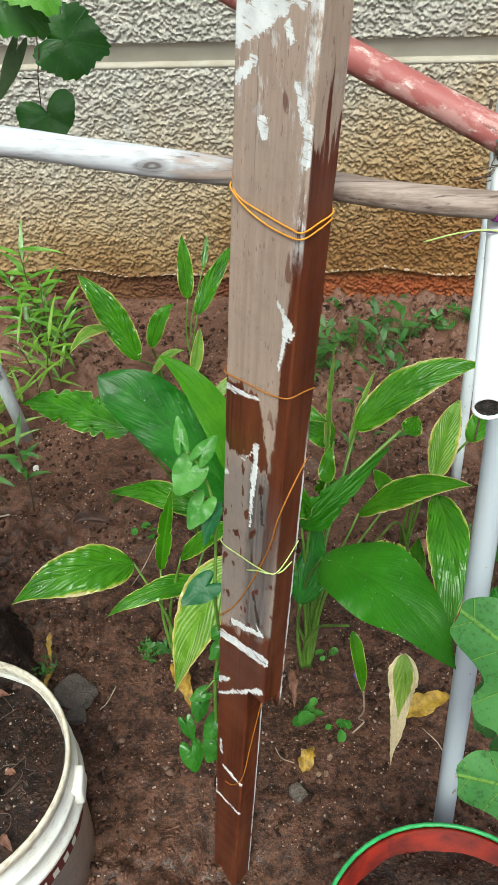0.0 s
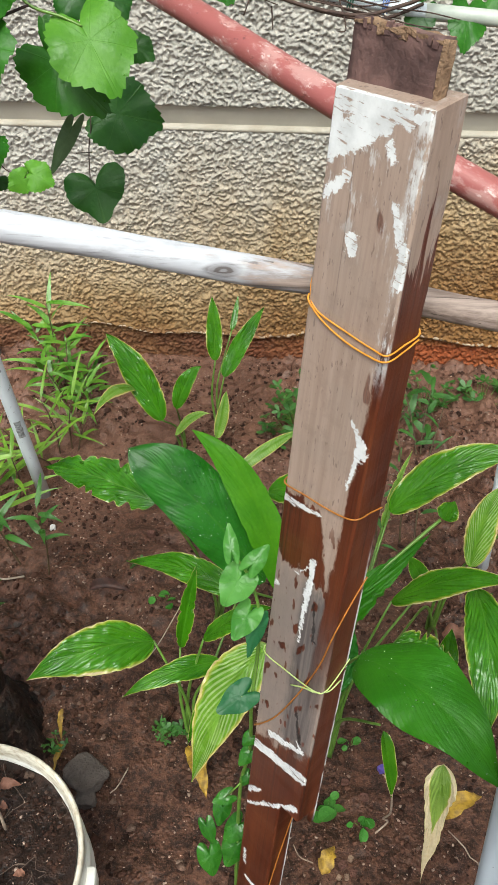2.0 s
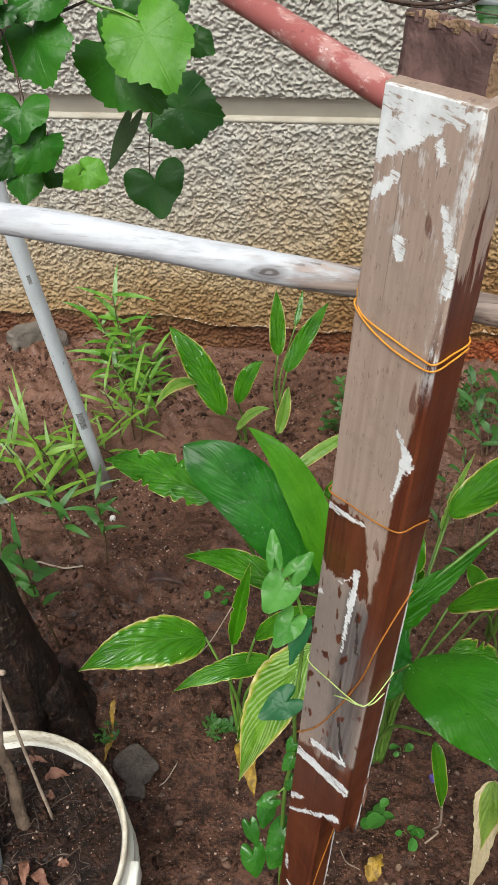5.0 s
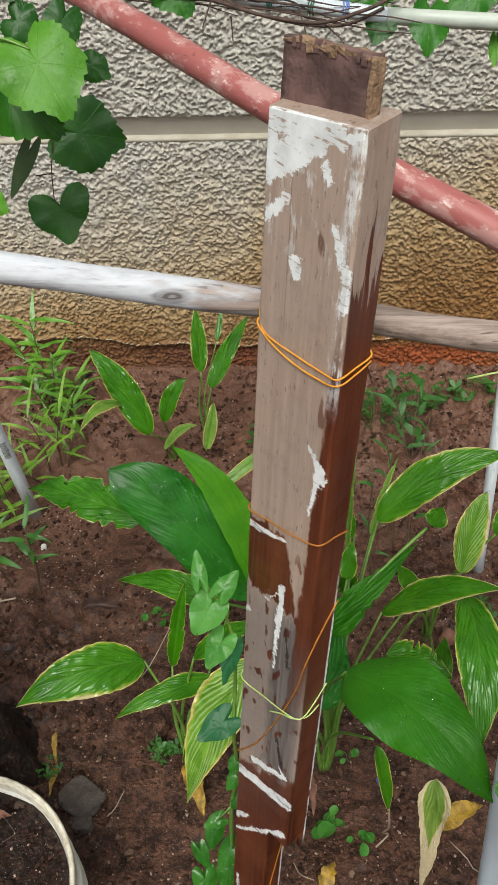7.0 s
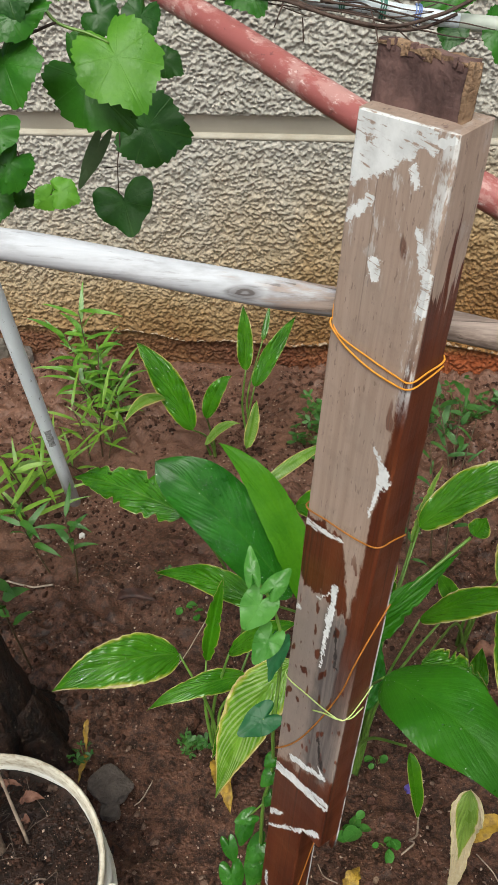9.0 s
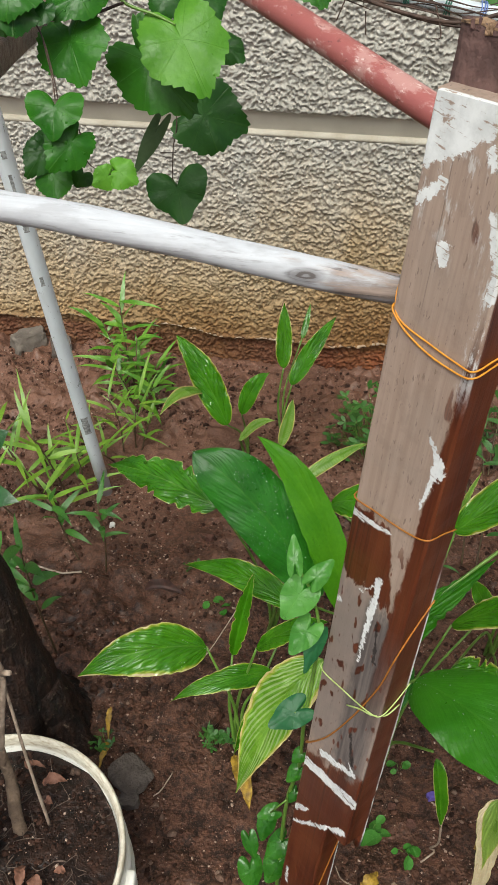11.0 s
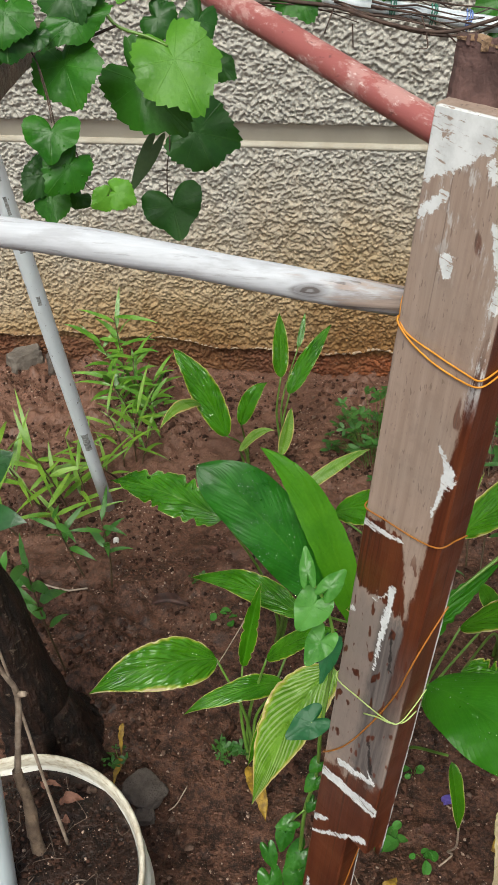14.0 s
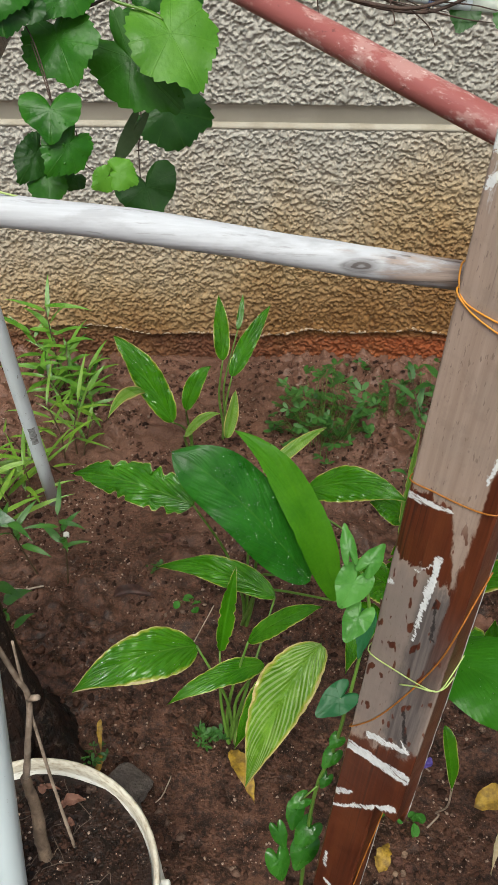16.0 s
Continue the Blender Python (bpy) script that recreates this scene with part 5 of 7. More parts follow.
blade(turmeric, (-0.115, 1.439, 0.308), (0.026, 1.425, 0.442), 0.044, TURMERIC_EDGED, sag=0.02)
stalk(turmeric, FOOT, (-0.115, 1.439, 0.308))
blade(turmeric, (0.023, 1.366, 0.401), (-0.112, 1.215, 0.165), 0.104, TURMERIC_PALE, sag=0.05, slim=0.95)
stalk(turmeric, FOOT, (0.023, 1.366, 0.401))
blade(turmeric, (-0.041, 1.393, 0.279), (-0.139, 1.315, 0.124), 0.054, TURMERIC_EDGED, sag=0.03)
stalk(turmeric, FOOT, (-0.041, 1.393, 0.279))

turmeric = thing("turmeric_plant", "bushy turmeric plant with one very broad leaf", "turmeric plant", "turmeric plants")
FOOT = (0.149, 1.405, 0.000)
wet_leaf = blade(turmeric, (0.178, 1.224, 0.573), (0.385, 1.041, 0.544), 0.136, TURMERIC_SMOOTH, sag=0.04, fold=0.10, crinkle=0.15, ragged=0.0, slim=0.85)
stalk(turmeric, FOOT, (0.178, 1.224, 0.573))
drops(wet_leaf, 160, 3, (0.0006, 0.0018))
blade(turmeric, (0.251, 1.698, 0.450), (0.512, 1.745, 0.602), 0.084, TURMERIC_EDGED, sag=0.03, fold=0.3)
stalk(turmeric, FOOT, (0.251, 1.698, 0.450))
blade(turmeric, (0.254, 1.497, 0.396), (0.451, 1.415, 0.568), 0.058, TURMERIC_EDGED, sag=0.03)
stalk(turmeric, FOOT, (0.254, 1.497, 0.396))
blade(turmeric, (0.140, 1.385, 0.470), (0.311, 1.520, 0.571), 0.070, TURMERIC_SMOOTH, sag=0.01, slim=0.42, blunt=-0.2, wave=0.2, ragged=0.2, fold=0.7)
vine_stem(turmeric, [(0.19, 1.43, 0.512), (0.26, 1.48, 0.556), (0.326, 1.532, 0.592)], 0.0028, 0.0034, STEM, "leaf_rib")
stalk(turmeric, FOOT, (0.140, 1.385, 0.470))
blade(turmeric, (0.158, 1.402, 0.505), (0.040, 1.330, 0.610), 0.092, TURMERIC, sag=0.03, ragged=0.25)
stalk(turmeric, FOOT, (0.158, 1.402, 0.505))
blade(turmeric, (0.110, 1.365, 0.520), (0.060, 1.270, 0.450), 0.056, TURMERIC, sag=0.03)
stalk(turmeric, FOOT, (0.110, 1.365, 0.520))
blade(turmeric, (0.184, 1.600, 0.330), (0.194, 1.600, 0.475), 0.046, TURMERIC, fold=0.9, ragged=0.6)
blade(turmeric, (0.188, 1.610, 0.430), (0.197, 1.620, 0.735), 0.015, TURMERIC_PALE, fold=1.2, ragged=0.5)
stalk(turmeric, FOOT, (0.184, 1.600, 0.330))
blade(turmeric, (0.240, 1.700, 0.400), (0.292, 1.780, 0.560), 0.018, TURMERIC_PALE, fold=1.0, ragged=0.4)
stalk(turmeric, FOOT, (0.240, 1.700, 0.400))
blade(turmeric, (0.202, 1.642, 0.464), (0.122, 1.639, 0.512), 0.068, TURMERIC, sag=0.02)
stalk(turmeric, FOOT, (0.202, 1.642, 0.464))
blade(turmeric, (0.324, 1.548, 0.390), (0.281, 1.558, 0.467), 0.039, TURMERIC_EDGED)
stalk(turmeric, FOOT, (0.324, 1.548, 0.390))
blade(turmeric, (0.186, 1.534, 0.444), (0.194, 1.570, 0.519), 0.036, TURMERIC, wave=0.8)
stalk(turmeric, FOOT, (0.186, 1.534, 0.444))
blade(turmeric, (0.139, 1.334, 0.301), (0.171, 1.447, 0.434), 0.067, TURMERIC_DARK)
stalk(turmeric, FOOT, (0.139, 1.334, 0.301))
blade(turmeric, (0.236, 1.226, 0.368), (0.262, 1.180, 0.235), 0.024, TURMERIC_EDGED, sag=0.02, fold=0.9, blunt=0.5)
stalk(turmeric, FOOT, (0.230, 1.238, 0.368))
blade(turmeric, (0.316, 1.108, 0.473), (0.304, 1.034, 0.243), 0.050, TURMERIC_DRY, sag=0.03, wave=1.0, ragged=0.10, slim=0.50, blunt=-0.12, fold=0.6, crinkle=1.5)

turmeric = thing("turmeric_plant", "turmeric plant with hanging leaves behind the grey pipe", "turmeric plant", "turmeric plants")
FOOT = (0.395, 1.762, -0.000)
blade(turmeric, (0.404, 1.484, 0.465), (0.414, 1.231, 0.380), 0.080, TURMERIC, sag=0.04, slim=1.0, blunt=0.15)
stalk(turmeric, FOOT, (0.404, 1.484, 0.465))
blade(turmeric, (0.418, 1.608, 0.394), (0.462, 1.688, 0.550), 0.063, TURMERIC_PALE, sag=0.02, wave=0.5)
stalk(turmeric, FOOT, (0.418, 1.608, 0.394))
blade(turmeric, (0.268, 1.470, 0.300), (0.392, 1.410, 0.312), 0.082, TURMERIC, ragged=0.4)
stalk(turmeric, FOOT, (0.268, 1.470, 0.300))
blade(turmeric, (0.370, 1.448, 0.220), (0.382, 1.500, 0.329), 0.049, TURMERIC)
stalk(turmeric, FOOT, (0.370, 1.448, 0.220))
blade(turmeric, (0.484, 1.654, 0.461), (0.573, 1.707, 0.598), 0.056, TURMERIC)
stalk(turmeric, FOOT, (0.484, 1.654, 0.461))
blade(turmeric, (0.363, 1.680, 0.453), (0.380, 1.692, 0.498), 0.048, TURMERIC)

turmeric = thing("turmeric_plant", "turmeric plant with spreading dry-edged leaves", "turmeric plant", "turmeric plants")
FOOT = (0.642, 1.583, 0.000)
blade(turmeric, (0.521, 1.433, 0.425), (0.666, 1.501, 0.571), 0.099, TURMERIC, sag=0.03)
stalk(turmeric, FOOT, (0.521, 1.433, 0.425))
blade(turmeric, (0.565, 1.449, 0.382), (0.691, 1.419, 0.439), 0.050, TURMERIC, sag=0.03)
stalk(turmeric, FOOT, (0.565, 1.449, 0.382))
blade(turmeric, (0.560, 1.371, 0.349), (0.650, 1.252, 0.393), 0.046, TURMERIC_EDGED, sag=0.04)
stalk(turmeric, FOOT, (0.560, 1.371, 0.349))
blade(turmeric, (0.551, 1.366, 0.280), (0.546, 1.272, 0.259), 0.063, TURMERIC_PALE)
stalk(turmeric, FOOT, (0.551, 1.366, 0.280))
blade(turmeric, (0.509, 1.342, 0.314), (0.560, 1.350, 0.355), 0.050, TURMERIC_DARK)
stalk(turmeric, FOOT, (0.509, 1.342, 0.314))
blade(turmeric, (0.590, 1.652, 0.488), (0.684, 1.715, 0.564), 0.031, STRAW, wave=1.2, ragged=0.2)
stalk(turmeric, FOOT, (0.590, 1.652, 0.488))
blade(turmeric, (0.690, 1.769, 0.393), (0.739, 1.905, 0.560), 0.077, TURMERIC_EDGED, sag=0.02)
stalk(turmeric, FOOT, (0.690, 1.769, 0.393))

# ---- aubergine plant in the red pot ----

broad_plant = thing("aubergine_plant", "aubergine plant with broad lobed green leaves", "aubergine plant")
broad(broad_plant, (0.440, 0.806, 0.850), (0.330, 0.898, 0.874), 0.120, BROAD, AUBERGINE_SHAPE, cup=0.10)
broad(broad_plant, (0.423, 0.724, 0.790), (0.322, 0.742, 0.786), 0.098, BROAD, AUBERGINE_SHAPE, cup=0.12)
broad(broad_plant, (0.438, 0.840, 0.679), (0.386, 0.836, 0.675), 0.048, BROAD, AUBERGINE_SHAPE)
broad(broad_plant, (0.469, 0.821, 0.688), (0.435, 0.842, 0.682), 0.060, BROAD, AUBERGINE_SHAPE)
broad(broad_plant, (0.406, 0.869, 0.735), (0.372, 0.855, 0.678), 0.056, BROAD, AUBERGINE_SHAPE)
vine_stem(broad_plant, [(0.425, 0.745, 0.200), (0.440, 0.740, 0.500), (0.472, 0.782, 0.798)], 0.006, 0.004, STEM, "stem")
vine_stem(broad_plant, [(0.472, 0.782, 0.798), (0.456, 0.797, 0.830), (0.440, 0.806, 0.850)], 0.0035, 0.0025, STEM, "stem")
vine_stem(broad_plant, [(0.440, 0.740, 0.500), (0.452, 0.728, 0.764), (0.423, 0.724, 0.790)], 0.0035, 0.0025, STEM, "stem")
vine_stem(broad_plant, [(0.440, 0.740, 0.500), (0.438, 0.840, 0.679)], 0.003, 0.002, STEM, "stem")

# ---- grape vine ----

grape = thing("grape_vine", "grape vine with fresh green leaves hanging from the trellis", "grape vine")
broad(grape, (-0.329, 1.401, 1.430), (-0.311, 1.372, 1.389), 0.044, GRAPE, GRAPE_SHAPE, cup=0.08)
broad(grape, (-0.206, 1.445, 1.427), (-0.168, 1.411, 1.373), 0.052, GRAPE_LIGHT, GRAPE_SHAPE, cup=0.08)
broad(grape, (-0.263, 1.489, 1.388), (-0.199, 1.463, 1.334), 0.052, GRAPE, GRAPE_SHAPE, cup=0.08)
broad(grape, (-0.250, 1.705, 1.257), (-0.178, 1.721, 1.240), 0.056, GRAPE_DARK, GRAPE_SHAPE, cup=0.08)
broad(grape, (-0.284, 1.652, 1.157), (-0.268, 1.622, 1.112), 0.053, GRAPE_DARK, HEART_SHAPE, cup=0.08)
broad(grape, (-0.330, 1.329, 1.374), (-0.328, 1.307, 1.345), 0.036, GRAPE, HEART_SHAPE, cup=0.08)
broad(grape, (-0.314, 1.327, 1.336), (-0.336, 1.301, 1.310), 0.027, GRAPE, GRAPE_SHAPE, cup=0.15)
broad(grape, (-0.361, 1.352, 1.316), (-0.378, 1.326, 1.290), 0.021, GRAPE_DARK, GRAPE_SHAPE, cup=0.15)
broad(grape, (-0.350, 1.344, 1.287), (-0.348, 1.324, 1.262), 0.023, GRAPE, GRAPE_SHAPE, cup=0.15)
broad(grape, (-0.276, 1.332, 1.296), (-0.291, 1.321, 1.287), 0.015, GRAPE_LIGHT, GRAPE_SHAPE, cup=0.15)
broad(grape, (-0.263, 1.339, 1.300), (-0.239, 1.337, 1.290), 0.019, GRAPE_LIGHT, GRAPE_SHAPE, cup=0.15)
broad(grape, (-0.277, 1.531, 1.281), (-0.310, 1.529, 1.225), 0.013, LEAF_BACK, ROUND_SHAPE, cup=0.15)
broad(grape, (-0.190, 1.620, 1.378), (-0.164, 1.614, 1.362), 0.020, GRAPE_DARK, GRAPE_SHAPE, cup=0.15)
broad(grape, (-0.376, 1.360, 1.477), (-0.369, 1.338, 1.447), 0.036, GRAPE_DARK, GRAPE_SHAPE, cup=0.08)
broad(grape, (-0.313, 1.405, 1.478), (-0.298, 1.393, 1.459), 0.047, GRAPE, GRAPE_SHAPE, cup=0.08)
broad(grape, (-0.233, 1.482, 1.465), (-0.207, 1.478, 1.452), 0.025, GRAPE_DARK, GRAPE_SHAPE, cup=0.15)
broad(grape, (-0.399, 1.361, 1.453), (-0.387, 1.356, 1.443), 0.012, GRAPE, GRAPE_SHAPE, cup=0.15)
broad(grape, (-0.325, 1.371, 1.280), (-0.331, 1.361, 1.269), 0.016, GRAPE_DARK, GRAPE_SHAPE, cup=0.15)
broad(grape, (-0.373, 1.359, 1.495), (-0.374, 1.335, 1.464), 0.033, GRAPE, GRAPE_SHAPE, cup=0.10)
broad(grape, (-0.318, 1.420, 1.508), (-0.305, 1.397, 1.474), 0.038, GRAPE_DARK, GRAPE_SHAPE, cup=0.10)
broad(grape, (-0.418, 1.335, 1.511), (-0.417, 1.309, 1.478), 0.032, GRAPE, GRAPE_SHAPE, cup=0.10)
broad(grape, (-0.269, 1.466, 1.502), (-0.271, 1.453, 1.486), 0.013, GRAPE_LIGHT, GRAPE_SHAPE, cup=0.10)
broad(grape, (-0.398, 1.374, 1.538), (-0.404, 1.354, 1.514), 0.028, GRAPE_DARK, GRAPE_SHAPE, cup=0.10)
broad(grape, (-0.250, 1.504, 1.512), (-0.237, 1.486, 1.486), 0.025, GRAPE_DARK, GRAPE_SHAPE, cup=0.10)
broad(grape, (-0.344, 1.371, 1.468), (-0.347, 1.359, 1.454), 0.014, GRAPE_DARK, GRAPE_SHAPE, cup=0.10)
broad(grape, (0.220, 1.891, 1.367), (0.207, 1.865, 1.335), 0.025, GRAPE_DARK, GRAPE_SHAPE, cup=0.12)
broad(grape, (0.295, 1.893, 1.364), (0.292, 1.858, 1.319), 0.031, GRAPE, GRAPE_SHAPE, cup=0.12)
broad(grape, (0.217, 1.943, 1.402), (0.159, 1.925, 1.383), 0.027, GRAPE, GRAPE_SHAPE, cup=0.12)
broad(grape, (0.375, 1.946, 1.392), (0.319, 1.920, 1.364), 0.033, GRAPE, GRAPE_SHAPE, cup=0.12)
broad(grape, (0.433, 1.967, 1.382), (0.435, 1.941, 1.349), 0.024, GRAPE, GRAPE_SHAPE, cup=0.12)
broad(grape, (-0.115, 1.895, 1.435), (-0.085, 1.860, 1.388), 0.046, GRAPE, GRAPE_SHAPE, cup=0.12)
broad(grape, (-0.020, 1.900, 1.438), (0.040, 1.880, 1.418), 0.036, GRAPE, GRAPE_SHAPE, cup=0.12)
broad(grape, (0.405, 1.915, 1.319), (0.403, 1.892, 1.289), 0.010, GRAPE_LIGHT, GRAPE_SHAPE, cup=0.12)
broad(grape, (0.459, 1.983, 1.400), (0.444, 1.966, 1.380), 0.024, GRAPE_LIGHT, GRAPE_SHAPE, cup=0.12)
broad(grape, (-0.195, 1.538, 1.452), (-0.209, 1.513, 1.422), 0.024, GRAPE_DARK, GRAPE_SHAPE, cup=0.12)
vine_stem(grape, [(-0.300, 1.467, 1.485), (-0.277, 1.455, 1.462), (-0.239, 1.454, 1.450), (-0.215, 1.453, 1.440)], 0.0024, 0.0014, STEM, "stem")
vine_stem(grape, [(-0.367, 1.379, 1.464), (-0.351, 1.374, 1.437), (-0.335, 1.354, 1.390), (-0.326, 1.335, 1.349), (-0.319, 1.336, 1.315)], 0.0009, 0.0007, VINE_STEM, "stem")
vine_stem(grape, [(-0.330, 1.336, 1.383), (-0.340, 1.359, 1.398), (-0.355, 1.382, 1.432)], 0.0008, 0.0006, VINE_STEM, "stem")
vine_stem(grape, [(-0.307, 1.340, 1.348), (-0.300, 1.337, 1.310), (-0.272, 1.335, 1.298)], 0.0008, 0.0006, VINE_STEM, "stem")
vine_stem(grape, [(-0.309, 1.754, 1.419), (-0.296, 1.714, 1.334), (-0.289, 1.688, 1.251), (-0.295, 1.679, 1.210), (-0.293, 1.658, 1.168)], 0.0012, 0.0009, VINE_STEM, "stem")
vine_stem(grape, [(-0.277, 1.556, 1.248), (-0.285, 1.657, 1.213)], 0.0009, 0.0008, VINE_STEM, "stem")
vine_stem(grape, [(-0.430, 1.372, 1.476), (-0.367, 1.379, 1.464), (-0.322, 1.421, 1.452), (-0.277, 1.455, 1.462)], 0.002, 0.0018, VINE_STEM, "stem")

# dry vine stems along the rail

dry_vine = thing("dry_vine", "dry brown vine stems twisted along the rail pipe", "vine")
vine_stem(dry_vine, [(-0.396, 1.936, 1.493), (-0.284, 1.911, 1.458), (-0.209, 1.893, 1.434), (-0.135, 1.879, 1.414), (-0.051, 1.873, 1.405), (0.033, 1.858, 1.384), (0.116, 1.850, 1.373), (0.180, 1.859, 1.384), (0.235, 1.875, 1.403), (0.307, 1.907, 1.445)], 0.0032, 0.003, VINE_STEM, "stem")
vine_stem(dry_vine, [(-0.409, 1.960, 1.506), (-0.324, 1.935, 1.470), (-0.229, 1.909, 1.435), (-0.099, 1.899, 1.420), (-0.024, 1.893, 1.412), (0.069, 1.895, 1.412), (0.125, 1.896, 1.413), (0.189, 1.912, 1.433)], 0.0032, 0.003, VINE_STEM, "stem")
vine_stem(dry_vine, [(-0.033, 1.897, 1.396), (0.034, 1.883, 1.377), (0.110, 1.874, 1.364), (0.166, 1.875, 1.365), (0.221, 1.889, 1.383)], 0.0022, 0.003, VINE_STEM, "stem")
vine_stem(dry_vine, [(-0.051, 1.873, 1.405), (-0.064, 1.847, 1.371)], 0.0012, 0.0009, VINE_STEM, "stem")
vine_stem(dry_vine, [(-0.127, 1.903, 1.426), (-0.146, 1.882, 1.399)], 0.0012, 0.0009, VINE_STEM, "stem")
vine_stem(dry_vine, [(-0.022, 1.883, 1.378), (-0.018, 1.860, 1.348)], 0.0012, 0.0009, VINE_STEM, "stem")
vine_stem(dry_vine, [(0.087, 1.865, 1.393), (0.100, 1.838, 1.356), (0.087, 1.834, 1.352)], 0.0012, 0.0009, VINE_STEM, "stem")
vine_stem(dry_vine, [(0.127, 1.862, 1.369), (0.156, 1.846, 1.347), (0.166, 1.830, 1.325)], 0.0012, 0.0009, VINE_STEM, "stem")
vine_stem(dry_vine, [(0.014, 1.912, 1.416), (0.051, 1.922, 1.428), (0.108, 1.906, 1.407), (0.155, 1.893, 1.389), (0.193, 1.900, 1.397)], 0.0022, 0.0009, VINE_STEM, "stem")
vine_stem(dry_vine, [(-0.052, 1.878, 1.412), (-0.005, 1.867, 1.397), (0.046, 1.863, 1.390), (0.106, 1.856, 1.380), (0.153, 1.850, 1.372)], 0.0022, 0.0009, VINE_STEM, "stem")
vine_stem(dry_vine, [(-0.043, 1.897, 1.417), (0.014, 1.885, 1.400), (0.070, 1.885, 1.399), (0.117, 1.872, 1.382), (0.182, 1.877, 1.388)], 0.0022, 0.0009, VINE_STEM, "stem")
vine_stem(dry_vine, [(-0.028, 1.891, 1.389), (0.005, 1.902, 1.402), (0.062, 1.887, 1.383), (0.104, 1.893, 1.389)], 0.0022, 0.0009, VINE_STEM, "stem")
vine_stem(dry_vine, [(0.514, 1.860, 1.360), (0.518, 1.831, 1.325), (0.508, 1.797, 1.283), (0.502, 1.756, 1.233), (0.482, 1.710, 1.177), (0.472, 1.676, 1.135)], 0.0050, 0.0034, VINE_STEM, "stem")
vine_stem(dry_vine, [(0.519, 1.855, 1.353), (0.534, 1.831, 1.325), (0.538, 1.802, 1.289), (0.511, 1.768, 1.247), (0.497, 1.739, 1.212)], 0.0028, 0.0015, VINE_STEM, "stem")
vine_stem(dry_vine, [(0.505, 1.858, 1.357), (0.498, 1.826, 1.318), (0.503, 1.803, 1.290), (0.512, 1.779, 1.261), (0.502, 1.751, 1.226), (0.487, 1.728, 1.198)], 0.0028, 0.0015, VINE_STEM, "stem")
vine_stem(dry_vine, [(0.523, 1.849, 1.346), (0.513, 1.814, 1.304), (0.494, 1.780, 1.262)], 0.0028, 0.0015, VINE_STEM, "stem")
vine_stem(dry_vine, [(0.491, 1.843, 1.339), (0.504, 1.826, 1.318), (0.490, 1.797, 1.283), (0.475, 1.774, 1.255)], 0.0028, 0.0015, VINE_STEM, "stem")
vine_stem(dry_vine, [(0.436, 1.694, 1.156), (0.431, 1.671, 1.128), (0.436, 1.647, 1.100)], 0.0028, 0.0015, VINE_STEM, "stem")
vine_stem(dry_vine, [(0.479, 1.624, 1.071), (0.406, 1.613, 1.058)], 0.0028, 0.0015, VINE_STEM, "stem")
vine_stem(dry_vine, [(0.509, 1.693, 1.155), (0.481, 1.667, 1.124), (0.468, 1.612, 1.057), (0.470, 1.566, 1.000), (0.455, 1.497, 0.915), (0.457, 1.451, 0.859), (0.441, 1.405, 0.802), (0.423, 1.347, 0.732)], 0.0028, 0.0015, VINE_STEM, "stem")
vine_stem(dry_vine, [(0.472, 1.676, 1.135), (0.484, 1.635, 1.085), (0.458, 1.595, 1.036), (0.449, 1.543, 0.972), (0.459, 1.491, 0.908)], 0.0028, 0.0015, VINE_STEM, "stem")

for k in range(16):
    rnd = random.Random(k + 400)
    x, run, drift = rnd.uniform(-0.42, 0.10), rnd.uniform(0.16, 0.34), rnd.uniform(-0.020, 0.024)
    line = [Vector((x + run * i / 5, 1.880 + rnd.uniform(-0.012, 0.012), 1.404 - 0.152 * (x + run * i / 5) + drift + rnd.uniform(-0.006, 0.006))) for i in range(6)]
    vine_stem(dry_vine, line, rnd.uniform(0.0010, 0.0024), 0.0008, VINE_STEM, "stem")

for k in range(9):
    rnd = random.Random(k + 900)
    line = [(0.514 + rnd.uniform(-0.020, 0.026) - 0.045 * q, 1.858 - 0.185 * q, 1.358 - 0.225 * q + rnd.uniform(-0.008, 0.008)) for q in (0.0, 0.2, 0.4, 0.6, 0.8 + 0.25 * rnd.random())]
    line = [(x + rnd.uniform(-0.012, 0.012), y, z) for x, y, z in line]
    vine_stem(dry_vine, line, rnd.uniform(0.0009, 0.0020), 0.0007, VINE_STEM, "stem")

# ---- climber on the post ----

climber = thing("climbing_vine", "climbing plant with small round glossy leaves", "climbing vine")
broad(climber, (0.018, 1.000, 0.982), (0.003, 0.980, 0.962), 0.021, CLIMBER, ROUND_SHAPE, cup=0.06)
broad(climber, (0.010, 1.010, 1.022), (0.005, 1.030, 1.042), 0.009, CLIMBER, ROUND_SHAPE, cup=0.2)
broad(climber, (0.034, 1.008, 1.004), (0.050, 1.023, 1.019), 0.012, CLIMBER, ROUND_SHAPE, cup=0.2)
broad(climber, (0.027, 1.000, 0.924), (0.012, 0.980, 0.904), 0.017, CLIMBER, ROUND_SHAPE, cup=0.10)
broad(climber, (0.038, 1.002, 0.903), (0.031, 0.977, 0.877), 0.013, CLIMBER_BLUE, HEART_SHAPE, cup=0.15)
broad(climber, (0.018, 1.005, 0.761), (-0.012, 0.986, 0.748), 0.020, CLIMBER_BLUE, ROUND_SHAPE, cup=0.12)
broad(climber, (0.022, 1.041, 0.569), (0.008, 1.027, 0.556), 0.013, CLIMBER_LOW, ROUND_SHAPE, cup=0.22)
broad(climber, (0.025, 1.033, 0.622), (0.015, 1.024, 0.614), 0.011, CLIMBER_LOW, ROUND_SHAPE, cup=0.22)
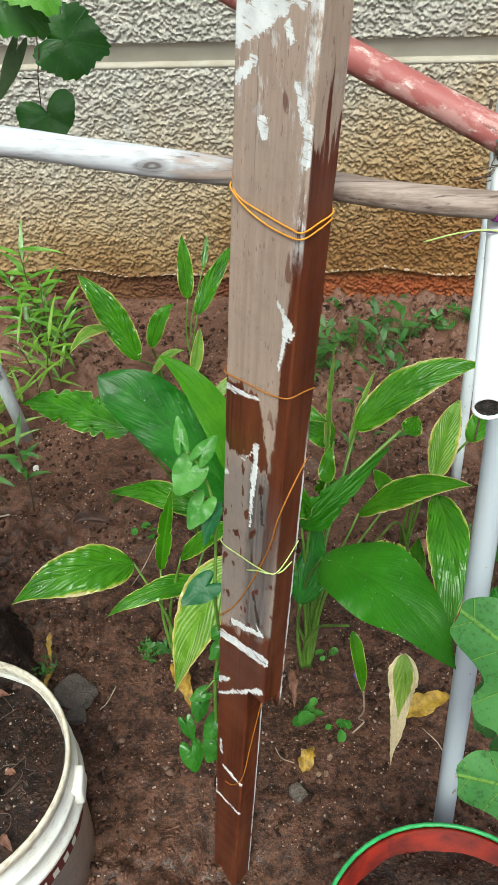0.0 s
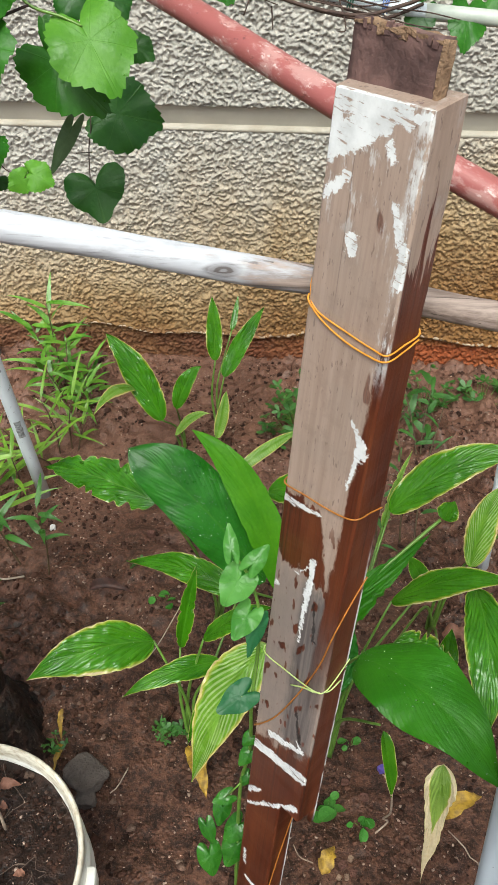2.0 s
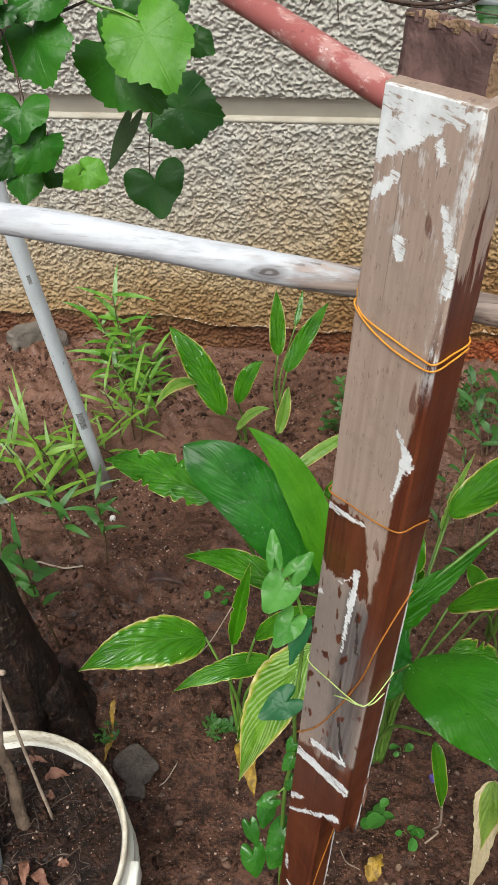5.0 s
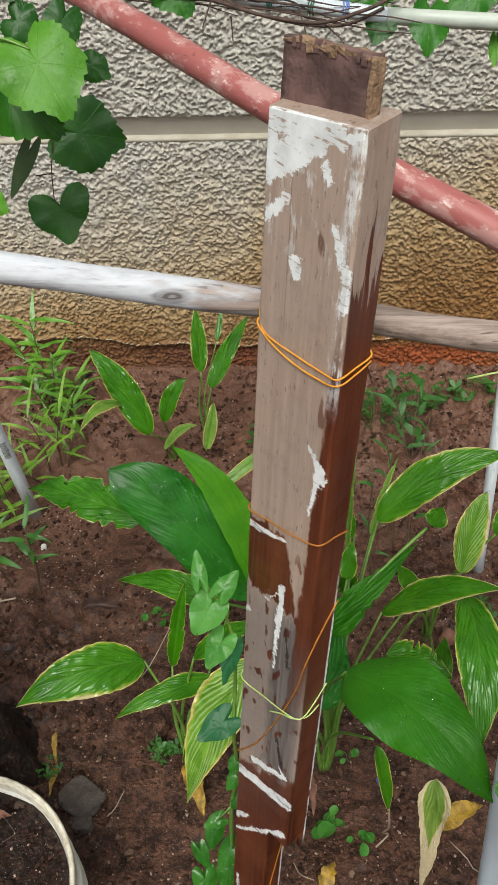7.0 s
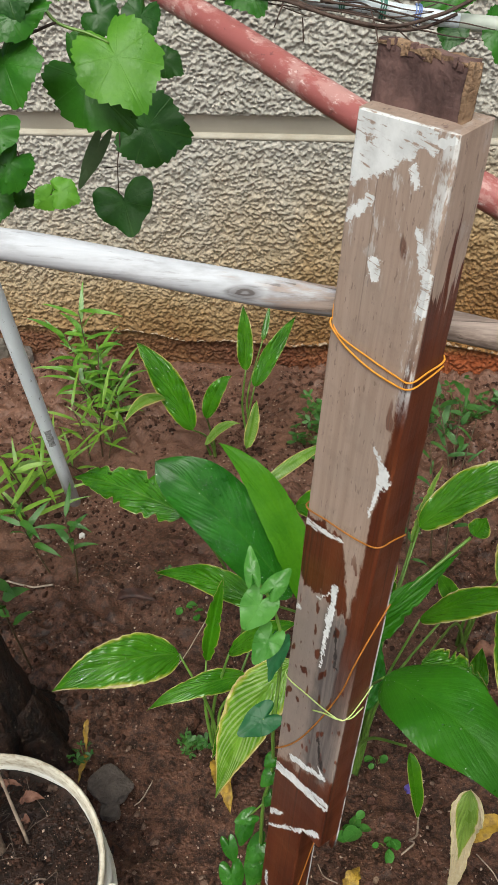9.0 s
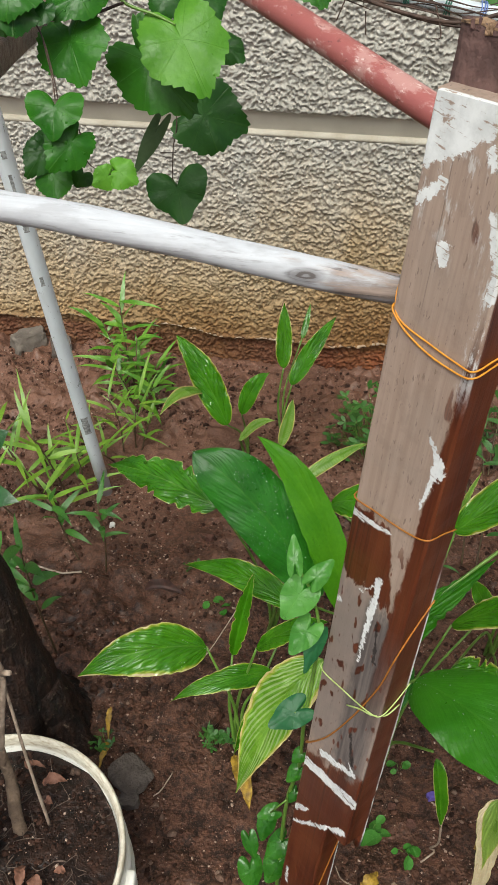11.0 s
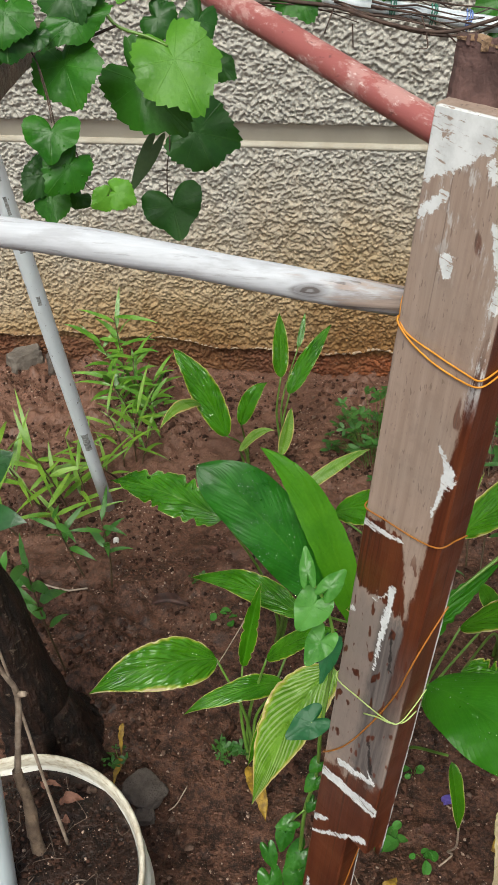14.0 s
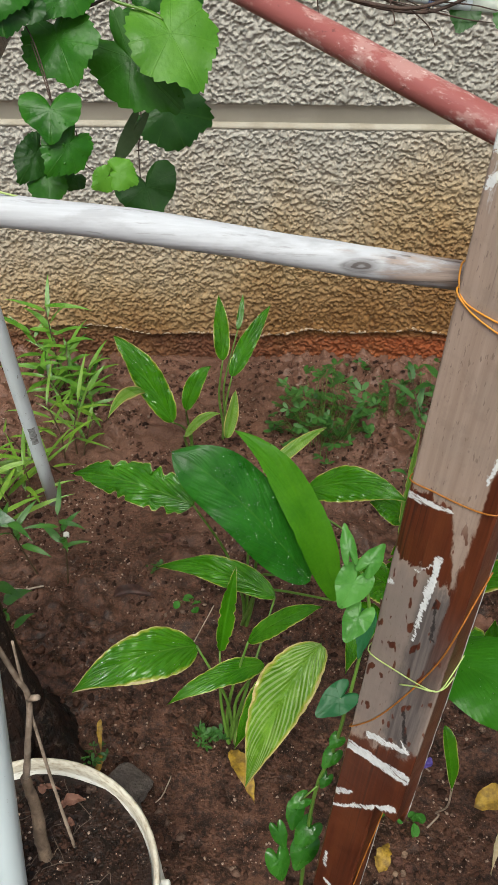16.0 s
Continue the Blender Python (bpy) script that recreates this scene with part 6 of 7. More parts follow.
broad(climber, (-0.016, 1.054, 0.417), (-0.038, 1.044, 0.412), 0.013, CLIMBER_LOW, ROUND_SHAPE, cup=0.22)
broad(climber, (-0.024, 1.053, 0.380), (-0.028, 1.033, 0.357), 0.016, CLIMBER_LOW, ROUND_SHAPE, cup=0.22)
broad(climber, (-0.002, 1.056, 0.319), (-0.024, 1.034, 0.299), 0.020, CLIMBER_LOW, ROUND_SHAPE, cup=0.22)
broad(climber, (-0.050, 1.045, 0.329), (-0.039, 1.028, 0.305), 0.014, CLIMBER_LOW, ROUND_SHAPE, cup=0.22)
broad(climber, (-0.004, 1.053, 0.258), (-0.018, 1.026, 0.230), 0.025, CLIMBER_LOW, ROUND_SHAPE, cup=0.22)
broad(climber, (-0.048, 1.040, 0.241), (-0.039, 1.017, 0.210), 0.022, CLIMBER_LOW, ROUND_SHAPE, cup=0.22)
broad(climber, (0.018, 1.054, 0.483), (0.010, 1.043, 0.472), 0.010, CLIMBER_LOW, ROUND_SHAPE, cup=0.22)
vine_stem(climber, [(-0.007, 1.046, 0.099), (-0.002, 1.062, 0.299), (0.006, 1.060, 0.449), (0.023, 1.045, 0.579), (0.029, 1.017, 0.723), (0.037, 1.015, 0.828), (0.041, 1.010, 0.914), (0.030, 1.010, 0.976), (0.013, 1.010, 1.014)], 0.0035, 0.0015, STEM, "stem")
vine_stem(climber, [(0.030, 1.010, 0.734), (0.018, 1.005, 0.761)], 0.0015, 0.001, STEM, "stem")
vine_stem(climber, [(0.006, 1.054, 0.461), (-0.018, 1.053, 0.417)], 0.0015, 0.001, STEM, "stem")

# ---- shrub tree ----

tree = thing("small_tree", "small tree with dark wet bark and glossy leaves", "tree")
vine_stem(tree, [(-0.590, 1.385, -0.030), (-0.592, 1.375, 0.050), (-0.605, 1.355, 0.180), (-0.618, 1.340, 0.400), (-0.635, 1.325, 0.650), (-0.665, 1.310, 1.000), (-0.700, 1.300, 1.400)], 0.125, 0.048, BARK, "trunk")
vine_stem(tree, [(-0.570, 1.360, 0.170), (-0.520, 1.345, 0.070), (-0.455, 1.330, -0.010)], 0.055, 0.02, BARK, "root")
vine_stem(tree, [(-0.600, 1.310, 0.150), (-0.585, 1.250, 0.050), (-0.570, 1.200, -0.020)], 0.055, 0.02, BARK, "root")
blade(tree, (-0.587, 1.297, 0.775), (-0.485, 1.334, 0.884), 0.059, GLOSSY, sag=0.015, wave=0.05, fold=0.12, crinkle=0.1, slim=1.0, ragged=0.0)
blade(tree, (-0.654, 1.325, 0.833), (-0.522, 1.332, 0.893), 0.063, GLOSSY, sag=0.015, wave=0.05, fold=0.12, crinkle=0.1, slim=1.0, ragged=0.0)
blade(tree, (-0.645, 1.286, 0.781), (-0.506, 1.274, 0.818), 0.054, GLOSSY, sag=0.015, wave=0.05, fold=0.12, crinkle=0.1, slim=1.0, ragged=0.0)
blade(tree, (-0.582, 1.277, 0.750), (-0.456, 1.270, 0.797), 0.048, GLOSSY, sag=0.015, wave=0.05, fold=0.12, crinkle=0.1, slim=1.0, ragged=0.0)
blade(tree, (-0.638, 1.250, 0.735), (-0.505, 1.240, 0.776), 0.050, GLOSSY, sag=0.015, wave=0.05, fold=0.12, crinkle=0.1, slim=1.0, ragged=0.0)
blade(tree, (-0.601, 1.252, 0.726), (-0.506, 1.196, 0.723), 0.039, GLOSSY, sag=0.015, wave=0.05, fold=0.12, crinkle=0.1, slim=1.0, ragged=0.0)

# ---- small growth on the bed ----
def narrow_clump(label, stems, seed, leaf_len=0.13, leaf_w=0.016, per=9, material=None, bare=0.30):
    """A seedling clump with upright stems and narrow leaves set along them."""
    rnd = random.Random(seed)
    p = thing("ginger_shoot", label, "seedling", "seedlings by the wall")
    for base, top in stems:
        pts = smooth_path([Vector(base) - Vector((0, 0, 0.02)), Vector(base).lerp(Vector(top), 0.5) + Vector((rnd.uniform(-0.015, 0.015), 0, 0)), top], 5)
        part("stem", tube(pts, [0.0028 - 0.0014 * i / (len(pts) - 1) for i in range(len(pts))], 6), STEM_DARK, p)
        for k in range(per):
            q = bare + (1 - bare) * k / (per - 1)
            c = Vector(base).lerp(Vector(top), q)
            a = k * 2.4 + rnd.uniform(-0.5, 0.5)
            ln = leaf_len * rnd.uniform(0.6, 1.15)
            out = Vector((math.cos(a), math.sin(a) * 0.8, rnd.uniform(-0.25, 1.0))).normalized()
            blade(p, c, c + out * ln, leaf_w * rnd.uniform(0.7, 1.3), material or GRASSY, sag=0.008, fold=0.3, rows=8, cols=4, slim=0.6, face=(rnd.uniform(-0.4, 0.4), -0.5, 1))
    return p


STEM_DARK = simple("dark seedling stem", (0.045, 0.026, 0.014), (0.105, 0.075, 0.032), 40, 0.6, bump=0.2)
narrow_clump("leafy ginger shoots growing beside the wall", [((-0.744, 2.60, 0), (-0.80, 2.66, 0.36)), ((-0.72, 2.57, 0), (-0.74, 2.62, 0.25)), ((-0.76, 2.62, 0), (-0.86, 2.65, 0.28)), ((-0.70, 2.60, 0), (-0.68, 2.62, 0.16)), ((-0.73, 2.55, 0), (-0.66, 2.52, 0.14)), ((-0.75, 2.58, 0), (-0.82, 2.56, 0.20))], 3, 0.125, 0.0150, 14, GINGER)
narrow_clump("low bright green grassy shoots beside the leaning pipe", [((-0.69, 2.38, 0), (-0.66, 2.37, 0.20)), ((-0.72, 2.35, 0), (-0.74, 2.33, 0.22)), ((-0.76, 2.30, 0), (-0.86, 2.27, 0.16)), ((-0.72, 2.30, 0), (-0.78, 2.22, 0.10)), ((-0.67, 2.36, 0), (-0.63, 2.40, 0.13))], 4, 0.15, 0.011, 7)
narrow_clump("bright grassy shoots with long thin leaves", [((-0.80, 2.10, 0), (-0.84, 2.02, 0.30)), ((-0.83, 2.05, 0), (-0.90, 2.0, 0.25)), ((-0.78, 2.12, 0), (-0.74, 2.06, 0.22)), ((-0.88, 2.10, 0), (-0.96, 2.05, 0.28)), ((-0.85, 2.15, 0), (-0.92, 2.16, 0.18)), ((-0.80, 2.05, 0), (-0.80, 1.96, 0.16)), ((-0.92, 2.00, 0), (-1.0, 1.94, 0.20))], 5, 0.18, 0.013, 7)
narrow_clump("dark-stemmed seedling with slim green leaves", [((-0.606, 1.841, 0), (-0.597, 1.841, 0.250))], 6, 0.085, 0.017, 7, SEEDLING, 0.55)
narrow_clump("dark-stemmed seedling leaning over the soil", [((-0.680, 1.865, 0), (-0.740, 1.865, 0.215))], 7, 0.090, 0.018, 7, SEEDLING, 0.55)
narrow_clump("tall thin-stemmed seedling near the tree", [((-0.630, 1.562, 0), (-0.664, 1.562, 0.372))], 8, 0.090, 0.022, 8, SEEDLING, 0.45)
narrow_clump("leafy seedling in the shade of the tree", [((-0.735, 1.565, 0), (-0.764, 1.565, 0.217)), ((-0.76, 1.68, 0), (-0.81, 1.68, 0.18))], 9, 0.095, 0.022, 7, SEEDLING, 0.55)


def leaflet_mesh(size, seed):
    """One small three-part leaf."""
    verts, faces, uvs = [], [], []
    for k in range(3):
        a0 = radians(-70 + 70 * k)
        c0 = len(verts)
        verts.append((0, 0, 0))
        uvs.append((0.0, 0.5))
        for i in range(9):
            t = i / 8 * 2 - 1
            ln = size * (0.35 + 0.65 * (1 - abs(t) ** 1.6))
            a = a0 + t * 0.55
            verts.append((ln * math.cos(a), ln * math.sin(a), size * (0.25 - 0.25 * t * t) * (1 if k == 1 else 0.6)))
            uvs.append((ln / size, (t + 1) / 2))
        for i in range(8):
            faces.append((c0, c0 + 1 + i, c0 + 2 + i))
    return verts, faces, uvs


def round_leaf(size):
    """One small egg-shaped leaf, hollowed along its rib."""
    verts, faces, uvs = [(0, 0, 0)], [], [(0.0, 0.5)]
    for i in range(15):
        t = i / 14 * 2 - 1
        a = t * math.pi * 0.93
        r = size * (0.42 + 0.08 * math.cos(a))
        verts.append((size * 0.45 + r * math.cos(a), r * 0.86 * math.sin(a), size * 0.16 * abs(math.sin(a))))
        uvs.append((0.5 + 0.5 * math.cos(a), 0.5 + 0.5 * math.sin(a)))
    faces = [(0, 1 + i, 2 + i) for i in range(14)]
    return verts, faces, uvs


def weed(label, at, spread, height, count, size, seed, material=None, name="weed", round_leaves=False):
    """A weed of small three-part leaves each on its own thin stalk."""
    rnd = random.Random(seed)
    p = thing(name, label, "weed", "weeds on the bed")
    base = Vector(at)
    for _ in range(count):
        a, q = rnd.uniform(0, 6.28), math.sqrt(rnd.random())
        tip = base + Vector((math.cos(a) * spread[0] * q, math.sin(a) * spread[1] * q, height * rnd.uniform(0.15, 1.0) * (1.15 - 0.5 * q)))
        m = Matrix.Translation(tip) @ Euler((rnd.uniform(-0.6, 0.3), rnd.uniform(-0.4, 0.4), rnd.uniform(0, 6.28))).to_matrix().to_4x4()
        grown = size * rnd.uniform(0.6, 1.3)
        v, f, u = round_leaf(grown) if round_leaves else leaflet_mesh(grown, seed)
        mesh_part("leaf", [tuple(m @ Vector(x)) for x in v], f, material or WEED, p, uvs=u)
        foot = base + Vector((math.cos(a) * spread[0] * q * 0.4, math.sin(a) * spread[1] * q * 0.4, 0))
        sv, sf = [], []
        w = 0.0008
        for c in (foot, foot.lerp(tip, 0.6) + Vector((0, 0, height * 0.12)), tip):
            sv += [tuple(c + Vector((w, 0, 0))), tuple(c + Vector((-w / 2, w * 0.87, 0))), tuple(c + Vector((-w / 2, -w * 0.87, 0)))]
        for s in (0, 3):
            for k in range(3):
                sf.append((s + k, s + (k + 1) % 3, s + 3 + (k + 1) % 3, s + 3 + k))
        mesh_part("stalk", sv, sf, STEM, p)
    return p


weed("bushy green weed with small round leaflets", (0.075, 2.46, 0), (0.16, 0.14), 0.28, 130, 0.028, 11)
weed("low green weed at the foot of the wall", (0.30, 2.60, 0), (0.11, 0.08), 0.20, 44, 0.020, 12)
weed("small clover-like weed beside the wall", (0.215, 2.83, 0), (0.03, 0.02), 0.09, 9, 0.034, 13)
weed("feathery green weed behind the post", (0.43, 2.66, 0), (0.10, 0.06), 0.17, 34, 0.022, 14)
weed("low weed patch by the wall", (0.62, 2.72, 0), (0.12, 0.06), 0.11, 24, 0.028, 15)
weed("low weed patch beyond the pipes", (0.93, 2.62, 0), (0.16, 0.10), 0.15, 70, 0.030, 16)
weed("tiny round-leaved seedling on bare soil", (-0.282, 1.785, 0), (0.028, 0.02), 0.03, 9, 0.024, 17, CLIMBER, round_leaves=True)
weed("tiny green weed on bare soil", (-0.375, 1.90, 0), (0.03, 0.02), 0.03, 9, 0.016, 18)
weed("tiny weed at the foot of the turmeric", (-0.20, 1.405, 0), (0.035, 0.025), 0.05, 18, 0.016, 19)
weed("small two-leaved seedling beside the post", (0.151, 1.27, 0), (0.030, 0.018), 0.035, 6, 0.040, 20, CLIMBER, round_leaves=True)
weed("small seedling on the soil", (0.225, 1.243, 0), (0.024, 0.015), 0.025, 5, 0.026, 21, CLIMBER, round_leaves=True)
weed("tiny seedling between the turmeric stems", (0.20, 1.42, 0), (0.015, 0.012), 0.03, 4, 0.020, 22, CLIMBER, round_leaves=True)
weed("withered weed beside the bucket", (-0.435, 1.35, 0), (0.03, 0.04), 0.08, 9, 0.015, 23)
weed("low grass-like weeds on the soil by the pipes", (0.62, 1.75, 0), (0.12, 0.16), 0.07, 60, 0.018, 24)
weed("tiny weed by the wall stones", (-1.30, 2.72, 0), (0.04, 0.05), 0.05, 14, 0.016, 25)
narrow_clump("tall thin weed stalks with slim leaves", [((0.33, 2.05, 0), (0.30, 2.18, 0.30)), ((0.36, 2.0, 0), (0.42, 2.25, 0.33)), ((0.27, 1.92, 0), (0.26, 2.0, 0.33))], 26, 0.07, 0.010, 6, WEED)
narrow_clump("tall weed with a stout stem and broad ragged leaves", [((0.40, 2.36, 0), (0.33, 2.52, 0.24)), ((0.40, 2.37, 0), (0.43, 2.56, 0.22))], 27, 0.085, 0.020, 8, WEED)


# ---- fallen leaves, stones, bricks, sticks ----
def fallen(label, a, b, width, material, sag=0.012, fold=0.5):
    ob = blade(None, a, b, width, material, sag=sag, fold=fold, wave=1.6, ragged=0.35, name="fallen_leaf", face=(0.1, -0.3, 1), rows=14, cols=6)
    return tagged(ob, label, "dead leaf", "fallen leaves")


tagged(cord("dry_root", "thin pale root lying on the soil", [(0.090, 1.192, on_ground(0.090, 1.192) + 0.004), (0.104, 1.169, on_ground(0.104, 1.169) + 0.006), (0.131, 1.159, on_ground(0.131, 1.159) + 0.004)], DRY_STEM, 0.0013), category="root")
tagged(cord("withered_tendril", "brown withered leaf end trailing on the soil", [(0.262, 1.182, 0.240), (0.268, 1.195, 0.150), (0.262, 1.225, 0.070), (0.275, 1.240, 0.030), (0.251, 1.220, 0.018)], DRY_STEM, 0.0020), category="leaf")
fallen("yellow fallen leaf with a brown rib", (0.352, 1.265, 0.025), (0.470, 1.315, 0.03), 0.050, YELLOW_LEAF)
fallen("yellow and brown fallen leaf under the turmeric", (-0.150, 1.372, 0.020), (-0.095, 1.262, 0.012), 0.040, YELLOW_LEAF)
fallen("curled dark dead leaf on bare soil", (-0.465, 1.752, 0.060), (-0.355, 1.758, 0.056), 0.034, simple("dark dead leaf", (0.010, 0.005, 0.004), (0.085, 0.034, 0.024), 60, 0.6, bump=0.5), 0.02, 1.6)
fallen("tan dead leaf lying near the bricks", (-1.42, 2.53, 0.018), (-1.33, 2.62, 0.018), 0.060, STRAW)
fallen("small yellow leaf lying by the post", (0.150, 1.130, 0.015), (0.170, 1.185, 0.02), 0.035, YELLOW_LEAF)
fallen("withered yellow leaf beside the bucket", (-0.430, 1.395, 0.085), (-0.424, 1.345, 0.040), 0.013, YELLOW_LEAF)
fallen("curled yellow leaf beside the bucket", (-0.425, 1.345, 0.030), (-0.428, 1.285, 0.018), 0.016, YELLOW_LEAF)
fallen("orange-brown dead leaf beside the post", (0.118, 1.36, 0.03), (0.128, 1.28, 0.012), 0.022, BROWN_LEAF)
fallen("dry tan leaf at the turmeric stem", (-0.13, 1.49, 0.014), (-0.05, 1.50, 0.018), 0.032, STRAW)
fallen("dry curled leaf under the turmeric", (0.42, 1.74, 0.014), (0.49, 1.72, 0.018), 0.045, BROWN_LEAF)
fallen("brown dead leaf on the bucket soil", (BX + 0.075, BY - 0.02, 0.364), (BX + 0.110, BY - 0.040, 0.360), 0.020, BROWN_LEAF)
fallen("russet dead leaf on the bucket soil", (BX + 0.035, BY + 0.13, 0.364), (BX + 0.075, BY + 0.142, 0.364), 0.020, BROWN_LEAF)
fallen("russet dead leaves beside the dry stem", (BX + 0.055, BY + 0.0, 0.360), (BX + 0.070, BY - 0.045, 0.364), 0.018, BROWN_LEAF)


for k in range(9):
    rnd = random.Random(k + 510)
    a, q = rnd.uniform(-1.2, 2.2), rnd.uniform(0.25, 0.80) * BR
    at = Vector((BX + q * math.cos(a), BY + q * math.sin(a), 0.362))
    fallen("crumpled russet leaf scrap on the bucket soil", at, at + Vector((rnd.uniform(-0.03, 0.03), rnd.uniform(-0.03, 0.03), 0.002)), rnd.uniform(0.008, 0.016), BROWN_LEAF, 0.006)


def stone(name, label, at, size, material, seed, category="stone", group="stones"):
    bm = bmesh.new()
    bmesh.ops.create_icosphere(bm, subdivisions=3, radius=1.0)
    for v in bm.verts:
        d = v.co.normalized()
        k = 1 + 0.22 * noise.noise(d * 1.3 + Vector((seed, seed * 2, 0))) + 0.12 * noise.noise(d * 3.5 + Vector((seed, 0, 0))) + 0.05 * noise.noise(d * 9 + Vector((seed, 4, 0)))
        flat = Vector((max(-0.75, min(0.75, d.x)), max(-0.75, min(0.75, d.y)), max(-0.6, min(0.6, d.z))))
        v.co = flat * k
    bmesh.ops.scale(bm, vec=size, verts=bm.verts)
    bmesh.ops.rotate(bm, cent=(0, 0, 0), matrix=Matrix.Rotation(seed * 1.3, 3, "Z"), verts=bm.verts)
    bmesh.ops.translate(bm, vec=at, verts=bm.verts)
    return tagged(part(name, bm, material, smooth=False), label, category, group)


stone("stone", "flat grey stone half sunk in the soil", (-0.362, 1.288, 0.012), (0.056, 0.046, 0.020), STONE, 2)
stone("stone", "small grey stone beside the flat one", (-0.345, 1.236, 0.008), (0.026, 0.022, 0.018), STONE, 5)
stone("stone", "grey stone lying at the wall's foot", (-1.245, 2.855, 0.045), (0.085, 0.055, 0.065), simple("pale grey stone", (0.085, 0.070, 0.058), (0.19, 0.160, 0.132), 30, 0.8, bump=0.6), 3)
stone("stone", "dark broken stone at the wall's foot", (-1.115, 2.845, 0.035), (0.065, 0.05, 0.06), STONE, 4)
stone("brick_piece", "broken red brick half covered with soil", (-1.45, 2.82, 0.045), (0.13, 0.075, 0.075), BRICK, 6, "brick", "bricks")
stone("brick_piece", "small red brick fragment lying on soil", (-1.43, 2.47, 0.012), (0.06, 0.04, 0.03), BRICK, 7, "brick", "bricks")
stone("clod", "lump of dark soil beside the turmeric", (-0.235, 1.45, 0.015), (0.045, 0.035, 0.035), SOIL, 8, "soil lump", "soil lumps")
stone("clod", "lump of dark soil near the post", (0.14, 1.09, 0.008), (0.022, 0.018, 0.018), STONE, 9, "soil lump", "soil lumps")
stone("scrap", "scrap of violet plastic on the soil", (0.270, 1.365, 0.012), (0.014, 0.010, 0.013), simple("violet scrap", (0.08, 0.05, 0.30), (0.16, 0.12, 0.45), 60, 0.5), 10, "plastic scrap", "")
stone("stone", "small reddish stone on bare soil", (-0.36, 2.014, 0.012), (0.014, 0.011, 0.012), BRICK, 12)
stone("pebble", "small white pebble on bare soil", (-0.644, 2.014, 0.008), (0.012, 0.010, 0.009), simple("white pebble", (0.55, 0.53, 0.50), (0.7, 0.68, 0.64), 60, 0.6), 11, "pebble", "")
for x, y, r in ((0.189, 1.160, 0.011), (0.209, 1.146, 0.010), (0.197, 1.136, 0.007), (0.182, 1.135, 0.007), (0.204, 1.175, 0.008), (0.191, 1.344, 0.010), (0.232, 1.310, 0.012)):
    stone("pebble", "small tan pebble lying on the damp soil", (x, y, on_ground(x, y) + r * 0.4), (r, r * 0.85, r * 0.75), PEBBLE if r < 0.009 else BRICK, int(x * 1000), "pebble", "pebbles")
tagged(part("bamboo_stick", tube(along((-1.498, 2.862, -0.02), (-1.455, 2.872, 0.55), 8, 0.001, 3), 0.014, 12, 0.05), simple("bare tan stick", (0.22, 0.13, 0.07), (0.38, 0.24, 0.13), 30, 0.6, bump=0.3)), "tan wooden stick leaning on the house wall", "stick")
for a, b in (((-0.29, 1.60, 0.01), (-0.20, 1.66, 0.16)), ((0.40, 1.25, 0.006), (0.46, 1.17, 0.008)), ((-0.30, 1.26, 0.006), (-0.27, 1.32, 0.010))):
    tagged(part("twig", tube(along(a, b, 6, 0.006, 9), 0.0013, 6), TWIG), "thin dry twig lying on the soil", "twig", "twigs")
tagged(part("twig", tube(along((-0.86, 1.79, 0.040), (-0.66, 1.80, 0.032), 6, 0.006, 4), 0.0026, 6), TWIG), "pale dry twig lying on the soil", "twig", "twigs")
fresh = thing("leaf_stalk", "pale dry leaf stalk fallen across the weeds", "stalk")
vine_stem(fresh, [(-0.03, 2.16, 0.05), (0.05, 2.11, 0.03), (0.13, 2.05, 0.02)], 0.0035, 0.0025, STEM, "stalk")


def grit(name, label, count, size, material, seed, region, z=0.0, dome=None, cluster=None, fewer=5):
    """Loose crumbs and grit scattered over the bed, one joined mesh."""
    rng = np.random.default_rng(seed)
    turns = [k * math.pi / 5 for k in range(10)]
    ico = np.array([(0, 0, 1)] + [(0.894 * math.cos(a), 0.894 * math.sin(a), 0.447) for a in turns[::2]] + [(0.894 * math.cos(a), 0.894 * math.sin(a), -0.447) for a in turns[1::2]] + [(0, 0, -1)])
    fs = [(0, 1 + k, 1 + (k + 1) % 5) for k in range(5)] + [(1 + k, 6 + k, 1 + (k + 1) % 5) for k in range(5)] + [(6 + k, 6 + (k + 1) % 5, 1 + (k + 1) % 5) for k in range(5)] + [(11, 6 + (k + 1) % 5, 6 + k) for k in range(5)]
    x0, x1, y0, y1 = region
    verts, faces = [], []
    xs, ys = rng.uniform(x0, x1, count), rng.uniform(y0, y1, count)
    rs = size[0] + (size[1] - size[0]) * rng.random(count) ** fewer
    for i in range(count):
        if cluster and noise.noise((xs[i] * 6, ys[i] * 6, 3.0)) + 0.5 * noise.noise((xs[i] * 19, ys[i] * 19, 7.0)) < cluster:
            continue
        base = on_ground(xs[i], ys[i])
        if dome:
            q = math.hypot(xs[i] - dome[0], ys[i] - dome[1]) / dome[2]
            if q > 0.97:
                continue
            base = dome[3] + 0.012 * (1 - q * q)
        a = rng.uniform(0, 6.28)
        c, s = math.cos(a), math.sin(a)
        v = ico * np.clip(1 + 0.30 * rng.standard_normal((12, 1)), 0.5, 1.7) * (rs[i] * rng.uniform(0.7, 1.3, 3))
        w = np.stack([v[:, 0] * c - v[:, 1] * s + xs[i], v[:, 0] * s + v[:, 1] * c + ys[i], v[:, 2] * 0.8 + base + rs[i] * 0.4 + z], -1)
        faces += [tuple(k + len(verts) * 1 for k in f) for f in fs]
        verts += w.tolist()
    return tagged(mesh_part(name, verts, faces, material), label, "gravel", kind="stuff")


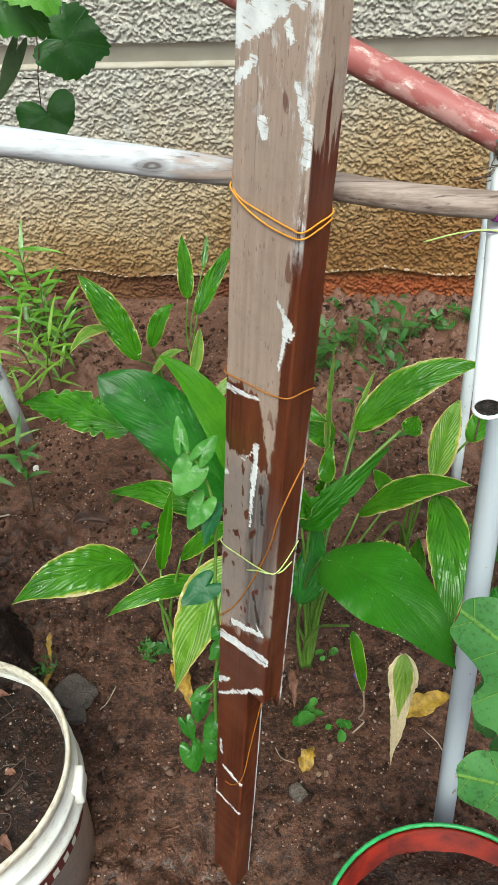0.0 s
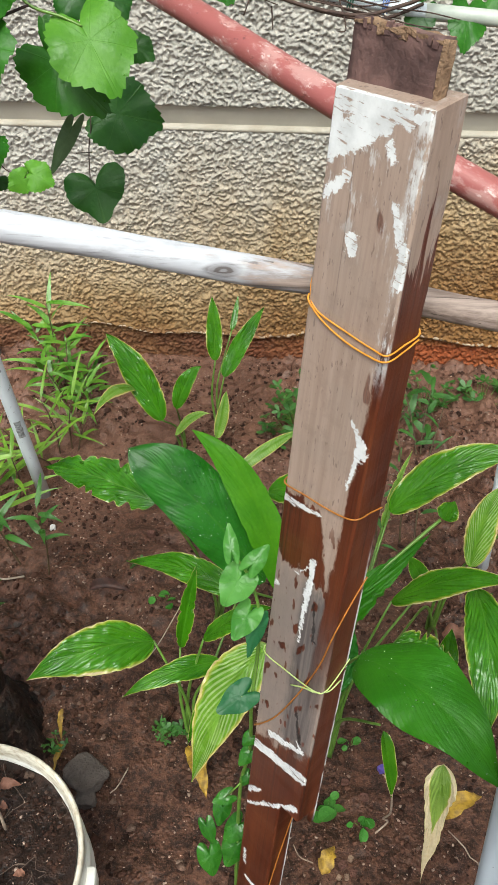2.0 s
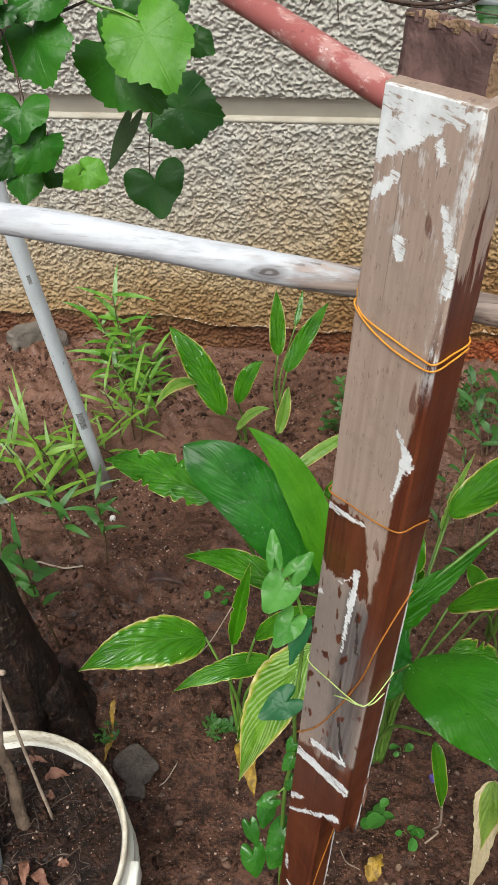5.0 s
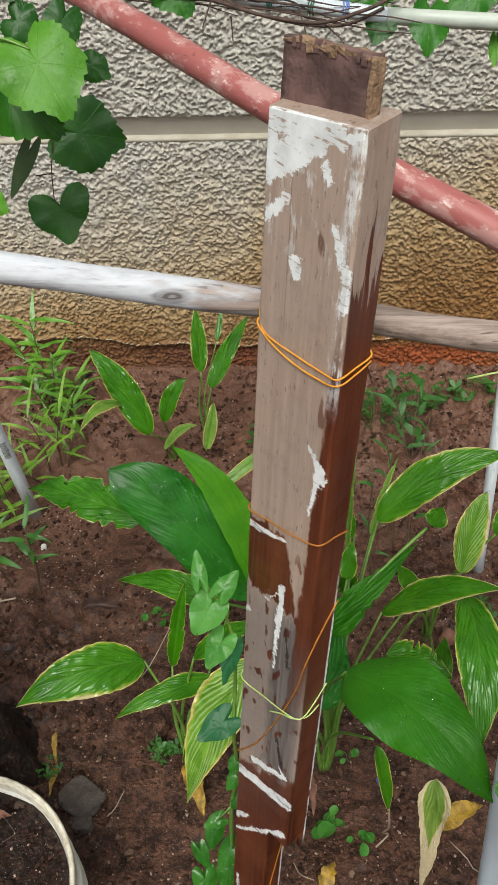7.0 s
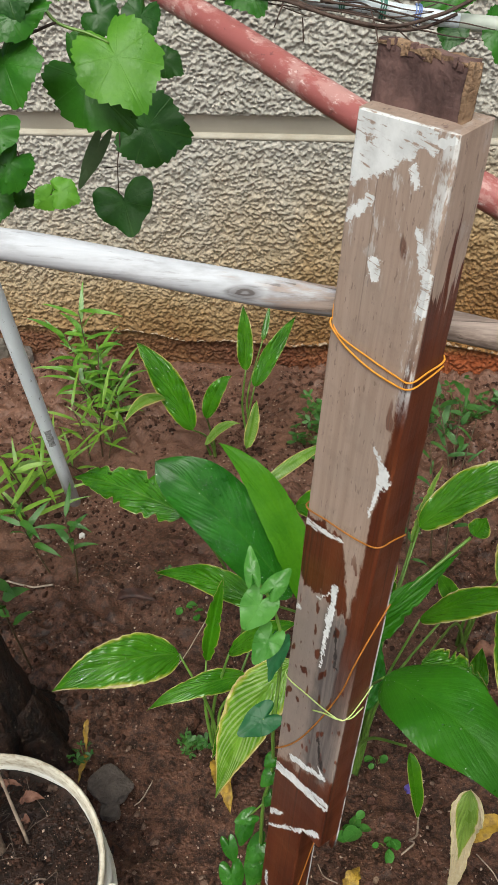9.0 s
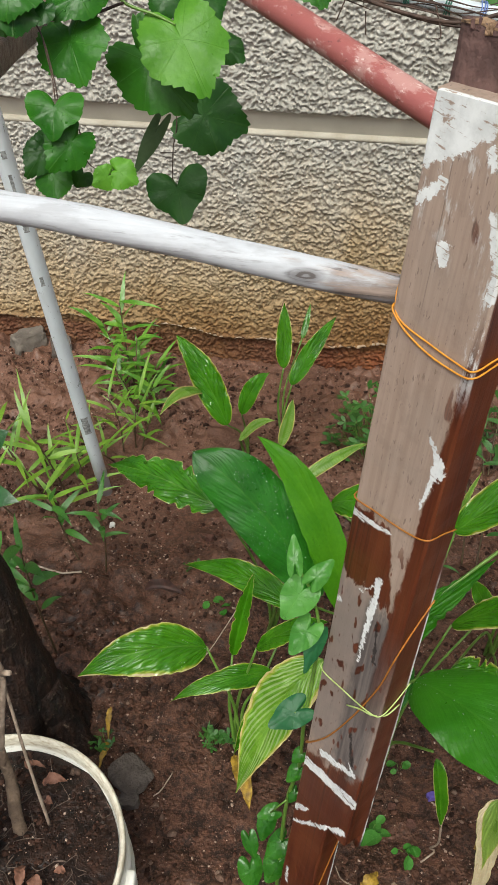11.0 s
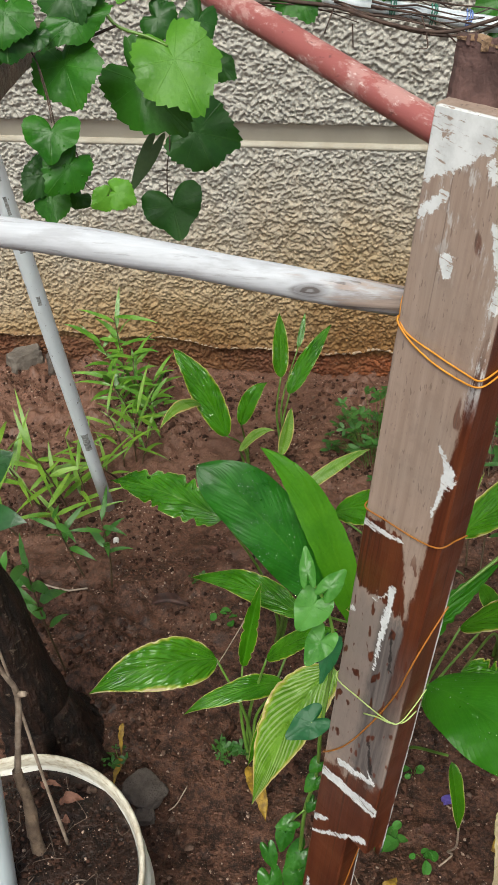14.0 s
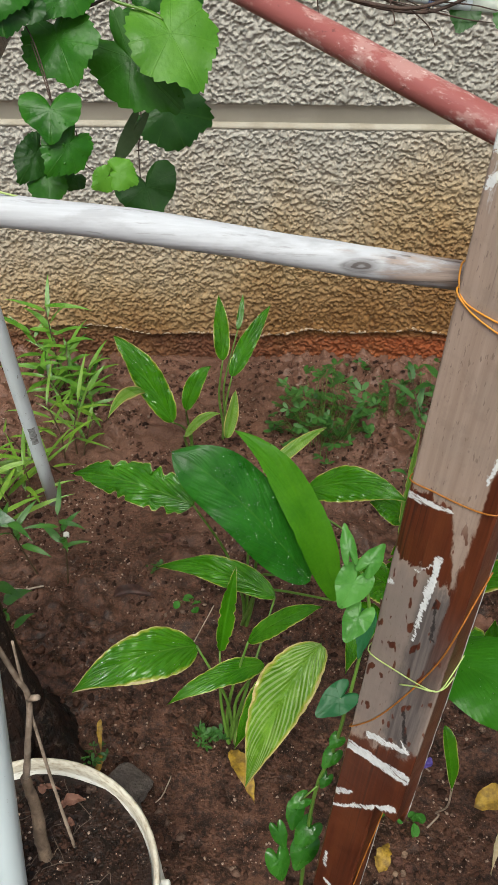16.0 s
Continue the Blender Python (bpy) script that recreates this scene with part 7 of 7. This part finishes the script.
GRIT_PALE = simple("pale grit", (0.20, 0.125, 0.090), (0.52, 0.40, 0.32), 300, 0.8, bump=0.2)
def crumb_material(name, shade=1.0):
    m = Mat(name, 0.8, specular=0.2)
    pick = m.node("ShaderNodeNewGeometry").outputs["Random Per Island"]
    fine = m.noise(m.coords(), 260, 4)
    c = m.mix(m.ramp(pick, 0.0, 0.9), (0.020 * shade, 0.009 * shade, 0.006 * shade), (0.140 * shade, 0.066 * shade, 0.044 * shade))
    c = m.mix(m.ramp(pick, 0.90, 1.0), c, (0.25 * shade, 0.17 * shade, 0.13 * shade))
    m.set("Base Color", m.mix(m.math("MULTIPLY", fine, 0.4), c, (0.06 * shade, 0.03 * shade, 0.02 * shade)))
    m.bump(fine, 0.9, 0.005)
    return m.mat


GRIT_DARK = crumb_material("soil crumbs", 1.0)
GRIT_BLACK = crumb_material("dark potting crumbs", 0.5)
grit("grit", "pale grit scattered over the soil", 17000, (0.0009, 0.0034), GRIT_PALE, 51, (-1.6, 1.1, 0.5, 2.88), 0.0, None, -0.15, 3)
tagged(grit("bucket_grit", "grit and crumbs on the bucket soil", 5000, (0.0010, 0.0058), GRIT_BLACK, 53, (BX - 0.2, BX + 0.2, BY - 0.2, BY + 0.2), 0.0, (BX, BY, BR * 0.93, 0.342)), category="gravel")
grit("bucket_sand", "pale grit on the bucket soil", 500, (0.0008, 0.0034), GRIT_PALE, 54, (BX - 0.2, BX + 0.2, BY - 0.2, BY + 0.2), 0.002, (BX, BY, BR * 0.93, 0.342))
grit("pot_grit", "crumbs on the pot soil", 900, (0.0010, 0.0055), GRIT_BLACK, 55, (PX - 0.18, PX + 0.18, PY - 0.18, PY + 0.18), 0.0, (PX, PY, PR * 0.9, 0.250))
for k in range(34):
    rnd = random.Random(k + 80)
    c = Vector((BX + rnd.uniform(-0.06, 0.15), BY + rnd.uniform(-0.12, 0.14), 0.361))
    pts = [c]
    for _ in range(4):
        pts.append(pts[-1] + Vector((rnd.uniform(-0.022, 0.022), rnd.uniform(-0.022, 0.022), rnd.uniform(-0.004, 0.004))))
    tagged(part("root", tube(smooth_path(pts, 5), 0.0006, 6), ROOT), "thin dry root curled on the bucket soil", "root", "roots in the bucket")
grit("clods", "crumbling clods of damp red-brown soil", 8000, (0.0028, 0.0105), GRIT_DARK, 57, (-1.6, 1.1, 0.5, 2.86), 0.0, None, 0.02, 3)
grit("soil_crumbs", "loose dark crumbs of soil", 46000, (0.0010, 0.0072), GRIT_DARK, 52, (-1.6, 1.1, 0.5, 2.88), 0.0, None, -0.15, 4)

# ---- ties at the pipe joint and on the rail ----
def coil(name, label, centre, axis, r, turns, pitch, material, wire=0.0012, category="twine"):
    axis = Vector(axis).normalized()
    s = axis.orthogonal().normalized()
    t = axis.cross(s)
    n = int(turns * 14)
    rnd = random.Random(int(r * 1e5) + n)
    pts = [Vector(centre) + axis * (pitch * i / 14 + rnd.uniform(-0.001, 0.001)) + (s * math.cos(i / 14 * 6.283) + t * math.sin(i / 14 * 6.283)) * (r + rnd.uniform(0, 0.0012)) for i in range(n + 1)]
    return tagged(part(name, tube(pts, wire, 6), material), label, category)


pole_axis = Vector((0.29, 0.012, -0.07))
blue_tie = coil("blue_twine", "blue twine wound round the pole's end", (0.343, 1.0722, 1.276), pole_axis, 0.0165, 2, 0.005, BLUE)
lime_knot = coil("lime_twine", "lime green twine knotted round the purple pipe", (0.362, 1.073, 1.271), pole_axis, 0.0168, 3, 0.004, LIME, 0.0013)
for k, pts in enumerate(([(0.345, 1.056, 1.256), (0.355, 1.054, 1.258), (0.368, 1.053, 1.266), (0.380, 1.056, 1.274), (0.388, 1.064, 1.284), (0.390, 1.076, 1.287)],
                         [(0.340, 1.058, 1.258), (0.356, 1.053, 1.262), (0.370, 1.052, 1.262), (0.382, 1.056, 1.266), (0.388, 1.062, 1.256)],
                         [(0.358, 1.053, 1.270), (0.362, 1.051, 1.262), (0.372, 1.051, 1.262), (0.377, 1.053, 1.271), (0.368, 1.051, 1.274), (0.360, 1.052, 1.266), (0.374, 1.051, 1.268)])):
    cord("strand", "", pts, LIME, 0.0014, lime_knot)
cord("loose_end", "", [(0.345, 1.056, 1.258), (0.325, 1.060, 1.258), (0.300, 1.064, 1.252), (0.272, 1.070, 1.240)], LIME, 0.0009, lime_knot)
blue_end = cord("blue_twine", "long loose end of blue twine hanging down", [(0.350, 1.056, 1.274), (0.360, 1.052, 1.262), (0.374, 1.035, 1.241), (0.384, 1.013, 1.214), (0.388, 0.998, 1.190), (0.392, 0.982, 1.175), (0.391, 0.970, 1.158), (0.394, 0.961, 1.150)], BLUE, 0.0014)
violet_tie = cord("violet_twine", "violet twine looped under the pole's end", [(0.350, 1.058, 1.262), (0.335, 1.060, 1.256), (0.322, 1.062, 1.257), (0.314, 1.064, 1.252), (0.308, 1.064, 1.247)], simple("violet twine", (0.13, 0.08, 0.20), (0.24, 0.18, 0.34), 90, 0.6), 0.0011)
for tie in (blue_tie, lime_knot, blue_end, violet_tie):
    tie.location = Vector((-0.006, -0.023, 0.013)) * SCALE
joint = Vector((0.368, 1.160, 1.300))
red_axis = Vector((0.18, -0.117, -0.059))
rope = coil("fibre_rope", "frayed brown fibre rope lashing the red pipe", joint - red_axis.normalized() * 0.018, red_axis, 0.0182, 4, 0.0044, HEMP, 0.0013, "rope")
for k in range(42):
    rnd = random.Random(k + 60)
    a = joint + Vector((-0.016 + 0.0008 * k, -0.012, -0.018 + rnd.uniform(0, 0.020)))
    cord("fray", "", [a, a + Vector((rnd.uniform(-0.014, 0.006), rnd.uniform(-0.008, 0.004), rnd.uniform(-0.012, -0.002))), a + Vector((rnd.uniform(-0.026, 0.002), rnd.uniform(-0.012, 0.008), rnd.uniform(-0.030, -0.008)))], HEMP, 0.0006, rope)
coil("green_twine", "dark green twine round the red pipe", joint - red_axis.normalized() * 0.004, red_axis + Vector((0, 0, 0.6)), 0.0225, 1.2, 0.006, TEAL, 0.0013)
coil("white_twine", "thin white cord over the red pipe's end", joint + red_axis.normalized() * 0.05, red_axis + Vector((0.3, 0, 0.3)), 0.0190, 1.5, 0.01, PRINT_WHITE, 0.0011)
rail_dir = Vector(RAIL_B) - Vector(RAIL_A)
for x, mat in ((0.035, TEAL), (0.155, BLUE), (0.10, TEAL)):
    q = Vector(RAIL_A) + rail_dir * ((x + 0.074) / 0.30)
    coil("green_twine" if mat is TEAL else "blue_twine", "plastic twine tying dry vine stems to the rail", q, rail_dir, 0.0150, 2.5, 0.004, mat, 0.0012)
coil("fibre_rope", "brown rope lashing at the rail's end", (0.455, 1.907, 1.350), rail_dir, 0.0215, 5, 0.006, HEMP, 0.0036, "rope")
coil("blue_twine", "blue twine lashing at the pipe crossing", (0.490, 1.909, 1.347), rail_dir, 0.022, 4, 0.006, BLUE, 0.0018)

# ---- worn sticker left on the leaning pipe ----
def sticker(parent, a, b, s0, s1, r, half, material):
    a, b = Vector(a), Vector(b)
    d = (b - a).normalized()
    face = Vector((0.45, -1.0, 0.5))
    face = (face - d * face.dot(d)).normalized()
    side = d.cross(face)
    verts, faces = [], []
    for i in range(7):
        c = a.lerp(b, s0 + (s1 - s0) * i / 6)
        for k in range(9):
            t = (k / 8 * 2 - 1) * half * (1 - 0.2 * abs(math.sin(i * 2.1)))
            verts.append(tuple(c + (face * math.cos(t) + side * math.sin(t)) * r))
    for i in range(6):
        for k in range(8):
            faces.append((i * 9 + k, i * 9 + k + 1, i * 9 + k + 10, i * 9 + k + 9))
    return mesh_part("sticker", verts, faces, material, parent, "worn dark sticker remnant")


STICKER = simple("worn sticker", (0.05, 0.045, 0.042), (0.60, 0.62, 0.62), 140, 0.7, bump=0.3, fine=260)
sticker(left_pipe, (-0.712, 2.165, -0.04), (-0.66, 1.71, 1.62), 0.205, 0.245, 0.0186, 0.55, STICKER)
for s0, s1, w in ((0.515, 0.53, 0.25), (0.60, 0.612, 0.35), (0.655, 0.68, 0.2), (0.70, 0.71, 0.3)):
    sticker(left_pipe, (-0.712, 2.165, -0.04), (-0.66, 1.71, 1.62), s0, s1, 0.0185, w, STICKER)

for s0, s1, w in ((0.178, 0.190, 0.22), (0.215, 0.232, 0.18)):
    sticker(grey_pipe, P2b, P2a, s0, s1, 0.0181, w, STICKER)

# ---- dark beam ----
beam = thing("wooden_beam", "dark weathered wooden beam with flaking surface", "beam")
beam_a, beam_b = Vector((-0.364, 1.029, 1.416)), Vector((-0.442, 1.599, 1.421))
beam_dir = (beam_b - beam_a).normalized()
side_dir = beam_dir.cross(Vector((0, 0, 1))).normalized()
turn = Matrix((side_dir, beam_dir.cross(side_dir) * -1, beam_dir)).transposed()
bm = plank(-0.014, 0.014, -0.0165, 0.0165, 0.0, (beam_b - beam_a).length, 4, 0.0009)
bmesh.ops.transform(bm, matrix=Matrix.Translation(beam_a) @ turn.to_4x4(), verts=bm.verts)
part("timber", bm, DARK_BEAM, beam)
cord("lime_twine", "lime twine tied from the beam to the pole", [(-0.375, 1.075, 1.365), (-0.345, 1.08, 1.385), (-0.30, 1.10, 1.368), (-0.275, 1.12, 1.355)], LIME, 0.0011)
